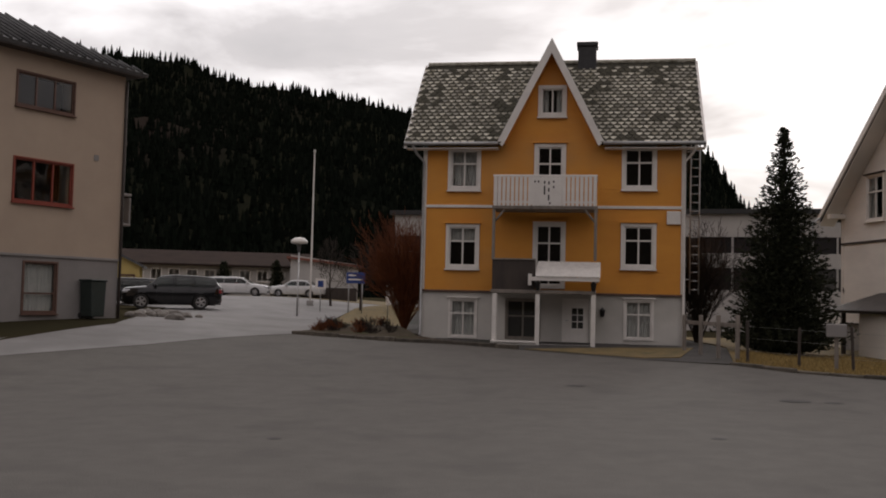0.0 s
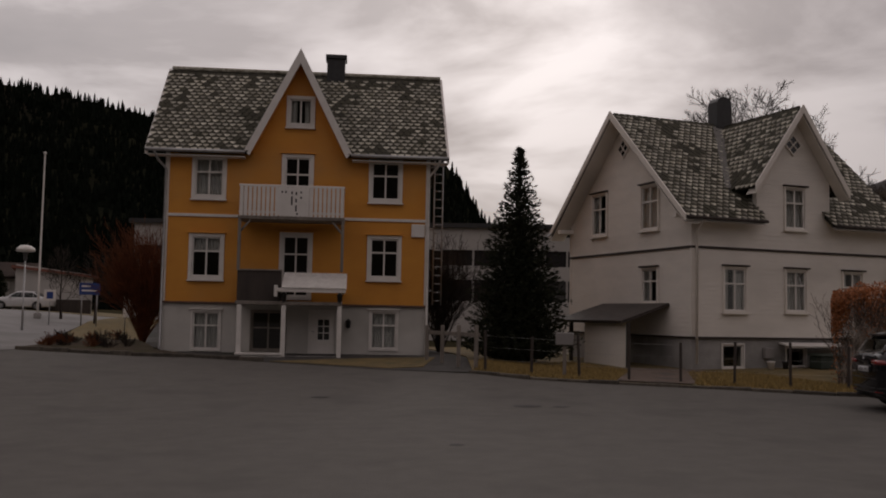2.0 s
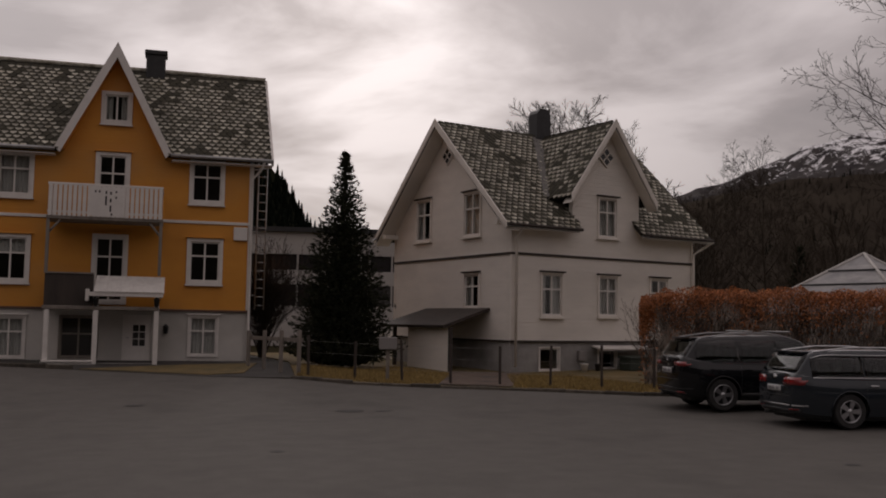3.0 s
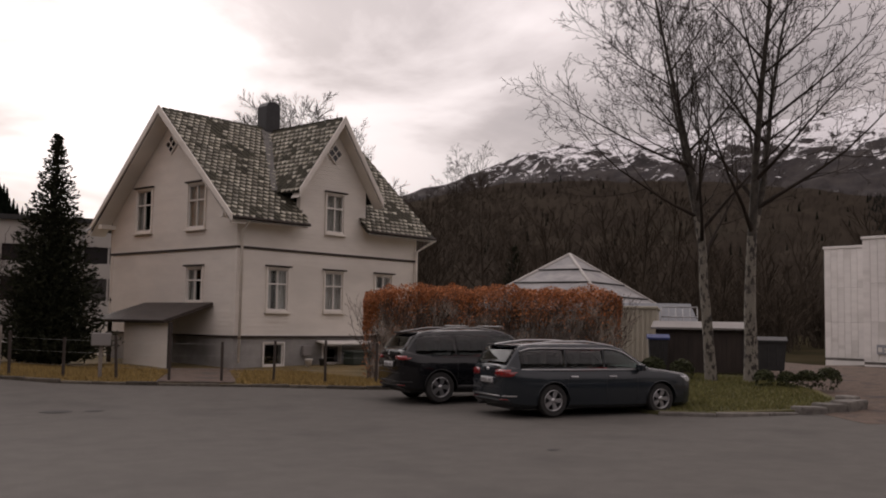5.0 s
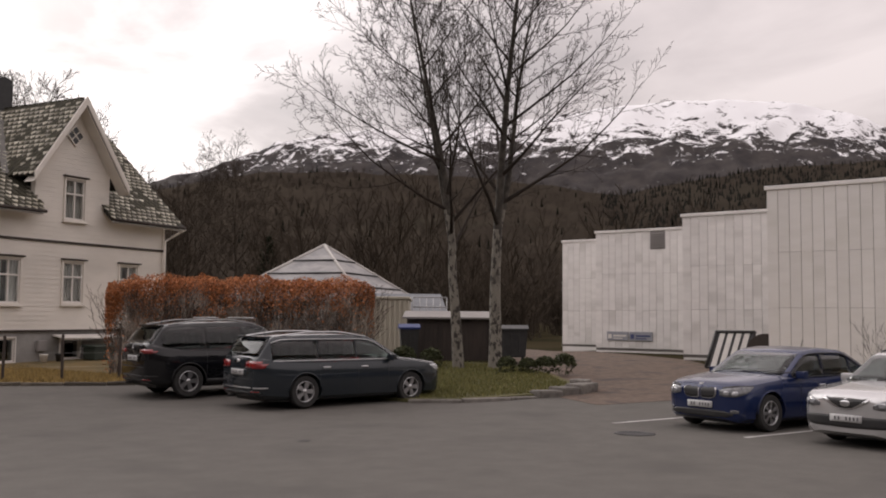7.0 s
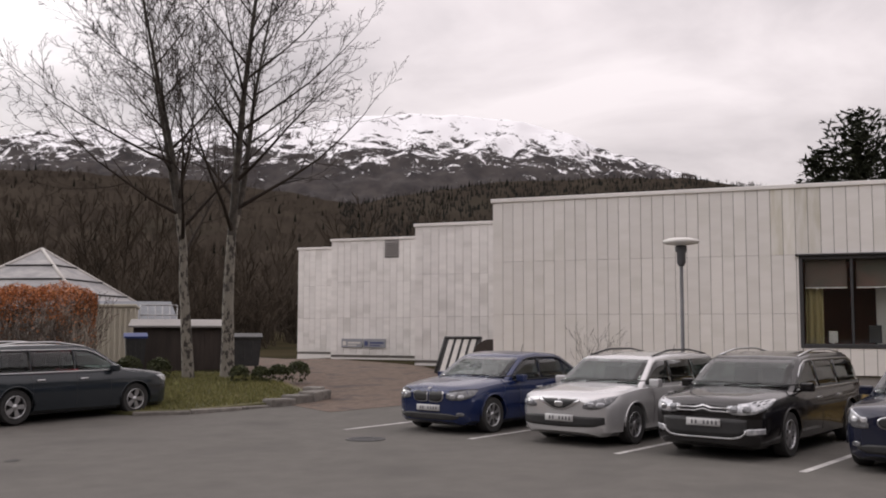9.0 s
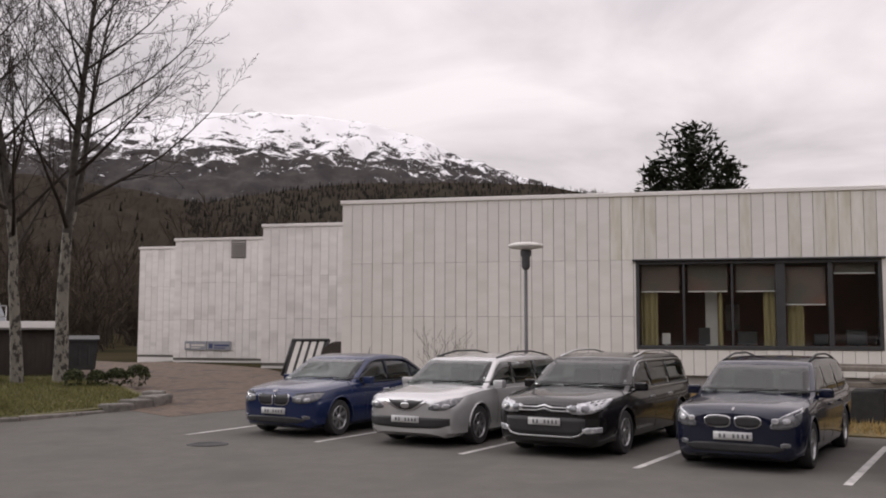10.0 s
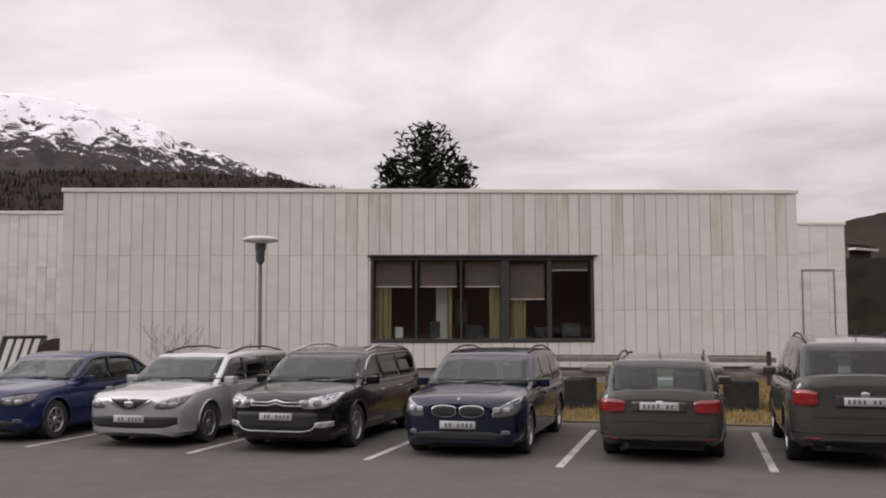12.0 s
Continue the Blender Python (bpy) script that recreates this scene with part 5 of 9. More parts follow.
def loft(bm, secs, skip=None):
    """secs: for each station x, half-section points (y, z) from the bottom middle to the top middle. skip(x, i): leave strip i open there."""
    rings = []
    for x, pts in secs:
        ring = [bm.verts.new((x, y, z)) for y, z in pts]
        ring += [bm.verts.new((x, -y, z)) for y, z in pts[-2:0:-1]]
        rings.append(ring)
    k = len(rings[0])
    for j, (a, b) in enumerate(zip(rings, rings[1:])):
        for i in range(k):
            if skip and skip((secs[j][0] + secs[j + 1][0]) / 2, i):
                continue
            bm.faces.new((a[i], a[(i + 1) % k], b[(i + 1) % k], b[i]))
    bm.faces.new(rings[0])
    bm.faces.new(rings[-1][::-1])
    bmesh.ops.recalc_face_normals(bm, faces=bm.faces[:])


def sheet(bm, fn, nu, nv, thick):
    """A curved plate: fn(u, v) gives its outside, thick the vector to its inside."""
    t = Vector(thick)
    o = [[Vector(fn(i / nu, j / nv)) for i in range(nu + 1)] for j in range(nv + 1)]
    a = [[bm.verts.new(p) for p in r] for r in o]
    b = [[bm.verts.new(p + t) for p in r] for r in o]
    fs = []
    for j in range(nv):
        for i in range(nu):
            fs.append(bm.faces.new((a[j][i], a[j][i + 1], a[j + 1][i + 1], a[j + 1][i])))
            fs.append(bm.faces.new((b[j][i], b[j + 1][i], b[j + 1][i + 1], b[j][i + 1])))
    rim = [(0, i) for i in range(nu)] + [(j, nu) for j in range(nv)] + [(nv, i) for i in range(nu, 0, -1)] + [(j, 0) for j in range(nv, 0, -1)]
    for (j, i), (q, p) in zip(rim, rim[1:] + rim[:1]):
        fs.append(bm.faces.new((a[j][i], b[j][i], b[q][p], a[q][p])))
    for f in fs:
        f.smooth = True
    bmesh.ops.recalc_face_normals(bm, faces=fs)


def cut_arches(bm, cyls):
    """The body with wheel arches cut out."""
    me = bpy.data.meshes.new("shell")
    bm.to_mesh(me)
    bm.free()
    ob = new("shell", me)
    tmp = [ob]
    for x, y0, y1, z, r in cyls:
        c = bmesh.new()
        n = 28
        lo = [c.verts.new((x + r * math.cos(2 * math.pi * k / n), y0, z + r * math.sin(2 * math.pi * k / n))) for k in range(n)]
        hi = [c.verts.new((v.co.x, y1, v.co.z)) for v in lo]
        c.faces.new(lo)
        c.faces.new(hi[::-1])
        for k in range(n):
            c.faces.new((lo[k], hi[k], hi[(k + 1) % n], lo[(k + 1) % n]))
        bmesh.ops.recalc_face_normals(c, faces=c.faces[:])
        cm = bpy.data.meshes.new("cutter")
        c.to_mesh(cm)
        c.free()
        co = new("cutter", cm)
        tmp.append(co)
        md = ob.modifiers.new("arch", "BOOLEAN")
        md.object, md.operation, md.solver = co, "DIFFERENCE", "EXACT"
    dg = bpy.context.evaluated_depsgraph_get()
    out = bpy.data.meshes.new_from_object(ob.evaluated_get(dg))
    out.materials.clear()
    out.name = "body"
    for o in tmp:
        d = o.data
        bpy.data.objects.remove(o)
        bpy.data.meshes.remove(d)
    return out


def wheel_at(parent, x, y, r, side, spokes=5, rim_mat=None):
    """A wheel whose outer face looks to side (+1 left)."""
    m = pose(x, y, r, -90 * side)
    bm = bmesh.new()
    w = 0.105
    k = r * 0.66
    lathe(bm, [(k, w * 0.92), (k, -w), (r * 0.93, -w), (r * 0.985, -w * 0.8), (r, -w * 0.4), (r, w * 0.4), (r * 0.985, w * 0.8), (r * 0.93, w), (k, w * 0.92)], 28, None, False)
    wh_ = part("wheel", bm, TYRE, parent, m=m)
    smooth_mesh(wh_, 50)
    bm = bmesh.new()
    lathe(bm, [(k, 0.0), (k, w * 0.9), (k * 0.93, w * 0.98), (k * 0.9, w * 0.8), (k * 0.88, 0.0)], 28, None, False)
    lathe(bm, [(0.001, 0.04), (0.055, 0.04), (0.06, 0.07), (0.05, 0.085), (0.001, 0.088)], 12)
    for i in range(spokes):
        a = 2 * math.pi * i / spokes
        q = Matrix.Rotation(a, 4, "Z")
        wv = 0.9 * math.pi * k / spokes * 0.45
        prism(bm, [(0.04, -wv * 0.55), (k * 0.93, -wv), (k * 0.93, wv), (0.04, wv * 0.55)], 0.045, 0.078, "z", q)
    part("rim", bm, rim_mat or ALLOY, wh_, "spoked alloy rim")
    bm = bmesh.new()
    lathe(bm, [(0.001, 0.0), (k * 0.9, 0.0), (k * 0.9, 0.012), (0.001, 0.012)], 20)
    part("brake_disc", bm, BLACKTRIM, wh_)
    return wh_


def car(name, m, label, L, W, H, wb, fo, roof, deck, col, wheel_r=0.325, spokes=5, face="", tail="", rails=None, trim=None, belt=0.63, group="parked cars",
        side=(), low=0.20, tumble=0.30, clad_low=False, nose=(0.58, 0.76), tailw=(0.72, 0.84), plate=True):
    """A passenger car. fo: front overhang; roof and deck: profile points (share of length from the front, share of height)."""
    s = Shell(L, W, H, roof, deck, low, belt, tumble, nose, tailw)
    c = thing(name, m, label, "car", group)
    bm = bmesh.new()
    loft(bm, [(s.x[i], s.section(i)) for i in range(len(s.x))])
    fx = L / 2 - fo
    rx = fx - wb
    ar = wheel_r + 0.055
    cyl = [(x, *(sorted((sg * (W / 2 - 0.27), sg * (W / 2 + 0.2)))), wheel_r, ar) for x in (fx, rx) for sg in (1, -1)]
    body = linked("body", cut_arches(bm, cyl), col, c)
    smooth_mesh(body, 32)
    # cabin: roof and pillars, open where the panes sit
    X = lambda p: L / 2 - p * L
    r0, r1 = roof[1][1] * H, roof[-2][1] * H
    z_rear = {"old": 0.03, "tall": 0.08}.get(tail, 0.11)
    secs = []
    for x in np.linspace(X(roof[0][0]) + 0.05, X(roof[-1][0]) - 0.02, 150):
        zr = max(s.roofz(x), s.belt - 0.02)
        b = s.belt - 0.06
        top = max(zr - 0.055, b + 0.01)
        g = [s.gside(x, z) for z in (b, min(s.belt + 0.03, b + 0.3 * (top - b)), max(min(top - 0.03, H * 0.985 - 0.10), b + 0.7 * (top - b)), top)]
        secs.append((x, [(0.0, b), (g[0], b), (g[1], min(s.belt + 0.03, b + 0.3 * (top - b))), (g[2], max(min(top - 0.03, H * 0.985 - 0.10), b + 0.7 * (top - b))),
                         (g[3], top), (g[3] - 0.035, max(zr - 0.018, b + 0.02)), (g[3] - 0.075, max(zr - 0.004, b + 0.025)), (0.0, max(zr + 0.012, b + 0.03))]))

    def open_at(x, i):
        if i in (2, 11):
            return any(X(q) < x < X(p) for p, q in side) and s.roofz(x) > s.belt + 0.14
        if i in (6, 7):
            z = s.roofz(x)
            return (X(roof[1][0]) < x < X(roof[0][0]) and s.belt + 0.04 < z < r0 - 0.06) or (X(roof[-1][0]) < x < X(roof[-2][0]) and s.belt + z_rear < z < r1 - 0.06)
        return False
    bm = bmesh.new()
    loft(bm, secs, open_at)
    cab = part("cabin", bm, col, c)
    smooth_mesh(cab, 30)
    # what shows through the panes: dashboard and shelf, seats, mirror
    bm = bmesh.new()
    for p, q in ((roof[0][0] + 0.045, roof[0][0] + 0.13), (roof[-2][0] - 0.06, roof[-2][0] + (roof[-1][0] - roof[-2][0]) * 0.6)):
        w_in = s.gside(X(p), s.belt + 0.1) - 0.07
        bevelled(bm, X(q), X(p), -w_in, w_in, s.belt - 0.02, s.belt + 0.055, 0.03)
    w_in = s.gside(0, s.belt) - 0.05
    box(bm, X(roof[-2][0]), X(roof[0][0] + 0.06), -w_in, w_in, s.belt - 0.1, s.belt + 0.03)
    part("dashboard", bm, SEATS, c)
    for p, ys in ((0.50, (0.36, -0.36)), (0.68, (0.40, -0.40))):
        for y in ys:
            bm = bmesh.new()
            zt_ = min(0.82 * H, s.roofz(X(p)) - 0.2)
            bevelled(bm, -0.07, 0.05, -0.24, 0.24, s.belt - 0.1, zt_, 0.04, pose(X(p), y, 0, 0, -8))
            bevelled(bm, -0.055, 0.04, -0.13, 0.13, zt_ + 0.015, zt_ + 0.15, 0.035, pose(X(p) - 0.02, y, 0, 0, -8))
            part("seat", bm, SEATS, c)
    bm = bmesh.new()
    xm = X(roof[1][0]) + 0.10
    bevelled(bm, xm - 0.02, xm + 0.02, -0.12, 0.12, r0 - 0.20, r0 - 0.13, 0.015)
    part("inner_mirror", bm, PLASTIC, c)
    # windscreen and rear window
    def inv(z, a, b):
        xs = np.linspace(a, b, 60)
        zs = [s.roofz(x) for x in xs]
        return float(np.interp(z, zs, xs))

    def screen(x_low, x_high, ztop, sign):
        def fn(u, v):
            z0 = s.belt + (0.035 if sign > 0 else z_rear)
            z = z0 + (ztop - 0.06 - z0) * v
            x = inv(z, x_low, x_high)
            yw = s.gside(x, z) - 0.05
            y = (2 * u - 1) * yw
            return (x + sign * 0.012 + sign * 0.018 * (1 - (2 * u - 1) ** 2), y, z + 0.012)
        bm = bmesh.new()
        sheet(bm, fn, 10, 5, (-sign * 0.03, 0, -0.02))
        return bm
    part("windscreen", screen(X(roof[0][0]), X(roof[1][0]), r0, 1), CARGLASS, c).visible_shadow = False
    part("rear_window", screen(X(roof[-1][0]), X(roof[-2][0]), r1, -1), SIDEGLASS if tail != "old" else CARGLASS, c).visible_shadow = False
    for sg in (1, -1):
        for a, b in side:
            xa, xb = X(a), X(b)
            def fn(u, v, xa=xa, xb=xb, sg=sg):
                x = xa + (xb - xa) * u
                zl = s.belt + 0.03
                zh = max(min(s.roofz(x) - 0.085, H * 0.985 - 0.10), zl + 0.012)
                z = zl + (zh - zl) * v
                return (x, sg * (s.gside(x, z) + 0.006), z)
            bm = bmesh.new()
            sheet(bm, fn, 12, 3, (0, -sg * 0.02, 0))
            part("side_window", bm, SIDEGLASS, c).visible_shadow = False
        if trim:
            bm = bmesh.new()
            pts = [X(side[0][0]) + (X(side[-1][1]) - X(side[0][0])) * k / 14 for k in range(15)]
            tube(bm, [(x, sg * (s.gside(x, s.belt + 0.02) + 0.008), s.belt + 0.02) for x in pts], 0.012, 6)
            up = [x for x in pts if s.roofz(x) - 0.07 > s.belt + 0.12]
            tube(bm, [(x, sg * (s.gside(x, min(s.roofz(x) - 0.075, H - 0.1)) + 0.008), min(s.roofz(x) - 0.075, H - 0.1)) for x in up], 0.011, 6)
            part("window_trim", bm, trim, c, "bright window trim")
        # door seams, handles, mirrors
        seams = [side[0][0] + 0.035] + [b for a, b in side[:2]]
        for p in seams:
            bm = bmesh.new()
            zs = [low + 0.14 + (s.belt - low - 0.20) * k / 6 for k in range(7)]
            tube(bm, [(X(p), sg * (s.half(X(p), z) - 0.001), z) for z in zs], 0.005, 4)
            part("door_seam", bm, PLASTIC, c)
        for p in [b for a, b in side[:2]]:
            bm = bmesh.new()
            x = X(p) + 0.16
            z = s.belt - 0.13
            bevelled(bm, x - 0.10, x + 0.08, -0.018, 0.018, z - 0.018, z + 0.018, 0.008, pose(0, sg * (s.half(x, z) + 0.012), 0))
            part("door_handle", bm, col if not trim else CHROME, c)
        bm = bmesh.new()
        x = X(side[0][0]) - 0.12
        z = s.belt + 0.06
        y = sg * (s.gside(x, z) + 0.13)
        bevelled(bm, -0.07, 0.06, -0.10, 0.10, -0.065, 0.07, 0.03, pose(x, y, z, 0, 0, -8 * sg), 2)
        bevelled(bm, -0.03, 0.03, -0.06, 0.03, -0.05, -0.01, 0.01, pose(x, sg * (s.gside(x, z) + 0.03), z - 0.02))
        mi = part("door_mirror", bm, col, c)
        smooth_mesh(mi, 40)
        if clad_low:
            bm = bmesh.new()
            sheet(bm, lambda u, v: (fx - ar - 0.02 - (wb - 2 * ar - 0.04) * u, sg * (s.half(0, low + 0.02 + 0.14 * v) + 0.008), low + 0.02 + 0.14 * v), 8, 2, (0, -sg * 0.02, 0))
            part("sill_cladding", bm, PLASTIC, c)
        for x, e in ((fx, 0), (rx, 0)):
            wheel_at(c, x, sg * (W / 2 - 0.125), wheel_r, sg, spokes)
            bm = bmesh.new()
            n = 14
            tube(bm, [(x + (ar + 0.004) * math.cos(math.pi * k / n), sg * (s.half(x, s.belt - 0.3) - 0.004), wheel_r + (ar + 0.004) * math.sin(math.pi * k / n)) for k in range(n + 1)], 0.012, 5)
            part("arch_lip", bm, PLASTIC if clad_low else col, c)
        if rails:
            bm = bmesh.new()
            a, b = X(roof[1][0]) - 0.10, X(roof[-2][0]) + 0.12
            n = 12
            pts = []
            for k in range(n + 1):
                x = a + (b - a) * k / n
                lift = 0.055 * min(1, 3 * min(k, n - k) / n + 0.0)
                z = s.roofz(x)
                pts.append((x, sg * (s.gside(x, z) - 0.055), z + lift - 0.005))
            tube(bm, pts, 0.017, 6)
            part("roof_rail", bm, rails, c)
    # underbody
    bm = bmesh.new()
    box(bm, -L / 2 + 0.3, L / 2 - 0.3, -W / 2 + 0.3, W / 2 - 0.3, low - 0.03, low + 0.12)
    part("underbody", bm, PLASTIC, c)

    def stick(nm, y0, y1, z0, z1, mt, end=1, out=0.010, lab="", par=None, bend=0.0, n=6, slant=0.0):
        """A plate that lies on the front (end 1) or rear (end -1); slant shifts its top edge outwards."""
        def fn(u, v):
            y = y0 + (y1 - y0) * u
            z = z0 + (z1 - z0) * v + bend * (y - (y0 + y1) / 2)
            y += slant * v
            return (s.front(y, z, end) + end * out, y, z + out * 0.4)
        bm = bmesh.new()
        sheet(bm, fn, n, 3, (-end * 0.05, 0, 0))
        return part(nm, bm, mt, par or c, lab)

    def numberplate(end, z, blue=True, out=0.03):
        p = stick("number_plate", -0.26, 0.26, z, z + 0.11, PLATE, end, out, n=4)
        for k in range(7):
            if k == 2:
                continue
            y = -0.19 + k * 0.062
            stick("plate_bar", y + 0.004, y + 0.034, z + 0.028, z + 0.082, PLATEBAR, end, out + 0.004, par=p, n=1)
    h = H

    def shape(nm, cols, mt, end=1, out=0.012, lab="", par=None, n=10, thick=0.05):
        """A plate on the front or rear whose outline is given by columns (y, lower z, upper z), heights as shares of H."""
        ys, lo, hi = zip(*cols)
        k = np.linspace(0, 1, len(cols))

        def fn(u, v):
            y = float(np.interp(u, k, ys))
            z = h * float(np.interp(u, k, lo) * (1 - v) + np.interp(u, k, hi) * v)
            return (s.front(y, z, end) + end * out, y, z + out * 0.3)
        bm = bmesh.new()
        sheet(bm, fn, n, 4, (-end * thick, 0, 0))
        return part(nm, bm, mt, par or c, lab)

    def both(cols, sg):
        return [(sg * y, p, q) for y, p, q in cols]
    if face:
        bm = bmesh.new()
        for y0 in (0.42, -0.18):
            q = []
            for k in range(5):
                y = y0 + 0.135 * k - 0.02
                z = s.belt + 0.045 + 0.012 * k
                q.append((inv(z, X(roof[0][0]), X(roof[1][0])) + 0.055, y, z + 0.02))
            tube(bm, q, 0.011, 5)
        part("wiper", bm, PLASTIC, c)
    kid = {"kidney": [(0.025, 0.405, 0.515), (0.06, 0.392, 0.535), (0.20, 0.390, 0.540), (0.30, 0.402, 0.532), (0.345, 0.45, 0.515)],
           "bean": [(0.028, 0.425, 0.480), (0.065, 0.398, 0.498), (0.20, 0.388, 0.507), (0.33, 0.398, 0.500), (0.385, 0.430, 0.472)]}
    if face in kid:
        for sg in (1, -1):
            cols = kid[face]
            if face == "kidney":
                lamp = [(0.42, 0.445, 0.50), (0.52, 0.425, 0.525), (0.70, 0.425, 0.545), (W * 0.447, 0.455, 0.55), (W * 0.462, 0.49, 0.545)]
                brow = [(0.46, 0.522, 0.535), (0.60, 0.540, 0.552), (0.72, 0.551, 0.561), (W * 0.458, 0.552, 0.560)]
            else:
                lamp = [(0.50, 0.400, 0.435), (0.58, 0.392, 0.475), (0.72, 0.400, 0.525), (W * 0.445, 0.425, 0.560), (W * 0.462, 0.46, 0.565)]
                brow = [(0.52, 0.440, 0.456), (0.64, 0.492, 0.508), (0.76, 0.535, 0.551), (W * 0.456, 0.565, 0.578)]
            hl = shape("headlamp", both(lamp, sg), LAMPBODY, 1, 0.012, "clear headlamp with twin round lights")
            shape("brow", both(brow, sg), HEADLAMP if face == "bean" else PLASTIC, 1, 0.018, par=hl)
            for y in (0.56, 0.70):
                shape("light_ring", both([(y - 0.045, 0.455, 0.475), (y - 0.025, 0.440, 0.490), (y + 0.025, 0.440, 0.490), (y + 0.045, 0.455, 0.475)], sg), HEADLAMP, 1, 0.022, par=hl, n=6)
            g = shape("grille", both(cols, sg), CHROME, 1, 0.020, "chrome-rimmed kidney grille", thick=0.07)
            shape("grille_mesh", both([(y + (0.011 if i == 0 else -0.011 if i == len(cols) - 1 else 0), p + 0.0075, q - 0.0075) for i, (y, p, q) in enumerate(cols)], sg), PLASTIC, 1, 0.026, par=g)
            shape("fog_lamp", both([(0.62, 0.235, 0.262), (0.66, 0.228, 0.272), (0.70, 0.228, 0.272), (0.74, 0.235, 0.262)], sg), LAMPBODY, 1, 0.010)
        shape("lower_intake", [(-0.66, 0.205, 0.225), (-0.50, 0.175, 0.255), (0.50, 0.175, 0.255), (0.66, 0.205, 0.225)], PLASTIC, 1, 0.010)
        shape("badge", [(-0.035, 0.556, 0.57), (0.0, 0.552, 0.578), (0.035, 0.556, 0.57)], CHROME, 1, 0.016)
        numberplate(1, 0.275 * h)
    elif face == "wing":
        for sg in (1, -1):
            hl = shape("headlamp", both([(0.44, 0.425, 0.455), (0.55, 0.415, 0.50), (0.70, 0.42, 0.535), (W * 0.448, 0.455, 0.555), (W * 0.463, 0.50, 0.55)], sg), LAMPBODY, 1, 0.012, "clear headlamp")
            for y in (0.58, 0.71):
                shape("light_ring", both([(y - 0.05, 0.452, 0.472), (y - 0.03, 0.438, 0.488), (y + 0.03, 0.438, 0.488), (y + 0.05, 0.452, 0.472)], sg), HEADLAMP, 1, 0.022, par=hl, n=6)
        five = [(-0.385, 0.505, 0.520), (-0.25, 0.445, 0.522), (-0.12, 0.405, 0.520), (0.0, 0.395, 0.518), (0.12, 0.405, 0.520), (0.25, 0.445, 0.522), (0.385, 0.505, 0.520)]
        g = shape("grille", five, CHROME, 1, 0.016, "chrome-rimmed five-point grille", n=18)
        shape("grille_mesh", [(y * 0.88, p + 0.014, max(q - 0.012, p + 0.016)) for y, p, q in five], PLASTIC, 1, 0.023, par=g, n=18)
        shape("badge", [(-0.075, 0.445, 0.475), (-0.045, 0.428, 0.488), (0.0, 0.425, 0.49), (0.045, 0.428, 0.488), (0.075, 0.445, 0.475)], CHROME, 1, 0.038, par=g)
        shape("lower_intake", [(-0.76, 0.255, 0.33), (-0.60, 0.222, 0.335), (0.0, 0.212, 0.335), (0.60, 0.222, 0.335), (0.76, 0.255, 0.33)], PLASTIC, 1, 0.010, n=14)
        numberplate(1, 0.265 * h)
    elif face == "chevron":
        for sg in (1, -1):
            hl = shape("headlamp", both([(0.36, 0.462, 0.515), (0.46, 0.440, 0.535), (0.60, 0.438, 0.550), (0.74, 0.45, 0.572), (W * 0.452, 0.49, 0.585), (W * 0.465, 0.53, 0.575)], sg), HEADLAMP, 1, 0.016, "large clear headlamp")
            for y in (0.47, 0.64):
                shape("light_ring", both([(y - 0.055, 0.478, 0.502), (y - 0.03, 0.460, 0.522), (y + 0.03, 0.460, 0.522), (y + 0.055, 0.478, 0.502)], sg), LAMPBODY, 1, 0.024, par=hl, n=6)
            shape("fog_lamp", both([(0.60, 0.262, 0.295), (0.66, 0.25, 0.31), (0.84, 0.262, 0.315)], sg), HEADLAMP, 1, 0.014)
        shape("grille_mesh", [(-0.40, 0.455, 0.505), (0.0, 0.45, 0.512), (0.40, 0.455, 0.505)], PLASTIC, 1, 0.012)
        for k in (0, 1):
            q = 0.456 + 0.034 * k
            shape("chrome_bar", [(-0.40, q, q + 0.010), (-0.13, q, q + 0.012), (0.0, q + 0.022, q + 0.036), (0.13, q, q + 0.012), (0.40, q, q + 0.010)], CHROME, 1, 0.028, "chrome chevron bar", n=16)
        shape("lower_intake", [(-0.64, 0.30, 0.395), (-0.50, 0.225, 0.405), (0.50, 0.225, 0.405), (0.64, 0.30, 0.395)], PLASTIC, 1, 0.010)
        shape("chrome_lip", [(-0.64, 0.275, 0.295), (-0.56, 0.225, 0.238), (-0.42, 0.205, 0.217), (0.42, 0.205, 0.217), (0.56, 0.225, 0.238), (0.64, 0.275, 0.295)], CHROME, 1, 0.022, n=18)
        numberplate(1, 0.315 * h)
    elif face:
        for sg in (1, -1):
            shape("headlamp", both([(0.48, 0.44, 0.49), (0.62, 0.43, 0.52), (W * 0.45, 0.45, 0.545), (W * 0.463, 0.48, 0.54)], sg), HEADLAMP, 1, 0.012)
        shape("grille", [(-0.42, 0.43, 0.49), (0.42, 0.43, 0.49)], PLASTIC, 1, 0.014)
        shape("lower_intake", [(-0.62, 0.22, 0.28), (-0.5, 0.19, 0.30), (0.5, 0.19, 0.30), (0.62, 0.22, 0.28)], PLASTIC, 1, 0.014)
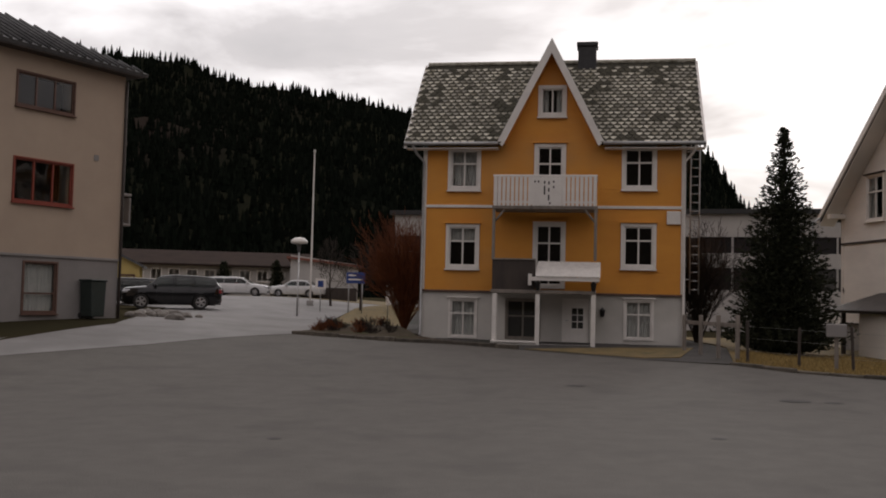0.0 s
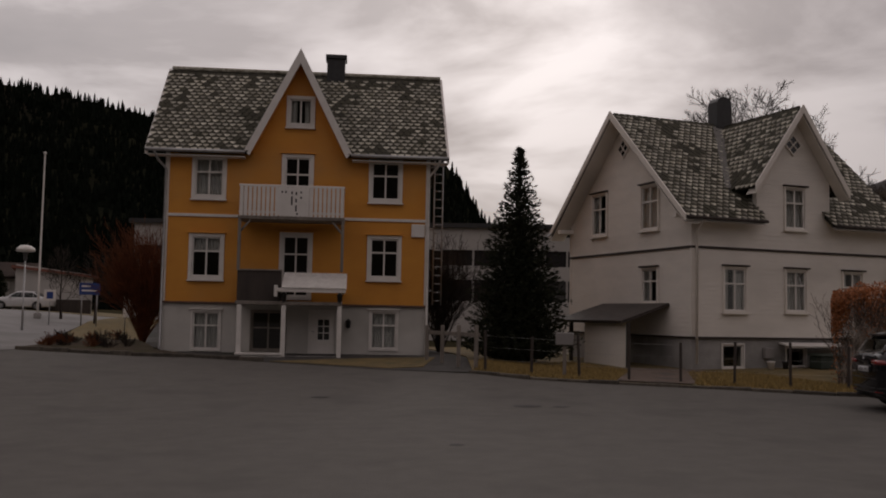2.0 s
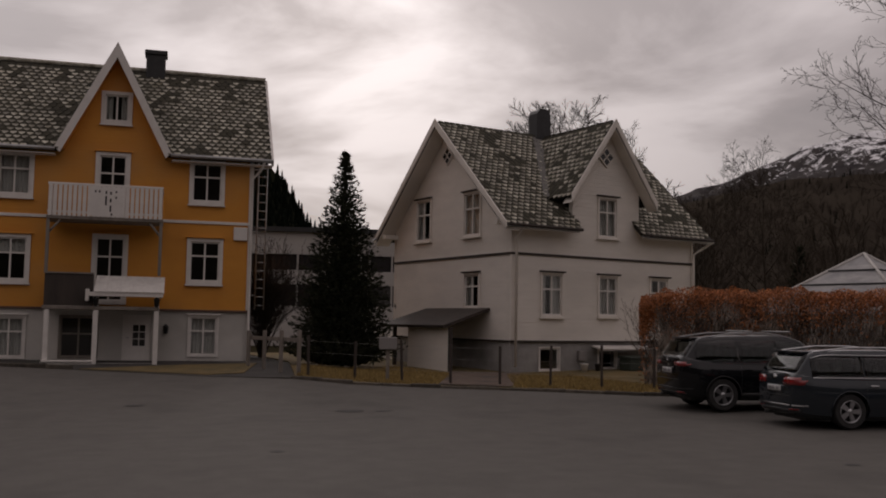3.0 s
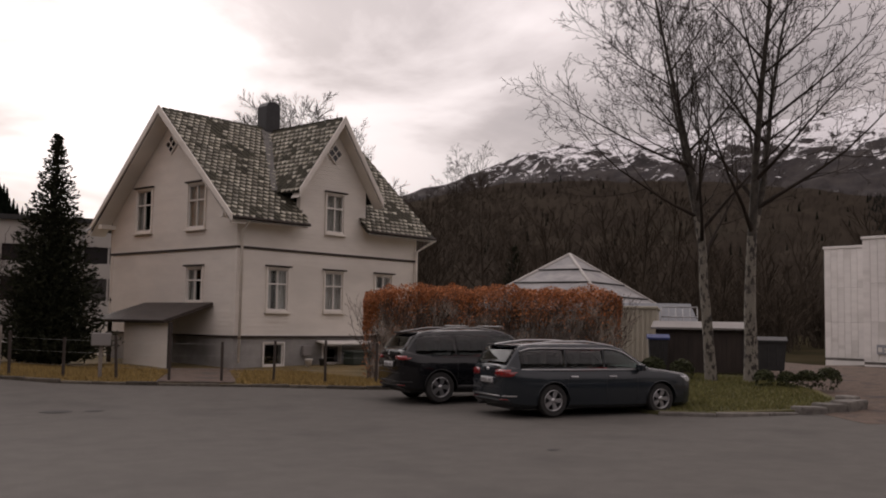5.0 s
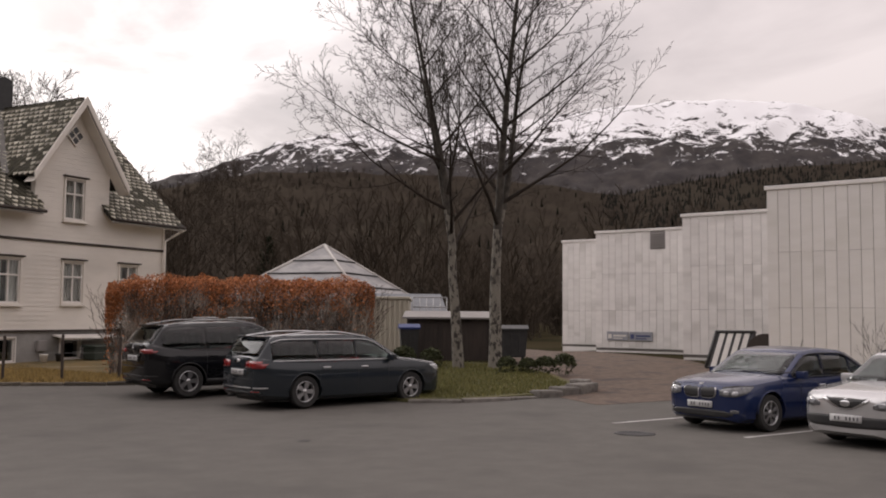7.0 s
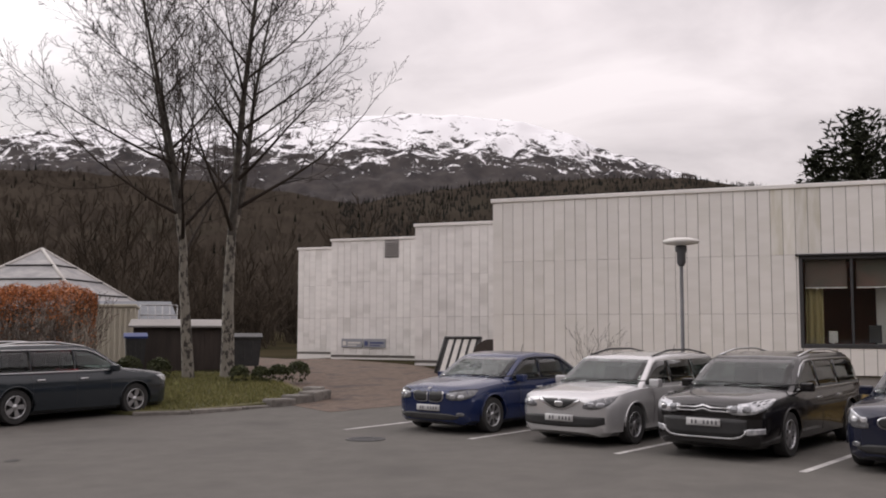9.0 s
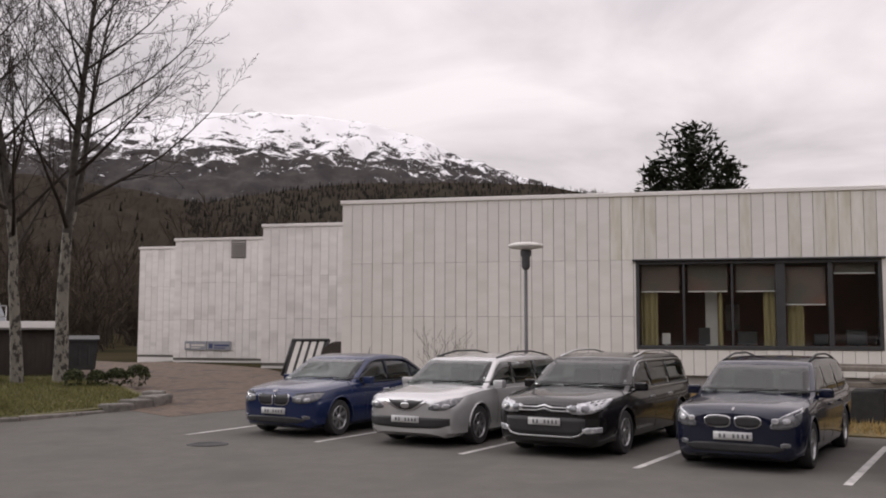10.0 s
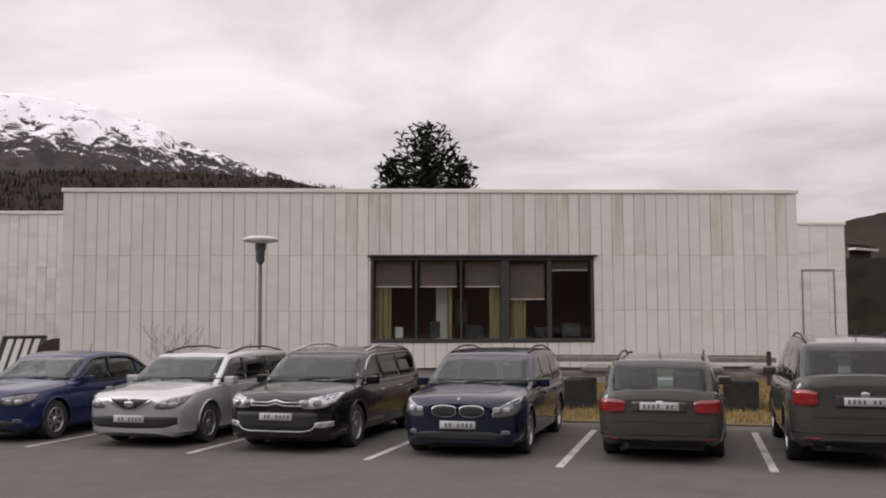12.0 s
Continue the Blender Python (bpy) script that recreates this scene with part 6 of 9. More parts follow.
    if tail:
        zl, zh, ya, zp = {"wide": (0.540, 0.672, 0.36, 0.445), "high": (0.575, 0.690, 0.42, 0.475), "old": (0.475, 0.605, 0.46, 0.50), "tall": (0.475, 0.60, 0.58, 0.48)}[tail]
        for sg in (1, -1):
            shape("tail_lamp", both([(ya, zl + 0.012, zh - 0.02), (ya + 0.12, zl, zh), (W * 0.43, zl, zh), (W * 0.452, zl + 0.004, zh - 0.004), (W * 0.466, zl + 0.012, zh - 0.012)], sg), TAILLAMP, -1, 0.016, "red tail lamp")
            shape("reflector", both([(0.56, 0.225, 0.24), (0.76, 0.225, 0.24)], sg), TAILLAMP, -1, 0.012)
        shape("tailgate_recess", [(-0.36, zp - 0.012, zp + 0.085), (0.36, zp - 0.012, zp + 0.085)], PLASTIC if tail == "tall" else col, -1, 0.010)
        shape("tailgate_seam", [(-W * 0.42, 0.395, 0.402), (W * 0.42, 0.395, 0.402)], PLASTIC, -1, 0.006)
        shape("bumper_strip", [(-W * 0.47, 0.275, 0.290), (-W * 0.44, 0.272, 0.287), (W * 0.44, 0.272, 0.287), (W * 0.47, 0.275, 0.290)], CHROME if tail == "wide" else PLASTIC, -1, 0.018, n=14)
        shape("lower_valance", [(-W * 0.43, 0.175, 0.23), (W * 0.43, 0.175, 0.23)], PLASTIC, -1, 0.010)
        shape("badge", [(-0.05, zh - 0.05, zh - 0.02), (0.0, zh - 0.057, zh - 0.012), (0.05, zh - 0.05, zh - 0.02)], CHROME, -1, 0.02)
        bm = bmesh.new()
        xw = inv(s.belt + 0.14, X(roof[-1][0]), X(roof[-2][0])) - 0.04
        tube(bm, [(xw - 0.016, 0.0, s.belt + 0.10), (xw - 0.008, 0.30, s.belt + 0.125), (xw, 0.42, s.belt + 0.135)], 0.010, 5)
        part("wiper", bm, PLASTIC, c)
        bm = bmesh.new()
        xs_ = X(roof[-2][0])
        bevelled(bm, xs_ - 0.09, xs_ + 0.14, -s.gside(xs_, r1) + 0.10, s.gside(xs_, r1) - 0.10, r1 - 0.035, r1 + 0.012, 0.016, None, 2)
        if tail in ("wide", "high"):
            smooth_mesh(part("spoiler", bm, col, c), 40)
        numberplate(-1, zp * h, out=0.022)
        bm = bmesh.new()
        tube(bm, [(-L / 2 + 0.3, 0.45, low + 0.05), (-L / 2 + 0.02, 0.45, low + 0.05)], 0.032, 8)
        part("exhaust", bm, PLASTIC, c)
    bm = bmesh.new()
    xa = X(roof[-2][0]) + 0.25
    tube(bm, [(xa, 0, s.roofz(xa)), (xa - 0.06, 0, s.roofz(xa) + 0.16)], [0.008, 0.004], 5)
    part("aerial", bm, PLASTIC, c)
    return c


def parked(x, y, heading):
    return Matrix.Translation((x, y, gz(x, y) + 0.02)) @ Matrix.Rotation(radians(heading), 4, "Z")


SEDAN_ROOF = [(0.27, 0.66), (0.43, 0.965), (0.55, 1.0), (0.70, 0.965), (0.865, 0.69)]
SEDAN_DECK = [(0, 0.50), (0.012, 0.54), (0.045, 0.580), (0.15, 0.625), (0.27, 0.665), (0.5, 0.655), (0.8, 0.68), (0.97, 0.70), (0.992, 0.66), (1, 0.54)]
WAGON_ROOF = [(0.26, 0.645), (0.41, 0.965), (0.55, 1.0), (0.75, 0.997), (0.925, 0.968), (0.988, 0.66)]
WAGON_DECK = [(0, 0.50), (0.012, 0.535), (0.045, 0.575), (0.15, 0.615), (0.26, 0.65), (0.5, 0.64), (0.8, 0.65), (0.93, 0.675), (0.975, 0.70), (0.994, 0.68), (1, 0.58)]
SUV_ROOF = [(0.24, 0.64), (0.385, 0.96), (0.52, 1.0), (0.75, 0.985), (0.91, 0.95), (0.985, 0.65)]
SUV_DECK = [(0, 0.51), (0.012, 0.55), (0.045, 0.59), (0.14, 0.62), (0.24, 0.645), (0.5, 0.63), (0.8, 0.645), (0.93, 0.68), (0.975, 0.71), (0.994, 0.70), (1, 0.62)]
NAVY = paint("navy_metallic_paint", (0.011, 0.021, 0.075))
DARKBLUE = paint("dark_blue_metallic_paint", (0.005, 0.008, 0.026))
SILVER = paint("silver_metallic_paint", (0.60, 0.60, 0.605), 0.6)
BLACKBROWN = paint("black_brown_metallic_paint", (0.008, 0.007, 0.0075))
BLACKP = paint("black_paint", (0.004, 0.0045, 0.006), 0.0)
BLUEGREY = paint("blue_grey_metallic_paint", (0.020, 0.026, 0.032))
GREENGREY = paint("dark_grey_green_paint", (0.062, 0.060, 0.053))
PEWTER = paint("pewter_metallic_paint", (0.060, 0.057, 0.052))
WHITEP = paint("white_car_paint", (0.62, 0.62, 0.62), 0.0)
SIDE5 = ((0.30, 0.50), (0.505, 0.70), (0.705, 0.925))
SIDE4 = ((0.32, 0.525), (0.53, 0.715), (0.72, 0.82))

car("saloon_car", parked(18.87, 5.10, 159), "navy blue saloon car with a twin kidney grille, parked nose out", 4.52, 1.82, 1.42, 2.76, 0.78, SEDAN_ROOF, SEDAN_DECK, NAVY, 0.32, 7, "kidney", side=SIDE4, trim=PLASTIC, low=0.17)
car("estate_car", parked(17.95, 2.46, 159), "silver estate car with black roof rails, parked nose out", 4.70, 1.78, 1.45, 2.675, 0.95, WAGON_ROOF, WAGON_DECK, SILVER, 0.32, 7, "wing", rails=PLASTIC, side=SIDE5, low=0.17)
car("estate_car", parked(17.12, 0.12, 159), "black-brown estate car with large clear headlamps, parked nose out", 4.83, 1.86, 1.50, 2.815, 1.03, WAGON_ROOF, WAGON_DECK, BLACKBROWN, 0.335, 6, "chevron", rails=CHROME, side=SIDE5, trim=CHROME, low=0.18)
car("estate_car", parked(16.23, -2.50, 159), "dark blue estate car with a rounded twin grille, parked nose out", 4.84, 1.85, 1.48, 2.886, 0.83, WAGON_ROOF, WAGON_DECK, DARKBLUE, 0.33, 6, "bean", rails=PLASTIC, side=SIDE5, low=0.16)
car("estate_car", parked(15.2, -5.11, -21), "older dark grey-green estate car, parked tail out", 4.60, 1.74, 1.44, 2.61, 0.92, WAGON_ROOF, WAGON_DECK, GREENGREY, 0.31, 5, tail="old", rails=PLASTIC, side=SIDE5)
car("off_road_car", parked(14.29, -7.55, -21), "pewter grey off-road car with a white roof rail, parked tail out", 4.67, 1.87, 1.72, 2.82, 0.85, SUV_ROOF, SUV_DECK, PEWTER, 0.36, 5, tail="tall", rails=PLASTIC, side=SIDE5, low=0.24, belt=0.625, tumble=0.26)
car("estate_car", parked(16.60, 14.10, -17), "blue-grey estate car with bright window trim, parked beside the grass island", 4.77, 1.82, 1.50, 2.71, 0.97, WAGON_ROOF, WAGON_DECK, BLUEGREY, 0.33, 5, "plain", tail="wide", rails=CHROME, side=SIDE5, trim=CHROME, low=0.17)
suv = car("off_road_car", parked(16.35, 17.3, -17), "black off-road car with silver roof bars, parked by the hedge", 4.54, 1.84, 1.67, 2.70, 0.90, SUV_ROOF, SUV_DECK, BLACKP, 0.35, 5, "plain", tail="high", rails=METAL, side=SIDE5, low=0.24, belt=0.62, clad_low=True, tumble=0.27)
car("off_road_car", parked(-13.6, 48.8, 199), "black off-road car parked by the road", 4.80, 1.93, 1.72, 2.85, 0.90, SUV_ROOF, SUV_DECK, BLACKP, 0.37, 5, "plain", tail="tall", side=SIDE5, low=0.24)


# ---- trees and shrubs ----
BARK = mat("pale_spotted_bark", (0.20, 0.185, 0.155), (0.035, 0.03, 0.026), 7.0, 0.9, lo=0.50, hi=0.57, bump=0.6, bscale=20, third=(0.05, 0.045, 0.04), stretch=(1, 1, 0.6))
BARKDARK = mat("darker_upper_bark", (0.085, 0.075, 0.062), (0.03, 0.026, 0.022), 5.0, 0.9, bump=0.6, bscale=20)
TWIG = mat("dark_twigs", (0.026, 0.021, 0.018), (0.045, 0.036, 0.029), 2.0, 0.95, spec=0.15)
# twig brown lifted the same way, for haze on the far slope
FARTWIG = mat("far_brown_twigs", (0.043, 0.035, 0.027), (0.066, 0.053, 0.040), 0.6, 0.95, spec=0.1)
NEEDLE = mat("dark_conifer_needles", (0.016, 0.020, 0.012), (0.030, 0.033, 0.017), 1.2, 0.85, rand=0.3, island=True, spec=0.15)
REDTWIG = mat("red_brown_twigs", (0.17, 0.060, 0.026), (0.09, 0.036, 0.018), 2.0, 0.95, spec=0.1)
BEECH = mat("dry_beech_leaves", (0.52, 0.20, 0.07), (0.34, 0.13, 0.05), 1.1, 0.75, rand=0.5, island=True, third=(0.22, 0.11, 0.055))
# dark tone among the pale twigs stands in for the hedge's shaded inside
HEDGETWIG = mat("hedge_twigs_and_shade", (0.09, 0.068, 0.055), (0.42, 0.37, 0.32), 1.1, 0.9, lo=0.47, hi=0.60)


class Mesh:
    """Vertices and faces gathered in plain lists."""

    def __init__(s):
        s.v, s.f = [], []

    def tube(s, pts, rad, n):
        base = len(s.v)
        side = None
        for i, p in enumerate(pts):
            d = pts[min(i + 1, len(pts) - 1)] - pts[max(i - 1, 0)]
            d.normalize()
            if side is None:
                side = d.orthogonal().normalized()
            side = side - d * side.dot(d)
            side.normalize()
            up = d.cross(side)
            for k in range(n):
                a = 2 * math.pi * k / n
                q = p + (side * math.cos(a) + up * math.sin(a)) * rad[i]
                s.v.append((q.x, q.y, q.z))
        for i in range(len(pts) - 1):
            for k in range(n):
                a, b = base + i * n + k, base + i * n + (k + 1) % n
                s.f.append((a, b, b + n, a + n))

    def split(s, z):
        """Two meshes: the faces below and above a height."""
        a, b = Mesh(), Mesh()
        for f in s.f:
            (a if sum(s.v[i][2] for i in f) / len(f) < z else b).f.append(f)
        for m in (a, b):
            used = sorted({i for f in m.f for i in f})
            to = {i: k for k, i in enumerate(used)}
            m.v = [s.v[i] for i in used]
            m.f = [tuple(to[i] for i in f) for f in m.f]
        return a, b

    def quad(s, c, a, b):
        """A diamond round c with half axes a and b."""
        k = len(s.v)
        for p in (c - a, c - b * 0.8 + a * 0.2, c + a, c + b * 0.8 + a * 0.2):
            s.v.append((p.x, p.y, p.z))
        s.f.append((k, k + 1, k + 2, k + 3))

    def made(s, name, material, parent=None, label="", smooth=False):
        me = bpy.data.meshes.new(name)
        me.from_pydata(s.v, [], s.f)
        if smooth:
            me.polygons.foreach_set("use_smooth", [True] * len(me.polygons))
        ob = linked(name, me, material, parent)
        if label:
            ob["label"] = label
        return ob


def rvec(r):
    return Vector((r.uniform(-1, 1), r.uniform(-1, 1), r.uniform(-1, 1)))


def grow(r, out, p, d, length, rad, level, counts, ratio, up, angle, wob, limit=None, sides=(9, 6, 4, 3, 3), tip=0.004):
    """One branch and all that it bears; out[level] takes the tubes."""
    n = (14, 6, 5, 4, 3)[level]
    pts, rads, dirs = [p.copy()], [rad], [d.copy()]
    for i in range(n):
        d = (d + rvec(r) * wob * (0.8 + 0.5 * level) + Vector((0, 0, up * (0.25 if level == 0 else 1)))).normalized()
        p = p + d * (length / n)
        pts.append(p.copy())
        dirs.append(d.copy())
        rads.append(max(tip, rad * (1 - 0.93 * ((i + 1) / n) ** 0.7)))
    out[min(level, len(out) - 1)].tube(pts, rads, sides[level])
    if level + 1 >= len(counts) + 1:
        return pts
    m = counts[level]
    start = 0.25 if level == 0 else 0.22
    turn = angle if level == 0 else angle * 0.72
    for k in range(m):
        s = start + (1 - start) * (k + r.uniform(0.1, 0.9)) / m
        i = min(int(s * n), n - 1)
        f = s * n - i
        q = pts[i].lerp(pts[i + 1], f)
        ax = dirs[i].orthogonal().normalized()
        ax.rotate(Matrix.Rotation(2.4 * k + r.uniform(-0.5, 0.5), 3, dirs[i]))
        nd = (dirs[i] * math.cos(turn) + ax * math.sin(turn) * r.uniform(0.75, 1.2)).normalized()
        ln = length * ratio * (1.15 - 0.62 * s) * r.uniform(0.8, 1.2)
        rr = (rads[i] + (rads[i + 1] - rads[i]) * f) * (0.56 if level == 0 else 0.58)
        grow(r, out, q, nd, ln, max(rr, tip), level + 1, counts, ratio, up, angle, wob, limit, sides, tip)
    return pts


def bare_tree(x, y, height, rad, seed, lean=(0, 0), stems=((0, 0, 1.0),), counts=(15, 8, 6, 4), ratio=0.50, up=0.10, angle=0.75, label="", bark=BARK, twig=TWIG, tip=0.0045, name="bare_tree", wob=0.07):
    r = random.Random(seed)
    z = gz(x, y) + 0.05
    t = thing(name, Matrix.Translation((x, y, z)), label, "tree")
    trunk, mid, fine = Mesh(), Mesh(), Mesh()
    stem = None
    for sx, sy, k in stems:
        start = stem[4] if stem else Vector((0, 0, -0.1))
        line = grow(r, (trunk, mid, mid, fine, fine), start, Vector((lean[0] + sx, lean[1] + sy, 1)).normalized(), height * k, rad * k, 0, counts, ratio, up, angle, wob, tip=tip)
        stem = stem or line
    if bark is BARK:
        low_, high_ = trunk.split(4.6)
        low_.made("trunk", bark, t, "pale black-spotted trunk", True)
        high_.made("upper_stem", BARKDARK, t, "dark upper stem", True)
    else:
        trunk.made("trunk", bark, t, "", True)
    tagged(mid.made("limb_work", twig, t, "", True), kind="stuff")
    tagged(fine.made("twig_work", twig, t), kind="stuff")
    return t


bare_tree(24.1, 15.75, 13.2, 0.19, 11, (-0.03, 0.05), ((0, 0, 1.0), (-0.07, 0.12, 0.58)), counts=(21, 10, 6, 3), ratio=0.43, up=0.045, angle=0.92, tip=0.0056, wob=0.08, label="tall bare deciduous tree with pale spotted bark, two stems")
bare_tree(24.75, 14.9, 15.0, 0.22, 23, (0.02, -0.03), ((0, 0, 1.0), (0.12, -0.18, 0.58)), counts=(23, 10, 6, 3), ratio=0.385, up=0.045, angle=0.92, tip=0.0056, wob=0.08, label="tall bare deciduous tree with pale spotted straight trunk")
bare_tree(55.8, 58.2, 12.6, 0.24, 5, counts=(15, 8, 6, 4), ratio=0.58, up=0.03, angle=0.95, label="bare round-crowned tree beyond the garden", bark=FARTWIG, twig=FARTWIG, tip=0.010)
bare_tree(52.3, 60.2, 10.8, 0.20, 8, counts=(13, 7, 5, 4), ratio=0.58, up=0.03, angle=0.95, label="smaller bare tree beyond the garden", bark=FARTWIG, twig=FARTWIG, tip=0.010)
bare_tree(26.2, 43.0, 10.6, 0.18, 15, counts=(18, 10, 7, 5), ratio=0.56, up=0.04, angle=0.9, label="bare garden tree behind the white house", bark=TWIG, twig=FARTWIG, tip=0.010)
bare_tree(-4.9, 58.5, 3.2, 0.10, 17, counts=(10, 6, 4), ratio=0.6, angle=0.9, label="small bare pruned tree on the lawn", bark=TWIG, tip=0.012)
bare_tree(-7.0, 61.0, 3.4, 0.10, 18, counts=(10, 6, 4), ratio=0.6, angle=0.9, label="small bare pruned tree on the lawn", bark=TWIG, tip=0.012)


def conifer(x, y, h, spread, seed, label, z0=0.6, rows=34, gap=0.0, shape=0.85, droop=0.35, size=1.0, dense=1.0, name="conifer"):
    """A trunk with whorls of limbs, each limb set with many small sprays of needles."""
    r = random.Random(seed)
    t = thing(name, Matrix.Translation((x, y, gz(x, y) + 0.03)), label, "tree")
    tr, cr = Mesh(), Mesh()
    tr.tube([Vector((0, 0, -0.1)), Vector((0.02, 0, h * 0.5)), Vector((0, 0.02, h * 0.98))], [h * 0.018, h * 0.011, 0.01], 8)
    for i in range(rows):
        k = (i + 0.5) / rows
        z = z0 + (h - z0) * k
        reach = spread * ((1 - k) ** shape) * r.uniform(0.82, 1.08) + 0.07
        limbs = int((5 + 9 * (1 - k)) * dense)
        for j in range(limbs):
            a = 2 * math.pi * (j + r.random()) / limbs + i
            if r.random() < gap * k:
                continue
            ln = reach * r.uniform(0.72, 1.12)
            d = Vector((math.cos(a), math.sin(a), 0))
            n = max(3, int(ln / (0.17 * size)))
            for m in range(n):
                s = (m + r.random()) / n
                lift = 0.28 * s * ln * (0.6 + k) - droop * ln * s * (1 - s)
                c = d * (ln * s) + Vector((0, 0, z + lift - 0.1)) + rvec(r) * 0.07 * size
                for q in range(2):
                    ax = (d * r.uniform(0.4, 1.0) + rvec(r) * 0.65 + Vector((0, 0, 0.25))).normalized()
                    bx = ax.cross(rvec(r)).normalized()
                    cr.quad(c, ax * r.uniform(0.11, 0.20) * size, bx * r.uniform(0.03, 0.065) * size)
    tr.made("trunk", DARKWOOD, t)
    cr.made("crown", NEEDLE, t, "dense dark needle sprays")
    return t


conifer(11.0, 31.3, 7.45, 2.0, 3, "dense dark green spruce between the houses", 0.25, 80, 0.2, 0.92, size=0.68, dense=2.4, name="spruce")
conifer(49.9, -4.3, 11.6, 3.0, 4, "broad dark pine standing behind the hall", 4.0, 44, 0.1, 0.34, 0.1, size=1.5, dense=1.6, name="pine")
conifer(50.2, -6.1, 10.0, 2.0, 6, "dark pine standing behind the hall", 4.0, 30, 0.1, 0.5, 0.1, size=1.7, name="pine")
conifer(50.1, -2.4, 10.0, 2.0, 7, "dark pine standing behind the hall", 4.0, 30, 0.1, 0.5, 0.1, size=1.7, name="pine")
conifer(52.0, 51.0, 7.5, 1.3, 9, "narrow dark cypress behind the hedge", 0.3, 36, 0.1, 0.6, size=1.5, name="cypress")
for x_, y_, h_ in ((-19.5, 86.0, 3.0), (-14.6, 85.0, 3.2)):
    conifer(x_, y_, h_, 0.7, int(h_ * 10), "small dark clipped conifer before the low building", 0.2, 22, 0.0, 0.5, size=1.4, name="cypress")


def leaf_box(mesh, r, n, a, b, half, z0, z1, size, inside=0.28):
    """Leaves strewn near the surface of a clipped block with rounded ends that runs from a to b; they thin out in ragged gaps low down."""
    a, b = Vector((*a, 0)), Vector((*b, 0))
    d = (b - a).normalized()
    side = Vector((-d.y, d.x, 0))
    L = (b - a).length
    for _ in range(n):
        s, w, k = r.uniform(0, L), r.uniform(-1, 1), r.random()
        face = r.random()
        deep = abs(r.gauss(0, inside))
        if face < 0.46:
            w = -(1 - deep)
        elif face < 0.68:
            k = 1 - deep * 0.4
        elif face < 0.76:
            s = deep * half
        elif face < 0.84:
            s = L - deep * half
        gap = noise.noise(Vector((s * 0.8, w * 0.8, k * 1.5 + 7))) + 0.5 * noise.noise(Vector((s * 2.6, w * 2, k * 4)))
        leafy = 1.7 * k + 0.55 * max(0.0, 1 - s / 1.4) - 0.78 + 0.95 * gap
        if r.random() > min(1.0, max(0.03, leafy)):
            continue
        bump = 0.22 * noise.noise(Vector((s * 1.3, w, k * 2.2))) + 0.10 * noise.noise(Vector((s * 4, w * 3, k * 6)))
        e = min(s, L - s) / half
        drop = 0.30 * max(0.0, 1 - e) ** 2 + 0.16 * abs(w) ** 3
        narrow = 1 - 0.35 * max(0.0, 1 - e) ** 2
        c = a + d * s + side * (w * half * narrow + bump) + Vector((0, 0, z0 + (z1 - z0 - drop * k) * k + bump * 0.9))
        ax = rvec(r).normalized()
        mesh.quad(c, ax * size * r.uniform(0.6, 1.4), ax.cross(rvec(r)).normalized() * size * 0.6)


hedge = thing("beech_hedge", Matrix.Translation((0, 0, 0)), "clipped beech hedge with dry orange leaves and bare grey gaps", "hedge")
r_ = random.Random(4)
hm = Mesh()
leaf_box(hm, r_, 62000, (17.3, 23.1), (22.5, 17.7), 0.75, gz(19, 20) + 0.15, 3.02, 0.036)
tagged(hm.made("leaf_mass", BEECH, hedge), "dry orange-brown leaves", kind="stuff")
hm = Mesh()
for _ in range(700):
    s_, w_ = r_.uniform(0.02, 0.98), r_.uniform(-0.66, 0.66)
    p = Vector((17.3 + 5.2 * s_ + 0.72 * w_, 23.1 - 5.4 * s_ + 0.69 * w_, 0.3))
    grow(r_, (hm,), p, Vector((r_.uniform(-0.25, 0.25), r_.uniform(-0.25, 0.25), 1)).normalized(), r_.uniform(2.0, 2.55), 0.015, 0, (8, 3), 0.22, 0.04, 0.6, 0.12, sides=(4, 3, 3, 3, 3), tip=0.005)
tagged(hm.made("twig_work", HEDGETWIG, hedge), "upright grey twigs", kind="stuff")


def twig_bush(x, y, h, spread, n, seed, material, label, name="shrub", rad=0.012):
    r = random.Random(seed)
    t = thing(name, Matrix.Translation((x, y, gz(x, y) + 0.08)), label, "shrub")
    st, m = Mesh(), Mesh()
    for _ in range(n):
        a = r.uniform(0, 6.283)
        d = Vector((math.cos(a) * spread / h * r.random(), math.sin(a) * spread / h * r.random(), 1)).normalized()
        grow(r, (st, m), Vector((r.uniform(-0.1, 0.1), r.uniform(-0.1, 0.1), -0.05)), d, h * r.uniform(0.6, 1.0), rad, 0, (5, 3), 0.45, 0.03, 0.6, 0.10, sides=(4, 3, 3, 3, 3), tip=rad * 0.4)
    tagged(st.made("stem_work", material, t), kind="stuff")
    tagged(m.made("twig_work", material, t), kind="stuff")
    return t


twig_bush(-1.6, 42.3, 4.4, 2.6, 260, 1, REDTWIG, "large bare red-brown shrub beside the yellow house", rad=0.018)
twig_bush(-2.9, 37.5, 0.6, 0.8, 26, 3, TWIG, "low bare shrub on the planting bank", rad=0.014)
twig_bush(-1.9, 35.8, 0.45, 0.6, 22, 4, TWIG, "low bare shrub on the planting bank", rad=0.012)
r_ = random.Random(21)
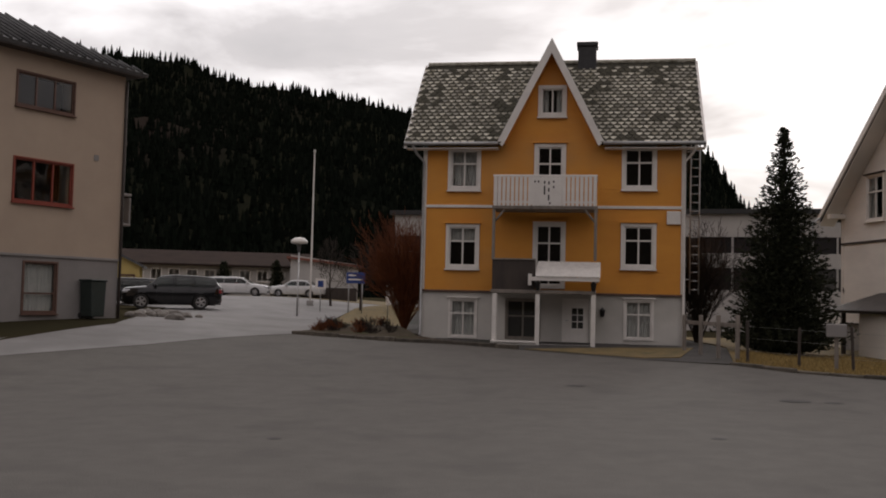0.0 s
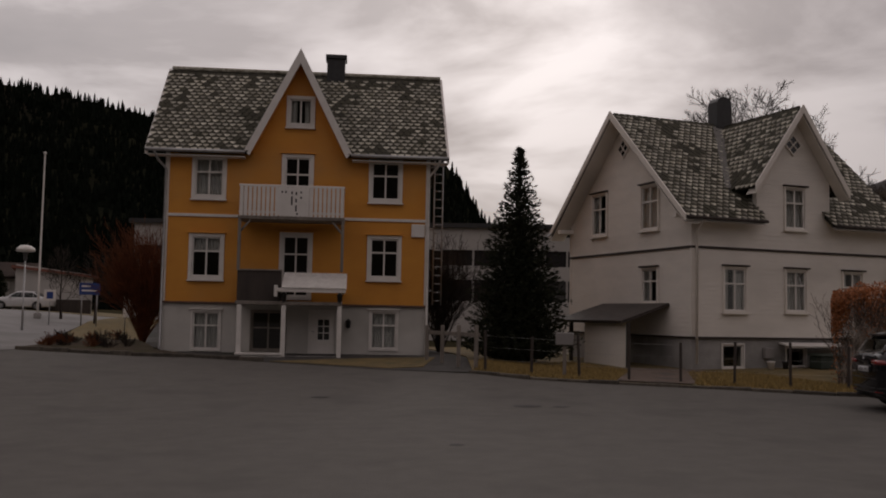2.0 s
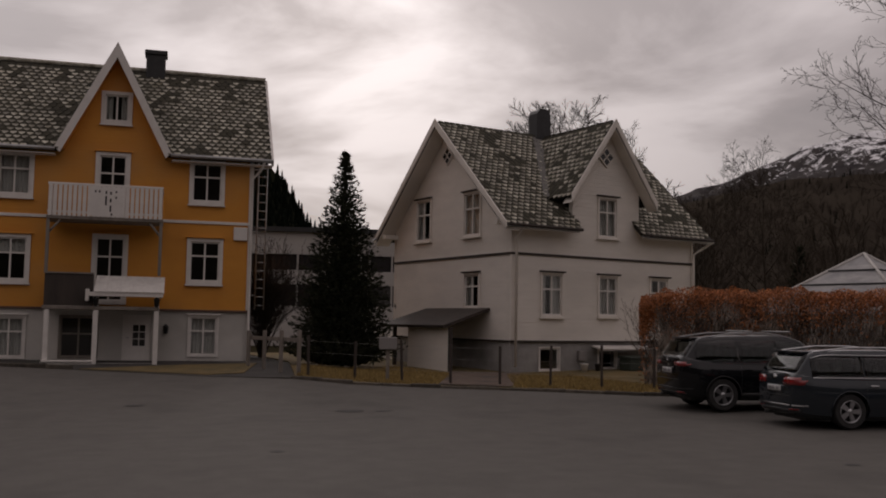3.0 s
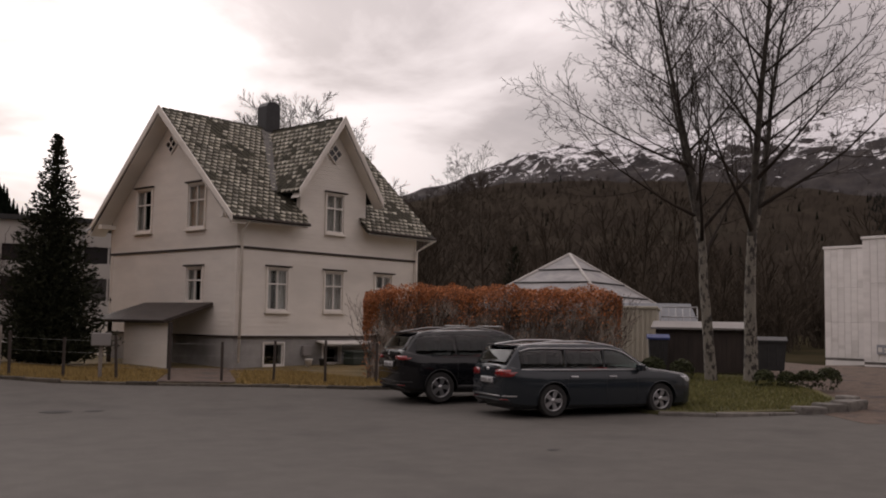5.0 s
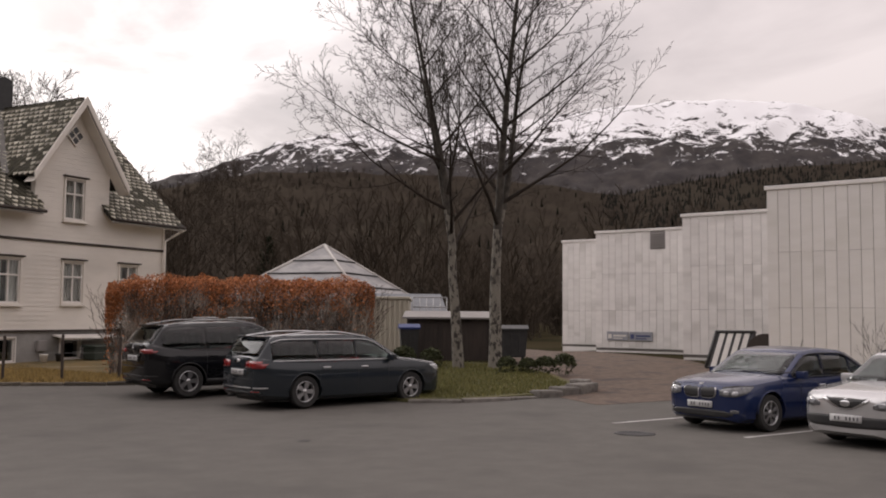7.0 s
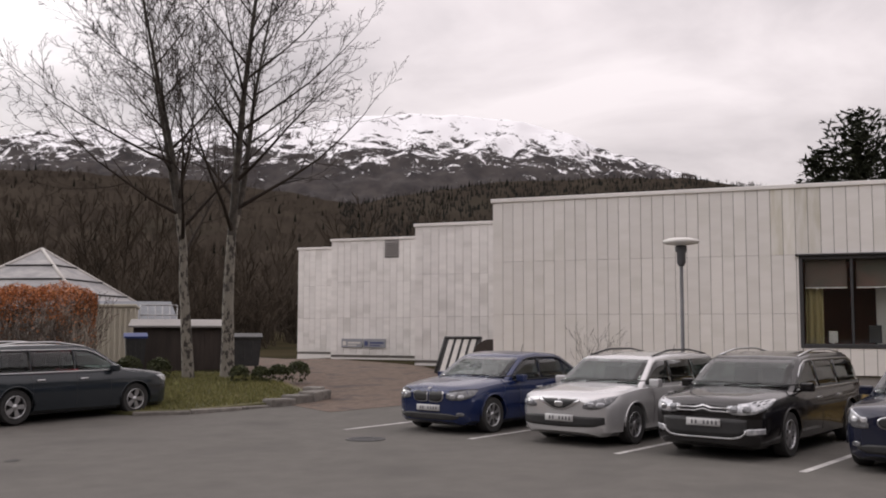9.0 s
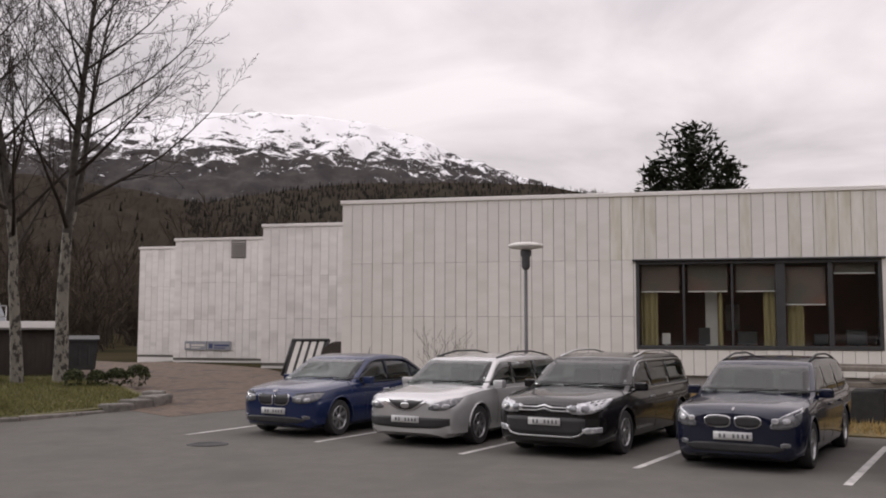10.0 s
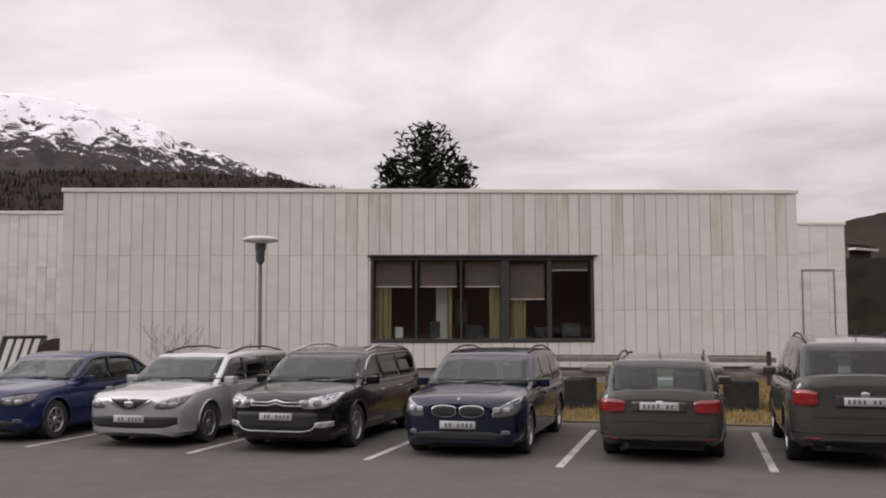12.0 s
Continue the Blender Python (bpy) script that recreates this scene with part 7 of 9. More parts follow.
for i in range(16):
    y_ = r_.uniform(33.6, 43.0)
    x_ = -4.5 + 0.2 * max(0, y_ - 40) + r_.uniform(0.0, 2.2 if y_ < 38 else 1.6)
    twig_bush(x_, y_, r_.uniform(0.28, 0.55), 0.7, 22, 60 + i, (TWIG, REDTWIG)[i % 3 == 0], "low leafless ground-cover shrub on the planting bank", rad=0.012)
twig_bush(9.9, 37.5, 4.2, 2.2, 110, 5, TWIG, "brown bare shrub behind the yellow house", rad=0.02)
twig_bush(13.6, 40.5, 3.2, 2.0, 80, 9, TWIG, "dark bare shrub between the houses", rad=0.02)
twig_bush(25.9, 4.6, 1.7, 0.5, 7, 6, TWIG, "thin bare sapling before the hall wall", rad=0.006)
twig_bush(25.7, 3.8, 1.5, 0.4, 6, 7, TWIG, "thin bare sapling before the hall wall", rad=0.006)


def ball_bush(x, y, rr, seed):
    r = random.Random(seed)
    t = thing("box_bush", Matrix.Translation((x, y, gz(x, y) + 0.1)), "small round clipped evergreen bush on the grass", "shrub", "round bushes on the grass island")
    m = Mesh()
    for _ in range(900):
        d = rvec(r).normalized()
        d.z = abs(d.z) if r.random() < 0.8 else d.z
        c = d * rr * r.uniform(0.72, 1.06) + Vector((0, 0, rr * 0.75))
        c.z = max(c.z, 0.0)
        m.quad(c, rvec(r).normalized() * 0.05, rvec(r).normalized() * 0.035)
    m.made("leaves", mat("box_leaves", (0.035, 0.045, 0.016), (0.055, 0.06, 0.02), 3.0, 0.8, rand=0.35, island=True), t)


for i, (x_, y_, q_) in enumerate(((23.9, 14.0, 0.26), (24.2, 13.5, 0.24), (24.5, 13.1, 0.27), (24.7, 12.6, 0.32), (23.6, 16.4, 0.34), (23.2, 17.1, 0.36))):
    ball_bush(x_, y_, q_, 40 + i)

# far woods: spruces on the dark hills, bare birches on the brown slope
hills = {o.name: o for o in scene.objects if o.name in ("forest_hill", "wooded_knoll", "birch_hill")}


def strew(name, hill_ob, count, seed, material, kind, hgt, label, power=1.0, arc=None):
    """Trees on the front of a hill, thicker towards its ridge."""
    r = random.Random(seed)
    me = hill_ob.data
    polys = [p for p in me.polygons if p.index < len(me.polygons) * 27 / 32 - 1]
    m = Mesh()
    vs = me.vertices
    for _ in range(count):
        p = polys[min(int(len(polys) * (r.random() ** power)), len(polys) - 1)]
        a, b, c, d = (vs[i].co for i in p.vertices)
        if arc and not arc[0] < math.degrees(math.atan2(a.x, a.y)) < arc[1]:
            continue
        u, v = r.random(), r.random()
        q = (a * (1 - u) + b * u) * (1 - v) + (d * (1 - u) + c * u) * v
        h = hgt * r.uniform(0.55, 1.25)
        if kind == "spruce":
            base = len(m.v)
            w = h * r.uniform(0.16, 0.25)
            for lo, hi, ww in ((0.02, 0.5, 1.0), (0.32, 0.78, 0.7), (0.6, 1.0, 0.42)):
                k0 = len(m.v)
                for k in range(5):
                    a_ = 6.283 * k / 5 + r.random()
                    m.v.append((q.x + math.cos(a_) * w * ww, q.y + math.sin(a_) * w * ww, q.z + h * lo))
                m.v.append((q.x + r.uniform(-0.2, 0.2), q.y, q.z + h * hi))
                for k in range(5):
                    m.f.append((k0 + k, k0 + (k + 1) % 5, k0 + 5))
        else:
            for k in range(9):
                a_ = 6.283 * r.random()
                s = h * r.uniform(0.1, 0.5)
                st = h * r.uniform(0.1, 0.45)
                k0 = len(m.v)
                w = h * 0.013
                tip = Vector((q.x + math.cos(a_) * s * 0.6, q.y + math.sin(a_) * s * 0.6, q.z + st + h * r.uniform(0.3, 0.55)))
                for o in ((-w, 0), (w, 0)):
                    m.v.append((q.x + o[0] * 2 + math.cos(a_) * s * 0.1, q.y + o[0], q.z + st))
                m.v.append((tip.x + w, tip.y, tip.z))
                m.v.append((tip.x - w, tip.y, tip.z))
                m.f.append((k0, k0 + 1, k0 + 2, k0 + 3))
    ob = m.made(name, material)
    return tagged(ob, label, "woods", kind="stuff")


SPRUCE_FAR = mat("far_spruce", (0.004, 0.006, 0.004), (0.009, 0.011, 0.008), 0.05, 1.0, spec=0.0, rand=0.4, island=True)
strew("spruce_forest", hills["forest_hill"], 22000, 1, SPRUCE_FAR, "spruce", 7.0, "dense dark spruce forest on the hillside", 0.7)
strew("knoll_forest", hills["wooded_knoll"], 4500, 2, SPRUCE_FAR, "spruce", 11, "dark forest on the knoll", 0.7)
strew("birch_woods", hills["birch_hill"], 12000, 3, FARTWIG, "birch", 10, "bare brown birch woods on the slope", 0.9)
strew("slope_spruces", hills["birch_hill"], 420, 4, SPRUCE_FAR, "spruce", 7, "scattered dark spruces on the birch slope", 0.4)
# paler than the other spruces: distance haze is mixed into the colour
RIDGE_FAR = mat("hazy_ridge_spruce", (0.020, 0.021, 0.019), (0.030, 0.030, 0.026), 0.05, 1.0, spec=0.0, rand=0.25, island=True)
strew("ridge_spruces", hills["birch_hill"], 14000, 6, RIDGE_FAR, "spruce", 5.0, "dark spruce forest along the lower ridge", 0.45, (65, 112))
r_ = random.Random(78)
wm = Mesh()
for _ in range(90):
    az, d_ = radians(r_.uniform(51, 63)), r_.uniform(64, 120)
    x_, y_ = d_ * math.sin(az), d_ * math.cos(az)
    for k in range(5):
        grow(r_, (wm,), Vector((x_ + r_.uniform(-0.5, 0.5), y_ + r_.uniform(-0.5, 0.5), gz(x_, y_) - 0.1)), Vector((r_.uniform(-0.5, 0.5), r_.uniform(-0.5, 0.5), 1)).normalized(), r_.uniform(2.0, 4.5), 0.05, 0, (9, 5), 0.5, 0.05, 0.7, 0.1, sides=(4, 3, 3, 3, 3), tip=0.02)
tagged(wm.made("valley_scrub", FARTWIG), "brown leafless scrub at the end of the gravel drive", "scrub", kind="stuff")
r_ = random.Random(77)
wm = Mesh()
for _ in range(110):
    az, d_ = radians(r_.uniform(36, 74)), r_.uniform(62, 190)
    x_, y_ = d_ * math.sin(az), d_ * math.cos(az)
    h_ = r_.uniform(5, 9) + d_ * 0.02
    grow(r_, (wm,), Vector((x_, y_, gz(x_, y_) - 0.1)), Vector((r_.uniform(-0.1, 0.1), r_.uniform(-0.1, 0.1), 1)).normalized(), h_, 0.14, 0, (12, 7), 0.45, 0.08, 0.7, 0.08, sides=(4, 3, 3, 3, 3), tip=0.03)
tagged(wm.made("valley_woods", FARTWIG), "bare brown trees across the valley floor", "woods", kind="stuff")


# ---- the beige building ----
bb = thing("beige_building", frame_at(-11.48, 34.31, 0.0, 57.7), "three-storey beige rendered building over a grey ground floor", "building")
TILE = mat("dark_roof_tile", (0.10, 0.10, 0.10), (0.06, 0.06, 0.062), 3.0, 0.75, bump=0.4, bscale=20)
bw = [(-4.22, -2.13, 7.85, 8.90), (-4.20, -2.07, 4.77, 6.12)]
gw = [(-3.69, -2.50, 1.19, 2.79)]
bm = bmesh.new()
wall(bm, -14, 0, 3.06, 9.62, 0, 0.3, bw + [(-9.5, -7.3, 7.85, 8.90), (-9.5, -7.3, 4.77, 6.12)])
part("upper_wall", bm, BEIGE, bb)
bm = bmesh.new()
wall(bm, -14, 0, 0.3, 3.0, 0.02, 0.3, gw)
part("ground_floor_wall", bm, GREYREND, bb, "grey rendered ground floor")
bm = bmesh.new()
bevelled(bm, -14, 0.03, -0.04, 0.05, 2.98, 3.07, 0.01)
part("ledge", bm, GREYREND, bb)
bm = bmesh.new()
box(bm, -14, -13.8, 0.33, 10, 0.3, 9.62)
box(bm, -14, 0, 10, 10.3, 0.3, 9.62)
box(bm, -0.3, 0, 0.33, 10, 0.3, 9.62)
part("other_wall", bm, BEIGE, bb)
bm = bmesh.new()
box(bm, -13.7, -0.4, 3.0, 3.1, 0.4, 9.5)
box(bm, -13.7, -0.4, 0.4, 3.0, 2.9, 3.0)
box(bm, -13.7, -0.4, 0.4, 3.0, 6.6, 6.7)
part("inner_floor", bm, INNERSHADE, bb)
bm = bmesh.new()
e = 0.55
A_, B_, C_, D_ = (-14 - e, -e, 9.72), (e, -e, 9.72), (e, 10.3 + e, 9.72), (-14 - e, 10.3 + e, 9.72)
R0, R1 = (-9.0, 5.15, 12.6), (-5.0, 5.15, 12.6)
slab(bm, [A_, B_, R1, R0], 0.12)
slab(bm, [B_, C_, R1], 0.12)
slab(bm, [C_, D_, R0, R1], 0.12)
slab(bm, [D_, A_, R0], 0.12)
brf = part("roof", bm, TILE, bb, "dark ribbed tile roof")
for k in range(44):
    bm = bmesh.new()
    x = -14.4 + k * 0.34
    t = min(1.0, max(0.0, min((x + 14.7) / 5.7, (0.7 - x) / 5.7)))
    tube(bm, [(x, -e - 0.02, 9.75), (x, -e + 5.70 * t, 9.76 + 2.88 * t)], 0.05, 6)
    part("tile_rib", bm, TILE, brf)
bm = bmesh.new()
box(bm, -14.3, 0.35, -0.5, -0.02, 9.56, 9.60)
part("soffit", bm, DARKWOOD, bb)
for (a, b, c, d), fr in zip(bw, (BROWNTRIM, REDTRIM)):
    window(bb, pose(a, 0.0, c), b - a, d - c, casing=fr, sash=fr, trans=0, cols=3, frame_w=0.06, cap=False, curtain="", label="wide brown window" if fr is BROWNTRIM else "wide window with a bright red frame")
a, b, c, d = gw[0]
window(bb, pose(a, 0.02, c), b - a, d - c, casing=BROWNTRIM, sash=BROWNTRIM, trans=0.62, cols=1, frame_w=0.06, cap=False, curtain="full")
bm = bmesh.new()
bevelled(bm, -1.22, -1.02, -0.02, 0.0, 6.42, 6.62, 0.005)
part("wall_plate", bm, GREYREND, bb)
bm = bmesh.new()
tube(bm, [(0.02, -0.06, 9.4), (0.02, -0.06, 0.95)], 0.05, 8)
part("downpipe", bm, DARKWOOD, bb)
bm = bmesh.new()
for z in (4.35, 5.45):
    bevelled(bm, 0.02, 1.3, 1.0, 3.2, z, z + 0.1, 0.02)
bevelled(bm, 1.2, 1.28, 1.0, 3.2, 4.4, 5.4, 0.02)
part("balcony", bm, GREYREND, bb, "grey side balcony")

# dark wheeled bin by the beige wall
bx, by = -11.86, 33.0
wb_ = thing("waste_bin", Matrix.Translation((bx, by, gz(bx, by) + 0.03)) @ Matrix.Rotation(radians(57.7), 4, "Z"), "dark green wheeled waste bin against the beige wall", "bin")
GREENBIN = mat("dark_green_plastic", (0.015, 0.025, 0.022), (0.022, 0.032, 0.028), 6.0, 0.5)
bm = bmesh.new()
prism(bm, [(-0.26, 0.06), (0.26, 0.06), (0.31, 1.25), (-0.31, 1.25)], -0.3, 0.3, "y")
bmesh.ops.bevel(bm, geom=bm.edges[:], offset=0.02, segments=1, affect="EDGES")
part("body", bm, GREENBIN, wb_)
bm = bmesh.new()
bevelled(bm, -0.34, 0.34, -0.34, 0.36, 1.25, 1.32, 0.025)
part("lid", bm, GREENBIN, wb_)
for s in (-0.24, 0.24):
    bm = bmesh.new()
    lathe(bm, [(0.1, -0.03), (0.1, 0.03)], 14, pose(s, 0.3, 0.10, 0, 90, 0))
    part("wheel", bm, TYRE, wb_)

# rubble and stones at the corner
for i in range(20):
    r = random.Random(i)
    x, y = -10.9 + r.uniform(-1.3, 1.1), 37.6 + r.uniform(-1.6, 2.2)
    bm = bmesh.new()
    bmesh.ops.create_icosphere(bm, subdivisions=2, radius=r.uniform(0.12, 0.36))
    for v in bm.verts:
        v.co = Vector((v.co.x * 1.3, v.co.y, v.co.z * 0.7)) * (1 + 0.25 * noise.noise(v.co * 4 + Vector((i, 0, 0))))
    ob = part("boulder", bm, STONE)
    ob.matrix_world = Matrix.Translation((x, y, gz(x, y) + 0.07)) @ Matrix.Rotation(r.uniform(0, 6), 4, "Z")
    tagged(ob, "rough grey boulder heaped beside the road", "rock", "boulders by the road")

# ---- low white building and the flat-roofed one behind ----
lb = thing("low_school_building", frame_at(-31.5, 85.0, 0.0, 9.0), "long low white building with a brown roof and small windows", "building")
OFFWHITE = mat("off_white_wall", (0.47, 0.45, 0.42), (0.40, 0.38, 0.36), 0.6, 0.8, bump=0.2, bscale=20)
BROWNROOF = mat("brown_roof_felt", (0.048, 0.034, 0.028), (0.036, 0.027, 0.024), 0.8, 1.0, bump=0.3, bscale=12, spec=0.05)
lw = [(1.0 + 1.55 * k, 1.9 + 1.55 * k, 3.1, 4.0) for k in range(11)]
bm = bmesh.new()
wall(bm, 0, 19.5, 0.8, 4.5, 0, 0.25, lw)
part("wall", bm, OFFWHITE, lb)
for a, b, c, d in lw:
    window(lb, pose(a, 0, c), b - a, d - c, casing=WHITE, sash=WHITE, trans=0, cols=2, frame_w=0.06, cap=False)
bm = bmesh.new()
slab(bm, [(-0.6, -0.7, 4.5), (19.9, -0.7, 4.5), (19.9, 5, 5.9), (-0.6, 5, 5.9)], 0.2)
slab(bm, [(-0.6, 10.7, 4.5), (-0.6, 5, 5.9), (19.9, 5, 5.9), (19.9, 10.7, 4.5)], 0.2)
part("roof", bm, BROWNROOF, lb)
bm = bmesh.new()
box(bm, 0, 0.25, 0.26, 10, 0.8, 4.1)
box(bm, 0.3, 19.2, 9.75, 10, 0.8, 4.1)
box(bm, 0.3, 19.2, 2.5, 2.6, 0.8, 4.0)
part("other_wall", bm, OFFWHITE, lb)
ga = thing("white_annex", frame_at(-12.6, 80.0, 0.0, 7.0), "plain white gabled annex with a red-brown roof", "building")
bm = bmesh.new()
wall(bm, 0, 5.6, 0.9, 5.4, 0, 0.25, [], [(0.12, 1, 5.25)])
box(bm, 0, 0.25, 0.26, 8, 0.9, 4.9)
box(bm, 5.35, 5.6, 0.26, 8, 0.9, 4.4)
part("wall", bm, OFFWHITE, ga)
bm = bmesh.new()
slab(bm, [(-0.3, -0.4, 5.15), (-0.3, 8.2, 5.15), (6.0, 8.2, 4.5), (6.0, -0.4, 4.5)], 0.2)
part("roof", bm, mat("red_brown_roof", (0.20, 0.075, 0.05), (0.15, 0.06, 0.045), 1.0, 0.85), ga)
bm = bmesh.new()
box(bm, 0.9, 5.5, -0.6, -0.05, 1.2, 2.6)
part("screen_fence", bm, DARKWOOD, ga, "dark wooden screen")

yb = thing("pale_yellow_shed", frame_at(-20.9, 58.0, 0.0, 15), "pale yellow gabled outbuilding", "building")
bm = bmesh.new()
wall(bm, 0, 2.6, 0.8, 5.0, 0, 0.2, [(1.5, 2.3, 2.0, 2.9)], [(0.5, 1, 4.9)])
box(bm, 0, 2.6, 4, 4.2, 0.8, 3.6)
part("wall", bm, mat("pale_yellow_paint", (0.50, 0.38, 0.13), (0.45, 0.34, 0.12), 1.0, 0.7), yb)
bm = bmesh.new()
slab(bm, [(-0.3, -0.3, 5.1), (2.9, -0.3, 3.5), (2.9, 4.4, 3.5), (-0.3, 4.4, 5.1)], 0.15)
part("roof", bm, TILE, yb)
window(yb, pose(1.5, 0, 2.0), 0.8, 0.9, casing=BROWNTRIM, sash=BROWNTRIM, trans=0, frame_w=0.06, cap=False)

fb = thing("flat_roofed_block", frame_at(12.0, 61.0, 0.0, -17.0), "flat-roofed two-storey white block with dark window bands", "building")
bm = bmesh.new()
bands = [(0.0, 2.9), (4.25, 5.15), (6.15, 7.55)]
for k, (a, b) in enumerate(bands):
    box(bm, -16, 14, 0, 0.3, a if k else 0.0, b)
part("wall_band", bm, OFFWHITE, fb, "white wall bands")
for lo, hi in ((2.9, 4.25), (5.15, 6.15)):
    for k in range(15):
        bm = bmesh.new()
        x = -15.9 + k * 2.0
        box(bm, x, x + 1.86, 0.12, 0.18, lo, hi)
        wp = part("window", bm, mat("far_window", (0.02, 0.02, 0.022), (0.035, 0.03, 0.03), 0.7, 0.1), fb) if not (k or lo > 3) else linked("window", wp.data, None, fb)
        if k or lo > 3:
            wp.matrix_local = pose(k * 2.0, 0, 0 if lo < 3 else 5.15 - 2.9 - 0.175)
        bm.free() if (k or lo > 3) else None
        bm = bmesh.new()
        box(bm, x - 0.12, x - 0.02, 0.02, 0.2, lo, hi)
        part("mullion", bm, OFFWHITE, fb)
bm = bmesh.new()
box(bm, -16.3, 14.3, -0.3, 10, 7.56, 7.85)
part("roof", bm, BLACKTRIM, fb)
bm = bmesh.new()
box(bm, -16, 14, 9.7, 9.95, 0, 7.5)
box(bm, -16, 14, 0.5, 0.6, 0, 7.5)
box(bm, -16, -15.7, 0.6, 9.7, 0, 7.5)
box(bm, 13.7, 14, 0.6, 9.7, 0, 7.5)
part("other_wall", bm, OFFWHITE, fb)
hb = thing("hillside_house", Matrix.Translation((103.5, -58.0, 7.6)) @ Matrix.Rotation(radians(-60), 4, "Z") @ Matrix.Diagonal((0.75, 0.75, 0.42, 1)), "brown house on the slope beyond the hall", "house")
bm = bmesh.new()
box(bm, -3, 3, 0, 6, 0.0, 7.0)
part("wall", bm, BROWNTRIM, hb)
bm = bmesh.new()
slab(bm, [(-3.5, -0.5, 6.9), (3.5, -0.5, 6.9), (3.5, 3, 8.4), (-3.5, 3, 8.4)], 0.2)
slab(bm, [(-3.5, 6.5, 6.9), (-3.5, 3, 8.4), (3.5, 3, 8.4), (3.5, 6.5, 6.9)], 0.2)
part("roof", bm, BROWNROOF, hb)
bm = bmesh.new()
box(bm, -3.2, 3.2, -1.2, -0.02, 5.4, 6.0)
part("balcony", bm, WHITE, hb)

# ---- glazed pyramid roof, container, sheds ----
pv = thing("pyramid_pavilion", frame_at(41.5, 36.3, 0.0, 15), "pavilion with a pale patched pyramid roof", "building")
PALEROOF = mat("pale_patched_roofing", (0.36, 0.35, 0.34), (0.21, 0.21, 0.215), 0.9, 0.55, third=(0.13, 0.125, 0.125), stretch=(1, 1, 3))
q = 4.4
bm = bmesh.new()
apex = (0, 0, 5.95)
cs = [(-q, -q, 2.7), (q, -q, 2.7), (q, q, 2.7), (-q, q, 2.7)]
for i in range(4):
    slab(bm, [cs[i], cs[(i + 1) % 4], apex], 0.1)
pr = part("roof", bm, PALEROOF, pv)
for i in range(4):
    bm = bmesh.new()
    tube(bm, [cs[i], apex], 0.09, 6)
    part("hip_cap", bm, OFFWHITE, pr)
for k in range(1, 4):
    s = q * (1 - k / 4.3)
    z = 2.7 + 3.25 * k / 4.3 + 0.05
    for i in range(4):
        a = [(-s, -s, z), (s, -s, z), (s, s, z), (-s, s, z)]
        bm = bmesh.new()
        tube(bm, [a[i], a[(i + 1) % 4]], 0.045, 5)
        part("rib", bm, BLACKTRIM, pr, "dark horizontal rib")
bm = bmesh.new()
box(bm, -q + 0.3, q - 0.3, -q + 0.3, q - 0.3, 0.4, 2.72)
part("wall", bm, OFFWHITE, pv)

ct = thing("shipping_container", frame_at(30.9, 25.7, gz(31, 25), -55), "cream steel container with ribbed sides", "container")
CREAMSTEEL = mat("cream_steel", (0.46, 0.43, 0.35), (0.40, 0.37, 0.30), 1.2, 0.6, third=(0.33, 0.29, 0.22))
bm = bmesh.new()
box(bm, 0.06, 2.5, 0.06, 5.9, 0.15, 2.3)
ctb = part("body", bm, CREAMSTEEL, ct)
for k in range(12):
    bm = bmesh.new()
    bevelled(bm, 0.1 + k * 0.2, 0.2 + k * 0.2, 0.0, 0.058, 0.2, 2.25, 0.012)
    part("rib", bm, CREAMSTEEL, ctb)
bm = bmesh.new()
bevelled(bm, 0, 2.56, -0.02, 6.0, 2.3, 2.42, 0.02)
part("top_rail", bm, CREAMSTEEL, ct)
cg_ = thing("steel_cage", frame_at(32.6, 23.6, gz(32.6, 23.6), -55), "open cage of galvanised steel mesh", "cage")
for z in (0.2, 0.8, 1.4, 2.0, 2.4):
    bm = bmesh.new()
    tube(bm, [(0, 0, z), (1.4, 0, z)], 0.025, 5)
    part("bar", bm, METAL, cg_)
for k in range(6):
    bm = bmesh.new()
    tube(bm, [(k * 0.28, 0, 0), (k * 0.28, 0, 2.4)], 0.02, 5)
    part("upright", bm, METAL, cg_)
gsd = thing("grey_roofed_shed", frame_at(36.2, 28.4, gz(36, 28), -50), "low shed with a blue-grey metal roof", "shed")
bm = bmesh.new()
slab(bm, [(-0.6, -0.5, 1.75), (3.4, -0.5, 1.75), (3.4, 3.0, 2.75), (-0.6, 3.0, 2.75)], 0.08)
part("roof", bm, mat("blue_grey_roof_sheet", (0.15, 0.16, 0.175), (0.11, 0.115, 0.125), 2.0, 0.7), gsd)
bm = bmesh.new()
box(bm, 0, 3.0, 0, 5, 0.0, 1.75)
prism(bm, [(0.0, 1.75), (3.0, 2.6), (5.0, 1.75)], 2.8, 3.0, "x")
part("wall", bm, GREYREND, gsd)
sh = thing("garden_shed", frame_at(26.6, 19.5, gz(27, 19), -56), "dark brown wooden shed with a pale lean-to roof", "shed")
for k in range(19):
    bm = bmesh.new()
    bevelled(bm, k * 0.15, k * 0.15 + 0.143, 0.0, 0.03, 0.02, 1.45, 0.005)
    part("board", bm, DARKWOOD, sh)
bm = bmesh.new()
box(bm, 0.02, 2.82, 0.035, 1.8, 0.02, 1.5)
prism(bm, [(0.0, 0.02), (1.85, 0.02), (1.85, 1.62), (0.0, 1.45)], 2.83, 2.87, "x")
part("wall", bm, DARKWOOD, sh)
bm = bmesh.new()
slab(bm, [(-0.15, -0.2, 1.50), (3.05, -0.2, 1.50), (3.05, 2.0, 1.72), (-0.15, 2.0, 1.72)], 0.06)
part("roof", bm, GREYREND, sh, "pale weathered felt roof")


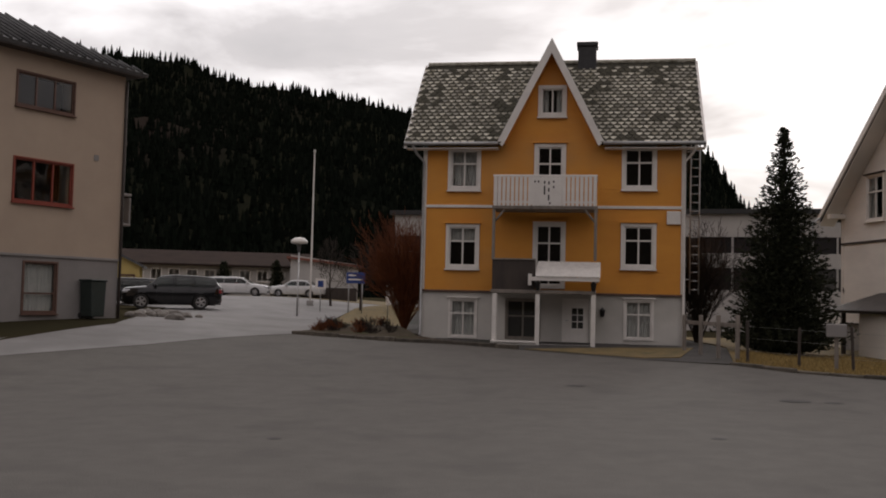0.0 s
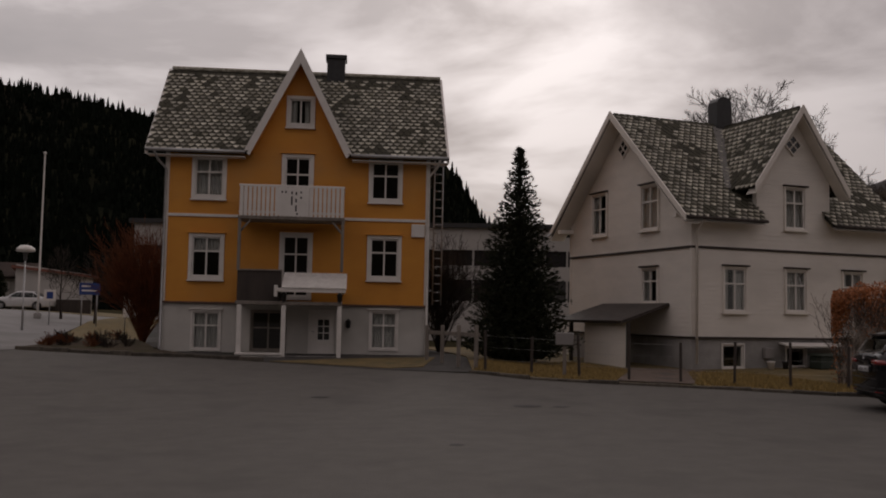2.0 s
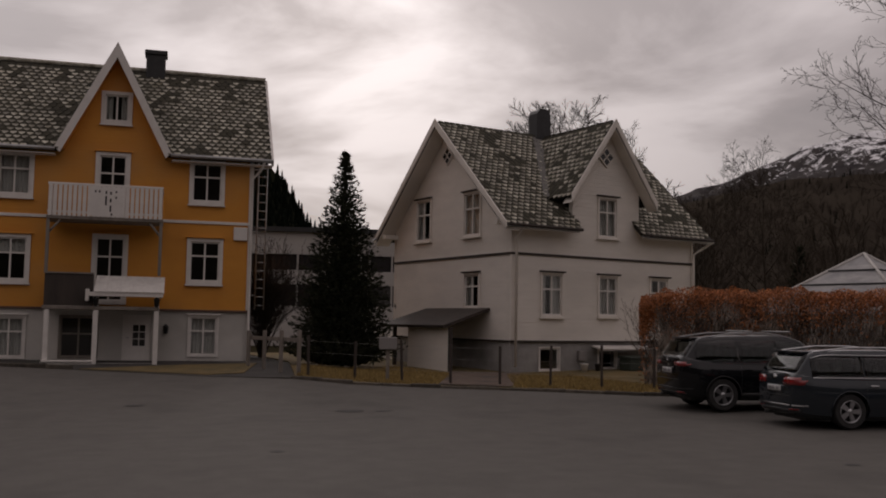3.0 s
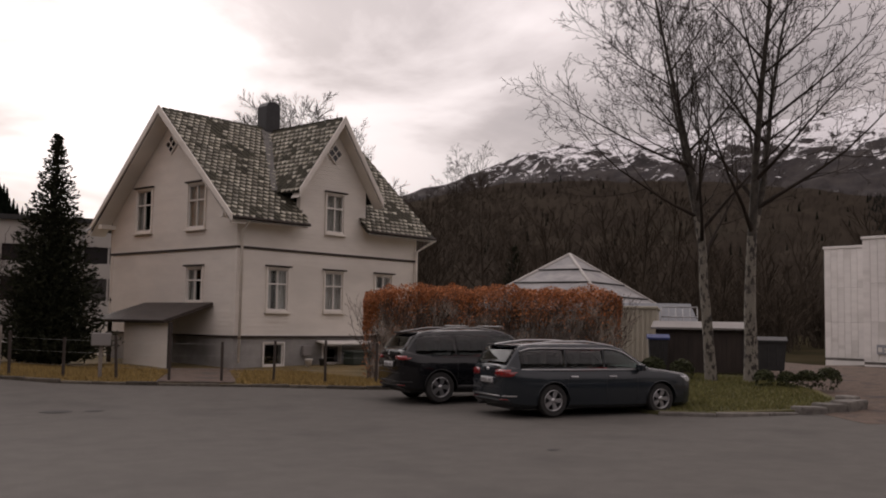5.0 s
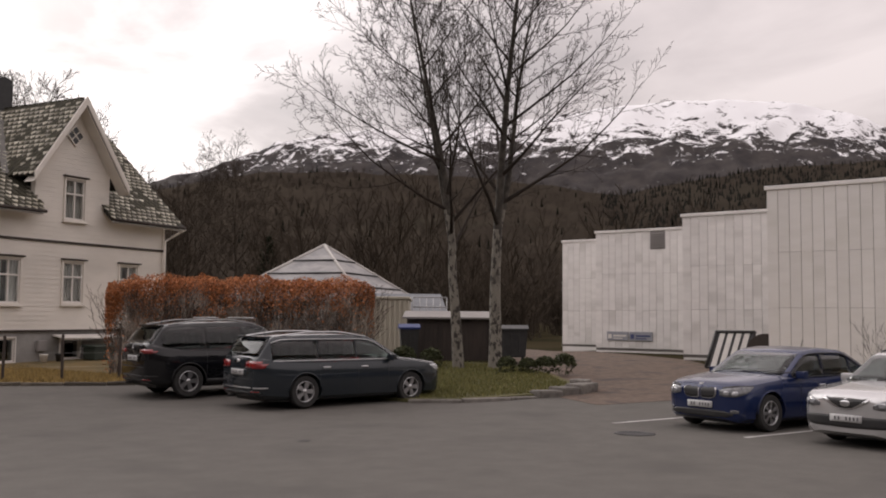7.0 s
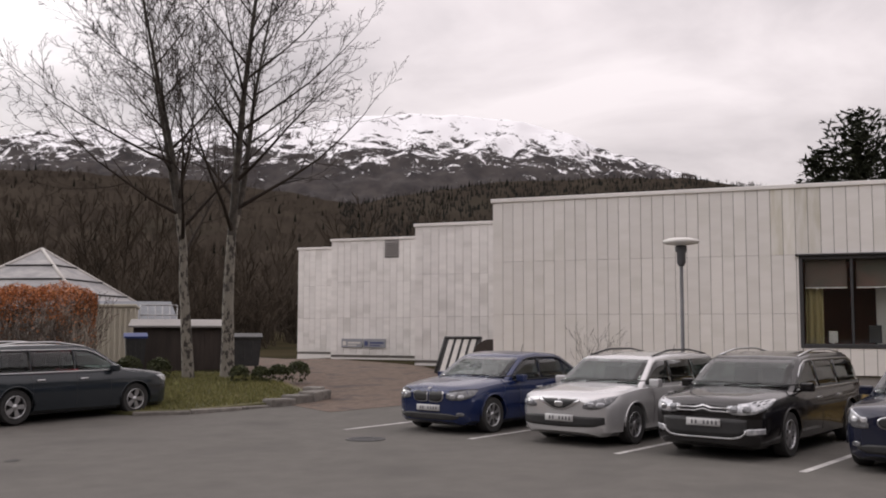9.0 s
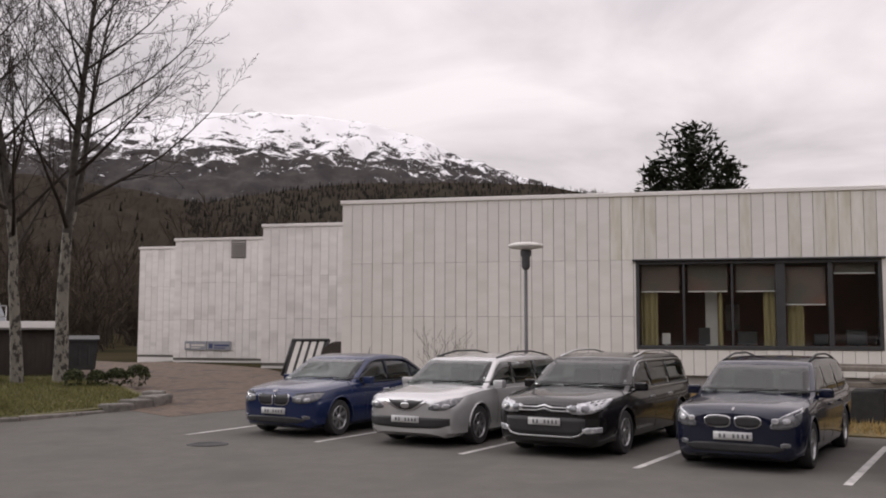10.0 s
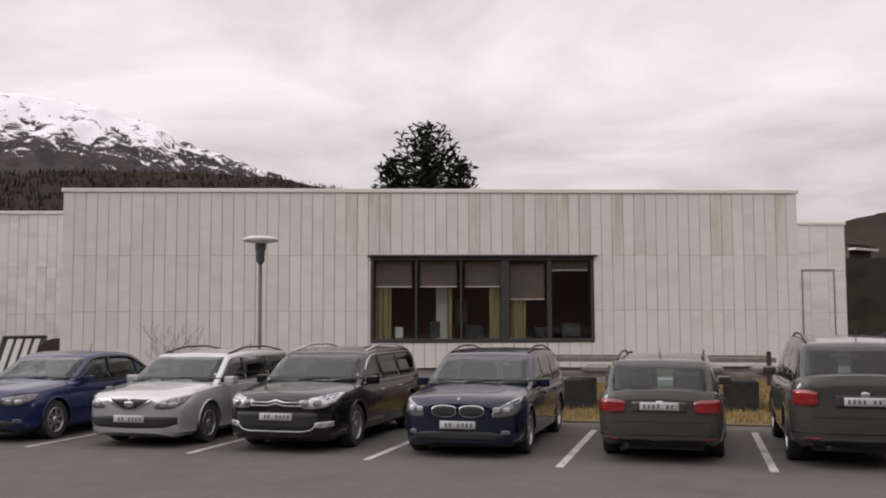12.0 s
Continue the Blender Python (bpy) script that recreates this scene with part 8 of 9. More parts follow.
def wheelie(x, y, turn, w, d, h, body_m, lid_m, label):
    t = thing("waste_container", frame_at(x, y, gz(x, y) + 0.03, turn), label, "bin")
    bm = bmesh.new()
    prism(bm, [(-w / 2 + 0.06, 0.2), (w / 2 - 0.06, 0.2), (w / 2, h), (-w / 2, h)], -d / 2, d / 2, "y")
    bmesh.ops.bevel(bm, geom=bm.edges[:], offset=0.025, segments=2, affect="EDGES")
    b = part("body", bm, body_m, t)
    for k in range(3):
        bm = bmesh.new()
        xk = -w / 4 + k * w / 4
        bevelled(bm, xk - 0.03, xk + 0.03, -d / 2 - 0.025, -d / 2 + 0.02, 0.35, h - 0.1, 0.01)
        part("rib", bm, body_m, b)
    bm = bmesh.new()
    prism(bm, [(-d / 2 - 0.05, h), (d / 2 + 0.05, h), (d / 2 + 0.05, h + 0.1), (0, h + 0.17), (-d / 2 - 0.05, h + 0.06)], -w / 2 - 0.04, w / 2 + 0.04, "x")
    part("lid", bm, lid_m, t)
    for sx in (-1, 1):
        for sy in (-1, 1):
            bm = bmesh.new()
            lathe(bm, [(0.09, -0.025), (0.1, -0.02), (0.1, 0.02), (0.09, 0.025)], 14, pose(sx * (w / 2 - 0.14), sy * (d / 2 - 0.12), 0.1, 0, 90, 0))
            part("castor", bm, TYRE, t)


wheelie(27.2, 15.8, -58, 1.05, 0.8, 1.05, BLACKTRIM, BLACKTRIM, "black four-wheeled waste container on the gravel")
wheelie(25.9, 18.9, -50, 0.62, 0.6, 1.1, BLACKTRIM, mat("blue_lid", (0.02, 0.04, 0.16), None, 5.0, 0.5), "black bin with a blue lid beside the shed")

# ---- lamps, flag pole, signs ----
LAMPGREY = mat("dark_grey_lamp_post", (0.10, 0.10, 0.105), (0.075, 0.075, 0.08), 5.0, 0.5)
LAMPWHITE = mat("lamp_white", (0.70, 0.68, 0.64), (0.62, 0.60, 0.57), 5.0, 0.4)


def park_lamp(x, y, top, rr, label, dome=0.0, post_m=None):
    t = thing("street_lamp", Matrix.Translation((x, y, gz(x, y))), label, "lamp", "park lamps")
    h = top - gz(x, y)
    bm = bmesh.new()
    lathe(bm, [(0.055, -0.2), (0.055, 1.0), (0.038, 1.05), (0.036, h - 0.55)], 14)
    part("post", bm, post_m or LAMPGREY, t, "grey steel post")
    bm = bmesh.new()
    lathe(bm, [(0.05, h - 0.56), (0.085, h - 0.50), (0.085, h - 0.30), (0.11, h - 0.27), (0.11, h - 0.18), (0.07, h - 0.14)], 16)
    part("lamp_head", bm, LAMPGREY, t)
    bm = bmesh.new()
    lathe(bm, [(0.08, h - 0.16), (rr * 0.9, h - 0.12), (rr, h - 0.09), (rr * 0.96, h - 0.055 + 0.4 * dome), (rr * 0.6, h - 0.015 + 0.85 * dome), (0.01, h + dome)], 32)
    part("shade", bm, LAMPWHITE, t, "wide flat white shade")


park_lamp(19.62, 1.65, 3.69, 0.36, "slim park lamp with a wide flat white shade")
park_lamp(-7.4, 49.7, 4.72, 0.43, "pale park lamp with a domed shade beside the road", 0.2, METAL)
fp = thing("flag_pole", Matrix.Translation((-8.1, 59.6, gz(-8.1, 59.6))), "tall white flag pole without a flag", "pole")
bm = bmesh.new()
lathe(bm, [(0.065, 0), (0.06, 2), (0.04, 9.4), (0.035, 9.5)], 12)
part("pole", bm, WHITE, fp)
bm = bmesh.new()
bmesh.ops.create_icosphere(bm, subdivisions=2, radius=0.09, matrix=Matrix.Translation((0, 0, 9.58)))
part("finial", bm, WHITE, fp)
bm = bmesh.new()
bevelled(bm, -0.2, 0.2, -0.2, 0.2, -0.1, 0.35, 0.03)
part("base", bm, CONCRETE, fp)
SIGNBLUE = mat("blue_sign_face", (0.015, 0.05, 0.22), (0.012, 0.04, 0.18), 3.0, 0.45)
ds_ = thing("direction_sign", frame_at(-5.55, 56.0, gz(-5.55, 56.0), 4), "blue direction sign on posts with illegible white lettering", "sign")
bm = bmesh.new()
bevelled(bm, 0, 1.08, -0.03, 0.03, 1.72, 2.36, 0.012)
sf = part("sign_face", bm, SIGNBLUE, ds_)
for z, w in ((2.14, 0.45), (1.90, 0.78)):
    bm = bmesh.new()
    box(bm, 0.12, 0.12 + w, -0.036, -0.031, z, z + 0.09)
    part("lettering_bar", bm, WHITE, sf)
for x in (0.15, 0.93):
    bm = bmesh.new()
    tube(bm, [(x, 0.06, -0.1), (x, 0.06, 2.3)], 0.035, 8)
    part("post", bm, METAL, ds_)
ss = thing("traffic_sign", frame_at(-6.9, 55.0, gz(-6.9, 55), 4), "small square blue and white traffic sign", "sign")
bm = bmesh.new()
bevelled(bm, -0.3, 0.3, -0.02, 0.02, 1.3, 1.9, 0.01)
f_ = part("sign_face", bm, WHITE, ss)
bm = bmesh.new()
box(bm, -0.16, 0.16, -0.028, -0.022, 1.42, 1.78)
part("symbol", bm, SIGNBLUE, f_)
bm = bmesh.new()
tube(bm, [(0, 0.05, -0.1), (0, 0.05, 1.9)], 0.03, 8)
part("post", bm, METAL, ss)
nb = thing("notice_board", frame_at(-3.0, 52.0, gz(-3, 52), 0), "white notice board on two legs", "sign")
bm = bmesh.new()
bevelled(bm, 0, 1.1, -0.03, 0.03, 0.8, 1.9, 0.012)
part("board", bm, WHITE, nb)
for x in (0.1, 1.0):
    bm = bmesh.new()
    tube(bm, [(x, 0.05, -0.1), (x, 0.05, 1.9)], 0.03, 8)
    part("leg", bm, METAL, nb)

# ---- fence, gate, kerbs ----
fence = thing("wire_fence", Matrix(), "low wire fence on thin dark posts along the lawn", "fence")
a, b = Vector((8.5, 26.95, 0)), Vector((16.3, 21.2, 0))
tops = []
for k in range(8):
    p = a.lerp(b, k / 7)
    z = gz(p.x, p.y) + 0.05
    bm = bmesh.new()
    r = random.Random(k)
    h = 1.12 + r.uniform(-0.06, 0.08)
    bevelled(bm, -0.035, 0.035, -0.035, 0.035, -0.1, h, 0.01)
    part("post", bm, DARKWOOD, fence, m=pose(p.x, p.y, z, r.uniform(-2, 2), r.uniform(-2, 2), -36))
    tops.append((p.x, p.y, z))
for h in (0.35, 0.7, 1.02):
    bm = bmesh.new()
    tube(bm, [(x, y, z + h) for x, y, z in tops], 0.0025, 4)
    part("wire", bm, METAL, fence)
gate = thing("timber_gate_posts", frame_at(8.35, 27.4, gz(8.35, 27.4), 12), "weathered timber fence end running back beside the drive", "fence")
for k in range(4):
    bm = bmesh.new()
    bevelled(bm, -0.05, 0.05, -0.05 + k * 1.1, 0.05 + k * 1.1, -0.1, 1.35 - 0.02 * k, 0.012)
    part("post", bm, GREYWOOD, gate)
for z in (1.0,):
    bm = bmesh.new()
    bevelled(bm, 0.055, 0.085, -0.1, 3.4, z, z + 0.12, 0.008)
    part("rail", bm, GREYWOOD, gate)
picket = thing("picket_fence", frame_at(13.0, 37.0, gz(13, 37), 5), "white picket fence between the houses", "fence")
bm = bmesh.new()
prism(bm, [(-0.045, 0.1), (0.045, 0.1), (0.045, 1.25), (0, 1.33), (-0.045, 1.25)], -0.012, 0.012, "y")
first = part("picket", bm, WHITE, picket)
for k in range(1, 16):
    o = linked("picket", first.data, None, picket)
    o.matrix_local = pose(k * 0.15, 0, 0)
for z in (0.35, 0.95):
    bm = bmesh.new()
    box(bm, -0.1, 2.4, 0.014, 0.05, z, z + 0.09)
    part("rail", bm, WHITE, picket)
post = thing("utility_post", Matrix.Translation((13.1, 34.3, gz(13.1, 34.3))), "thin grey post beside the white house", "pole")
bm = bmesh.new()
tube(bm, [(0, 0, -0.1), (0, 0, 4.6), (0.25, 0, 4.75)], 0.05, 8)
part("post", bm, METAL, post)
letter = thing("letter_box", frame_at(10.4, 25.6, gz(10.4, 25.6), -20), "small pale letter box on a post by the fence", "letter box")
bm = bmesh.new()
bevelled(bm, -0.05, 0.05, -0.05, 0.05, -0.1, 0.95, 0.01)
part("post", bm, GREYWOOD, letter)
bm = bmesh.new()
bevelled(bm, -0.25, 0.25, -0.16, 0.16, 0.95, 1.3, 0.02)
part("box", bm, GREYREND, letter)


def kerb_line(name, pts, label, size=0.9, h=0.12, w=0.16, material=STONE):
    """A row of kerb stones, one object a stone."""
    k = tagged(new(name), label, "kerb", kind="structure")
    bm = bmesh.new()
    bevelled(bm, 0.008, size - 0.008, -w / 2, w / 2, -0.1, h, 0.02)
    me = bpy.data.meshes.new("kerb_stone")
    bm.to_mesh(me)
    bm.free()
    me.materials.append(material)
    rr = random.Random(3)
    for (x0, y0), (x1, y1) in zip(pts, pts[1:]):
        L = math.hypot(x1 - x0, y1 - y0)
        n = max(1, round(L / size))
        ang = math.degrees(math.atan2(y1 - y0, x1 - x0))
        for i in range(n):
            x, y = x0 + (x1 - x0) * i / n, y0 + (y1 - y0) * i / n
            o = new("kerb_stone", me)
            o.parent = k
            o.matrix_local = pose(x, y, gz(x, y) + 0.02 + rr.uniform(-0.02, 0.02), 0, rr.uniform(-1, 1), ang + rr.uniform(-1.5, 1.5)) @ Matrix.Diagonal((L / n / size, 1, 1, 1))


kerb_line("bank_kerb", [(-5.15, 33.65), (-3.5, 33.25), (-1.5, 32.05), (0.4, 31.55), (2.4, 30.2)], "worn low stone kerb round the planting bank", material=KERBDARK)
kerb_line("lawn_kerb", [(8.0, 26.85), (9.2, 25.15), (11.2, 23.75), (13.1, 22.35), (15.3, 20.35), (17.4, 19.05)], "worn low mossy kerb along the garden", h=0.08, material=KERBDARK)
kerb_line("island_kerb", [(17.45, 12.75), (18.2, 11.8), (19.3, 11.25), (20.0, 10.95)], "worn low stone kerb round the grass island", h=0.09)
for i, (x, y, s) in enumerate(((20.4, 10.85, 0.5), (21.1, 10.7, 0.55), (21.7, 10.6, 0.6), (22.3, 10.9, 0.5))):
    bm = bmesh.new()
    bevelled(bm, -s * 0.7, s * 0.7, -s * 0.4, s * 0.4, -0.1, 0.16 + 0.03 * i, 0.05, seg=2)
    for v in bm.verts:
        v.co += v.co * 0.15 * noise.noise(v.co * 3 + Vector((i * 7, 0, 0)))
    ob = part("edge_stone", bm, STONE)
    ob.matrix_world = frame_at(x, y, gz(x, y) + 0.02, -25 + 12 * i)
    tagged(ob, "flat grey edging stone at the tip of the grass", "rock", "edging stones")

# ---- markings on the lot ----
PAINTLINE = mat("worn_white_road_paint", (0.55, 0.54, 0.52), (0.36, 0.35, 0.34), 6.0, 0.85, third=(0.24, 0.235, 0.23))
for x0, y0 in ((16.75, 7.55), (16.1, 4.93), (15.0, 2.28), (13.98, -0.33), (12.97, -2.87), (12.2, -5.51)):
    bm = bmesh.new()
    n = 10
    d = Vector((0.936, -0.351))
    s = Vector((0.351, 0.936)) * 0.055
    rows = []
    for k in range(n + 1):
        p = Vector((x0, y0)) + d * (4.6 * k / n)
        rows.append([bm.verts.new((q.x, q.y, gz(q.x, q.y) + 0.026)) for q in (p - s, p + s)])
    for u, v in zip(rows, rows[1:]):
        bm.faces.new((u[0], v[0], v[1], u[1]))
    tagged(part("bay_line", bm, PAINTLINE), "worn white painted parking bay line", "marking", "bay lines", kind="structure")
bm = bmesh.new()
lathe(bm, [(0.34, 0.0), (0.34, 0.008), (0.30, 0.008), (0.295, 0.004), (0.01, 0.004)], 28)
for k in range(-4, 5):
    box(bm, -0.26, 0.26, k * 0.06 - 0.012, k * 0.06 + 0.012, 0.004, 0.008)
ob = part("manhole_cover", bm, BLACKTRIM)
ob.matrix_world = Matrix.Translation((15.5, 6.6, 0.021))
tagged(ob, "round cast-iron manhole cover in the asphalt", "manhole", kind="structure")

STAIN = mat("dark_patch", (0.045, 0.043, 0.041), (0.06, 0.057, 0.054), 5.0, 0.9, bump=0.4, bscale=50)
for i, (x, y, s) in enumerate(((3.05, 21.9, 0.22), (7.2, 19.8, 0.32), (4.05, 14.2, 0.12), (7.9, 19.6, 0.2), (11.4, 10.3, 0.12), (-2.2, 13.2, 0.10))):
    bm = bmesh.new()
    n = 16
    bm.faces.new([bm.verts.new((x + s * math.cos(6.283 * k / n) * (1 + 0.5 * noise.noise(Vector((k, i, 0)))), y + 0.8 * s * math.sin(6.283 * k / n) * (1 + 0.5 * noise.noise(Vector((k, i, 5)))), gz(x, y) + 0.026)) for k in range(n)])
    tagged(part("asphalt_patch", bm, STAIN), "small dark repair patch in the asphalt", "patch", kind="structure")

# ---- things before the hall ----
ft = thing("flatbed_trailer", frame_at(21.3, -3.0, gz(21, -5) + 0.05, -108), "long low timber-framed trailer parked on the grass bank", "trailer")
for z, y in ((1.02, 0.0), (0.70, 0.06), (1.02, 1.5)):
    bm = bmesh.new()
    bevelled(bm, -0.5, 6.2, y, y + 0.08, z, z + 0.10, 0.012)
    part("rail", bm, GREYWOOD, ft)
for k in range(6):
    bm = bmesh.new()
    bevelled(bm, -0.2 + k * 1.2, 0.35 + k * 1.2, -0.02, 1.55, 0.82, 0.90, 0.012)
    part("cross_beam", bm, GREYWOOD, ft)
for k in range(4):
    bm = bmesh.new()
    bevelled(bm, 0.1 + k * 1.7, 0.75 + k * 1.7, 0.1, 1.3, -0.05, 0.62, 0.03)
    part("support_block", bm, TYRE, ft)
for x in (-0.3, 3.2, 6.0):
    bm = bmesh.new()
    bevelled(bm, x, x + 0.09, -0.06, 0.03, 0.55, 1.25, 0.012)
    part("stake", bm, DARKWOOD, ft)
sb = thing("striped_panel", frame_at(29.55, 10.15, gz(29.5, 10), -75), "striped black and white slatted panel leaning on a stand", "panel")
for k in range(9):
    bm = bmesh.new()
    a_, b_ = 0.05 + (k + 1) // 2 * 0.085 + k // 2 * 0.155, (0.08, 0.15)[k % 2]
    slab(bm, [(a_, -0.52, 0.08), (a_ + b_, -0.52, 0.08), (a_ + b_ + 0.27, -0.02, 1.09), (a_ + 0.27, -0.02, 1.09)], 0.03)
    part("slat", bm, (BLACKTRIM, LAMPWHITE)[k % 2], sb)
bm = bmesh.new()
for p_, q_, w_ in (((0.0, -0.54, 0.05), (0.29, 0.0, 1.13), 0.05), ((1.13, -0.54, 0.05), (1.42, 0.0, 1.13), 0.05), ((0.26, -0.01, 1.12), (1.44, -0.01, 1.12), 0.05), ((0.0, -0.54, 0.05), (1.15, -0.54, 0.05), 0.04)):
    tube(bm, [p_, q_], w_, 6)
part("panel_frame", bm, BLACKTRIM, sb, "dark frame round the slats")
bm = bmesh.new()
tube(bm, [(0.35, 0.02, 1.1), (0.35, 0.5, 0.0)], 0.025, 6)
tube(bm, [(1.38, 0.02, 1.1), (1.38, 0.5, 0.0)], 0.025, 6)
part("stand", bm, BLACKTRIM, sb)
drum = thing("cable_drum", frame_at(29.3, 8.3, gz(29.3, 8.3), -93), "dark round wooden drum behind the wall corner", "drum")
for y in (0.0, 0.55):
    bm = bmesh.new()
    lathe(bm, [(0.56, -0.03), (0.56, 0.03)], 26, pose(0, y, 0.56, 90))
    part("flange", bm, DARKWOOD, drum)
bm = bmesh.new()
lathe(bm, [(0.25, 0.03), (0.25, 0.52)], 20, pose(0, 0.56, 0.56, 90))
part("core", bm, DARKWOOD, drum)

# roof bars of the black off-road car
for x in (0.35, -0.55):
    bm = bmesh.new()
    bevelled(bm, x - 0.04, x + 0.04, -0.62, 0.62, 1.735, 1.77, 0.01)
    part("roof_bar", bm, METAL, suv, "silver cross bar")
car("estate_car", parked(-15.6, 74.0, 2), "white estate car parked before the low building", 4.7, 1.78, 1.45, 2.7, 0.95, WAGON_ROOF, WAGON_DECK, WHITEP, 0.32, 5, "plain", tail="wide", side=SIDE5)
car("saloon_car", parked(-11.8, 79.0, 170), "white saloon car parked before the low building", 4.4, 1.76, 1.43, 2.6, 0.85, SEDAN_ROOF, SEDAN_DECK, WHITEP, 0.31, 5, "plain", side=SIDE4)
car("estate_car", parked(-17.6, 52.6, 205), "dark estate car half hidden behind the beige corner", 4.6, 1.78, 1.45, 2.7, 0.9, WAGON_ROOF, WAGON_DECK, BLACKP, 0.32, 5, "plain", side=SIDE5)


# ---- roof slates ----
def mossy(q):
    """Whether a slate lies in a drift of moss."""
    return noise.noise(q * 0.9) + 0.6 * noise.noise(q * 2.7) > 0.24 and noise.noise(q * 19.3) > -0.08


def slate_mesh(w, l):
    bm = bmesh.new()
    prism(bm, [(-w * 0.5, -l * 0.09), (-w * 0.40, -l * 0.24), (0.0, -l * 0.46), (w * 0.40, -l * 0.24), (w * 0.5, -l * 0.09)], 0.0, 0.02, "z")
    k = len(bm.faces)
    prism(bm, [(-w * 0.46, l * 0.45), (-w / 2, -l * 0.09), (w / 2, -l * 0.09), (w * 0.46, l * 0.45)], 0.0, 0.019, "z")
    bm.faces.ensure_lookup_table()
    # upper part coloured dark, as shade and moss under the slate above
    for f in bm.faces[k:]:
        f.material_index = 1
    return bm


def slates(roof, origin, width, run, rise, keep, w=0.25, expo=0.215, single=300, seed=1):
    r = random.Random(seed)
    L = math.hypot(run, rise)
    sl = math.degrees(math.atan2(rise, run))
    o = Vector(origin)
    bm = slate_mesh(w * 0.86, expo * 1.9)
    me = bpy.data.meshes.new("slate")
    bm.to_mesh(me)
    bm.free()
    me.materials.append(SLATE)
    me.materials.append(SLATE_MOSS_SHADE)
    me_m = me.copy()
    me_m.polygons.foreach_set("material_index", [1] * len(me_m.polygons))
    vs, fs, ix = [v.co.copy() for v in me.vertices], [tuple(p.vertices) for p in me.polygons], [p.material_index for p in me.polygons]
    big_v, big_f, big_i = [], [], []
    rows = int(L / expo)
    base = pose(0, 0, 0, sl, 0, 0)
    made = 0
    for j in range(rows):
        off = 0.5 * w * (j % 2)
        for i in range(int(width / w) + 1):
            u, v = i * w + off + 0.1, (j + 0.45) * expo
            if u > width - 0.1 or v > L - 0.1:
                continue
            q = o + Vector((u, v / L * run, v / L * rise))
            if not keep(u, v, q):
                continue
            m = Matrix.Translation(q) @ base @ pose(0, 0, 0.022, -3.2 + r.uniform(-1.2, 1.2), r.uniform(-1.5, 1.5), r.uniform(-3.5, 3.5))
            if made < single and j >= 0:
                ob = new("slate", me_m if mossy(q) else me)
                ob.parent = roof
                ob.matrix_local = m
                made += 1
            else:
                k = len(big_v)
                big_v += [tuple(m @ c) for c in vs]
                big_f += [tuple(k + a for a in f) for f in fs]
                big_i += [1] * len(ix) if mossy(q) else ix
    me2 = bpy.data.meshes.new("slate_field")
    me2.from_pydata(big_v, [], big_f)
    me2.materials.append(SLATE_J)
    me2.materials.append(SLATE_MOSS_SHADE)
    me2.polygons.foreach_set("material_index", big_i)
    tagged(linked("slate_field", me2, None, roof), "upper courses of lichen-spotted slates", kind="stuff")


for i, (roof_, o_, w_, run_, rise_, keep_) in enumerate(SLATE_JOBS):
    slates(roof_, o_, w_, run_, rise_, keep_, seed=i + 1)
# slates of the two slopes of the white house's cross gable
bmv, bmf, bmi = [], [], []
tmp = slate_mesh(0.22, 0.41)
base_v = [v.co.copy() for v in tmp.verts]
tmp.verts.index_update()
base_f, base_i = [[v.index for v in f.verts] for f in tmp.faces], [f.material_index for f in tmp.faces]
tmp.free()
r_ = random.Random(8)
for s in (-1, 1):
    ang = math.degrees(math.atan(gs))
    half_w = gx - t0 if s < 0 else t1 - gx
    L = math.hypot(half_w, gs * half_w)
    for j in range(int(L / 0.215)):
        v = (j + 0.5) * 0.215
        zq = tz + v / L * gs * half_w
        depth = re + (zq - rez) / ms - re
        for i in range(int(depth / 0.25) + 1):
            yq = re + 0.12 + i * 0.25 + 0.125 * (j % 2)
            if yq > re + depth:
                continue
            xq = (t0 + v / L * half_w) if s < 0 else (t1 - v / L * half_w)
            m = Matrix.Translation((xq, yq, zq)) @ Matrix.Rotation(radians(-90 if s < 0 else 90), 4, "Z") @ pose(0, 0, 0, ang, 0, 0) @ pose(0, 0, 0.022, -3 + r_.uniform(-1, 1), r_.uniform(-1.5, 1.5), r_.uniform(-3, 3))
            k = len(bmv)
            bmv += [tuple(m @ c) for c in base_v]
            bmf += [[k + a for a in f] for f in base_f]
            bmi += [1] * len(base_i) if mossy(Vector((xq, yq, zq))) else base_i
me_ = bpy.data.meshes.new("slate_field")
me_.from_pydata(bmv, [], bmf)
me_.materials.append(SLATE_J)
me_.materials.append(SLATE_MOSS_SHADE)
me_.polygons.foreach_set("material_index", bmi)
tagged(linked("slate_field", me_, None, wroof), "mossy slates of the cross gable", kind="stuff")


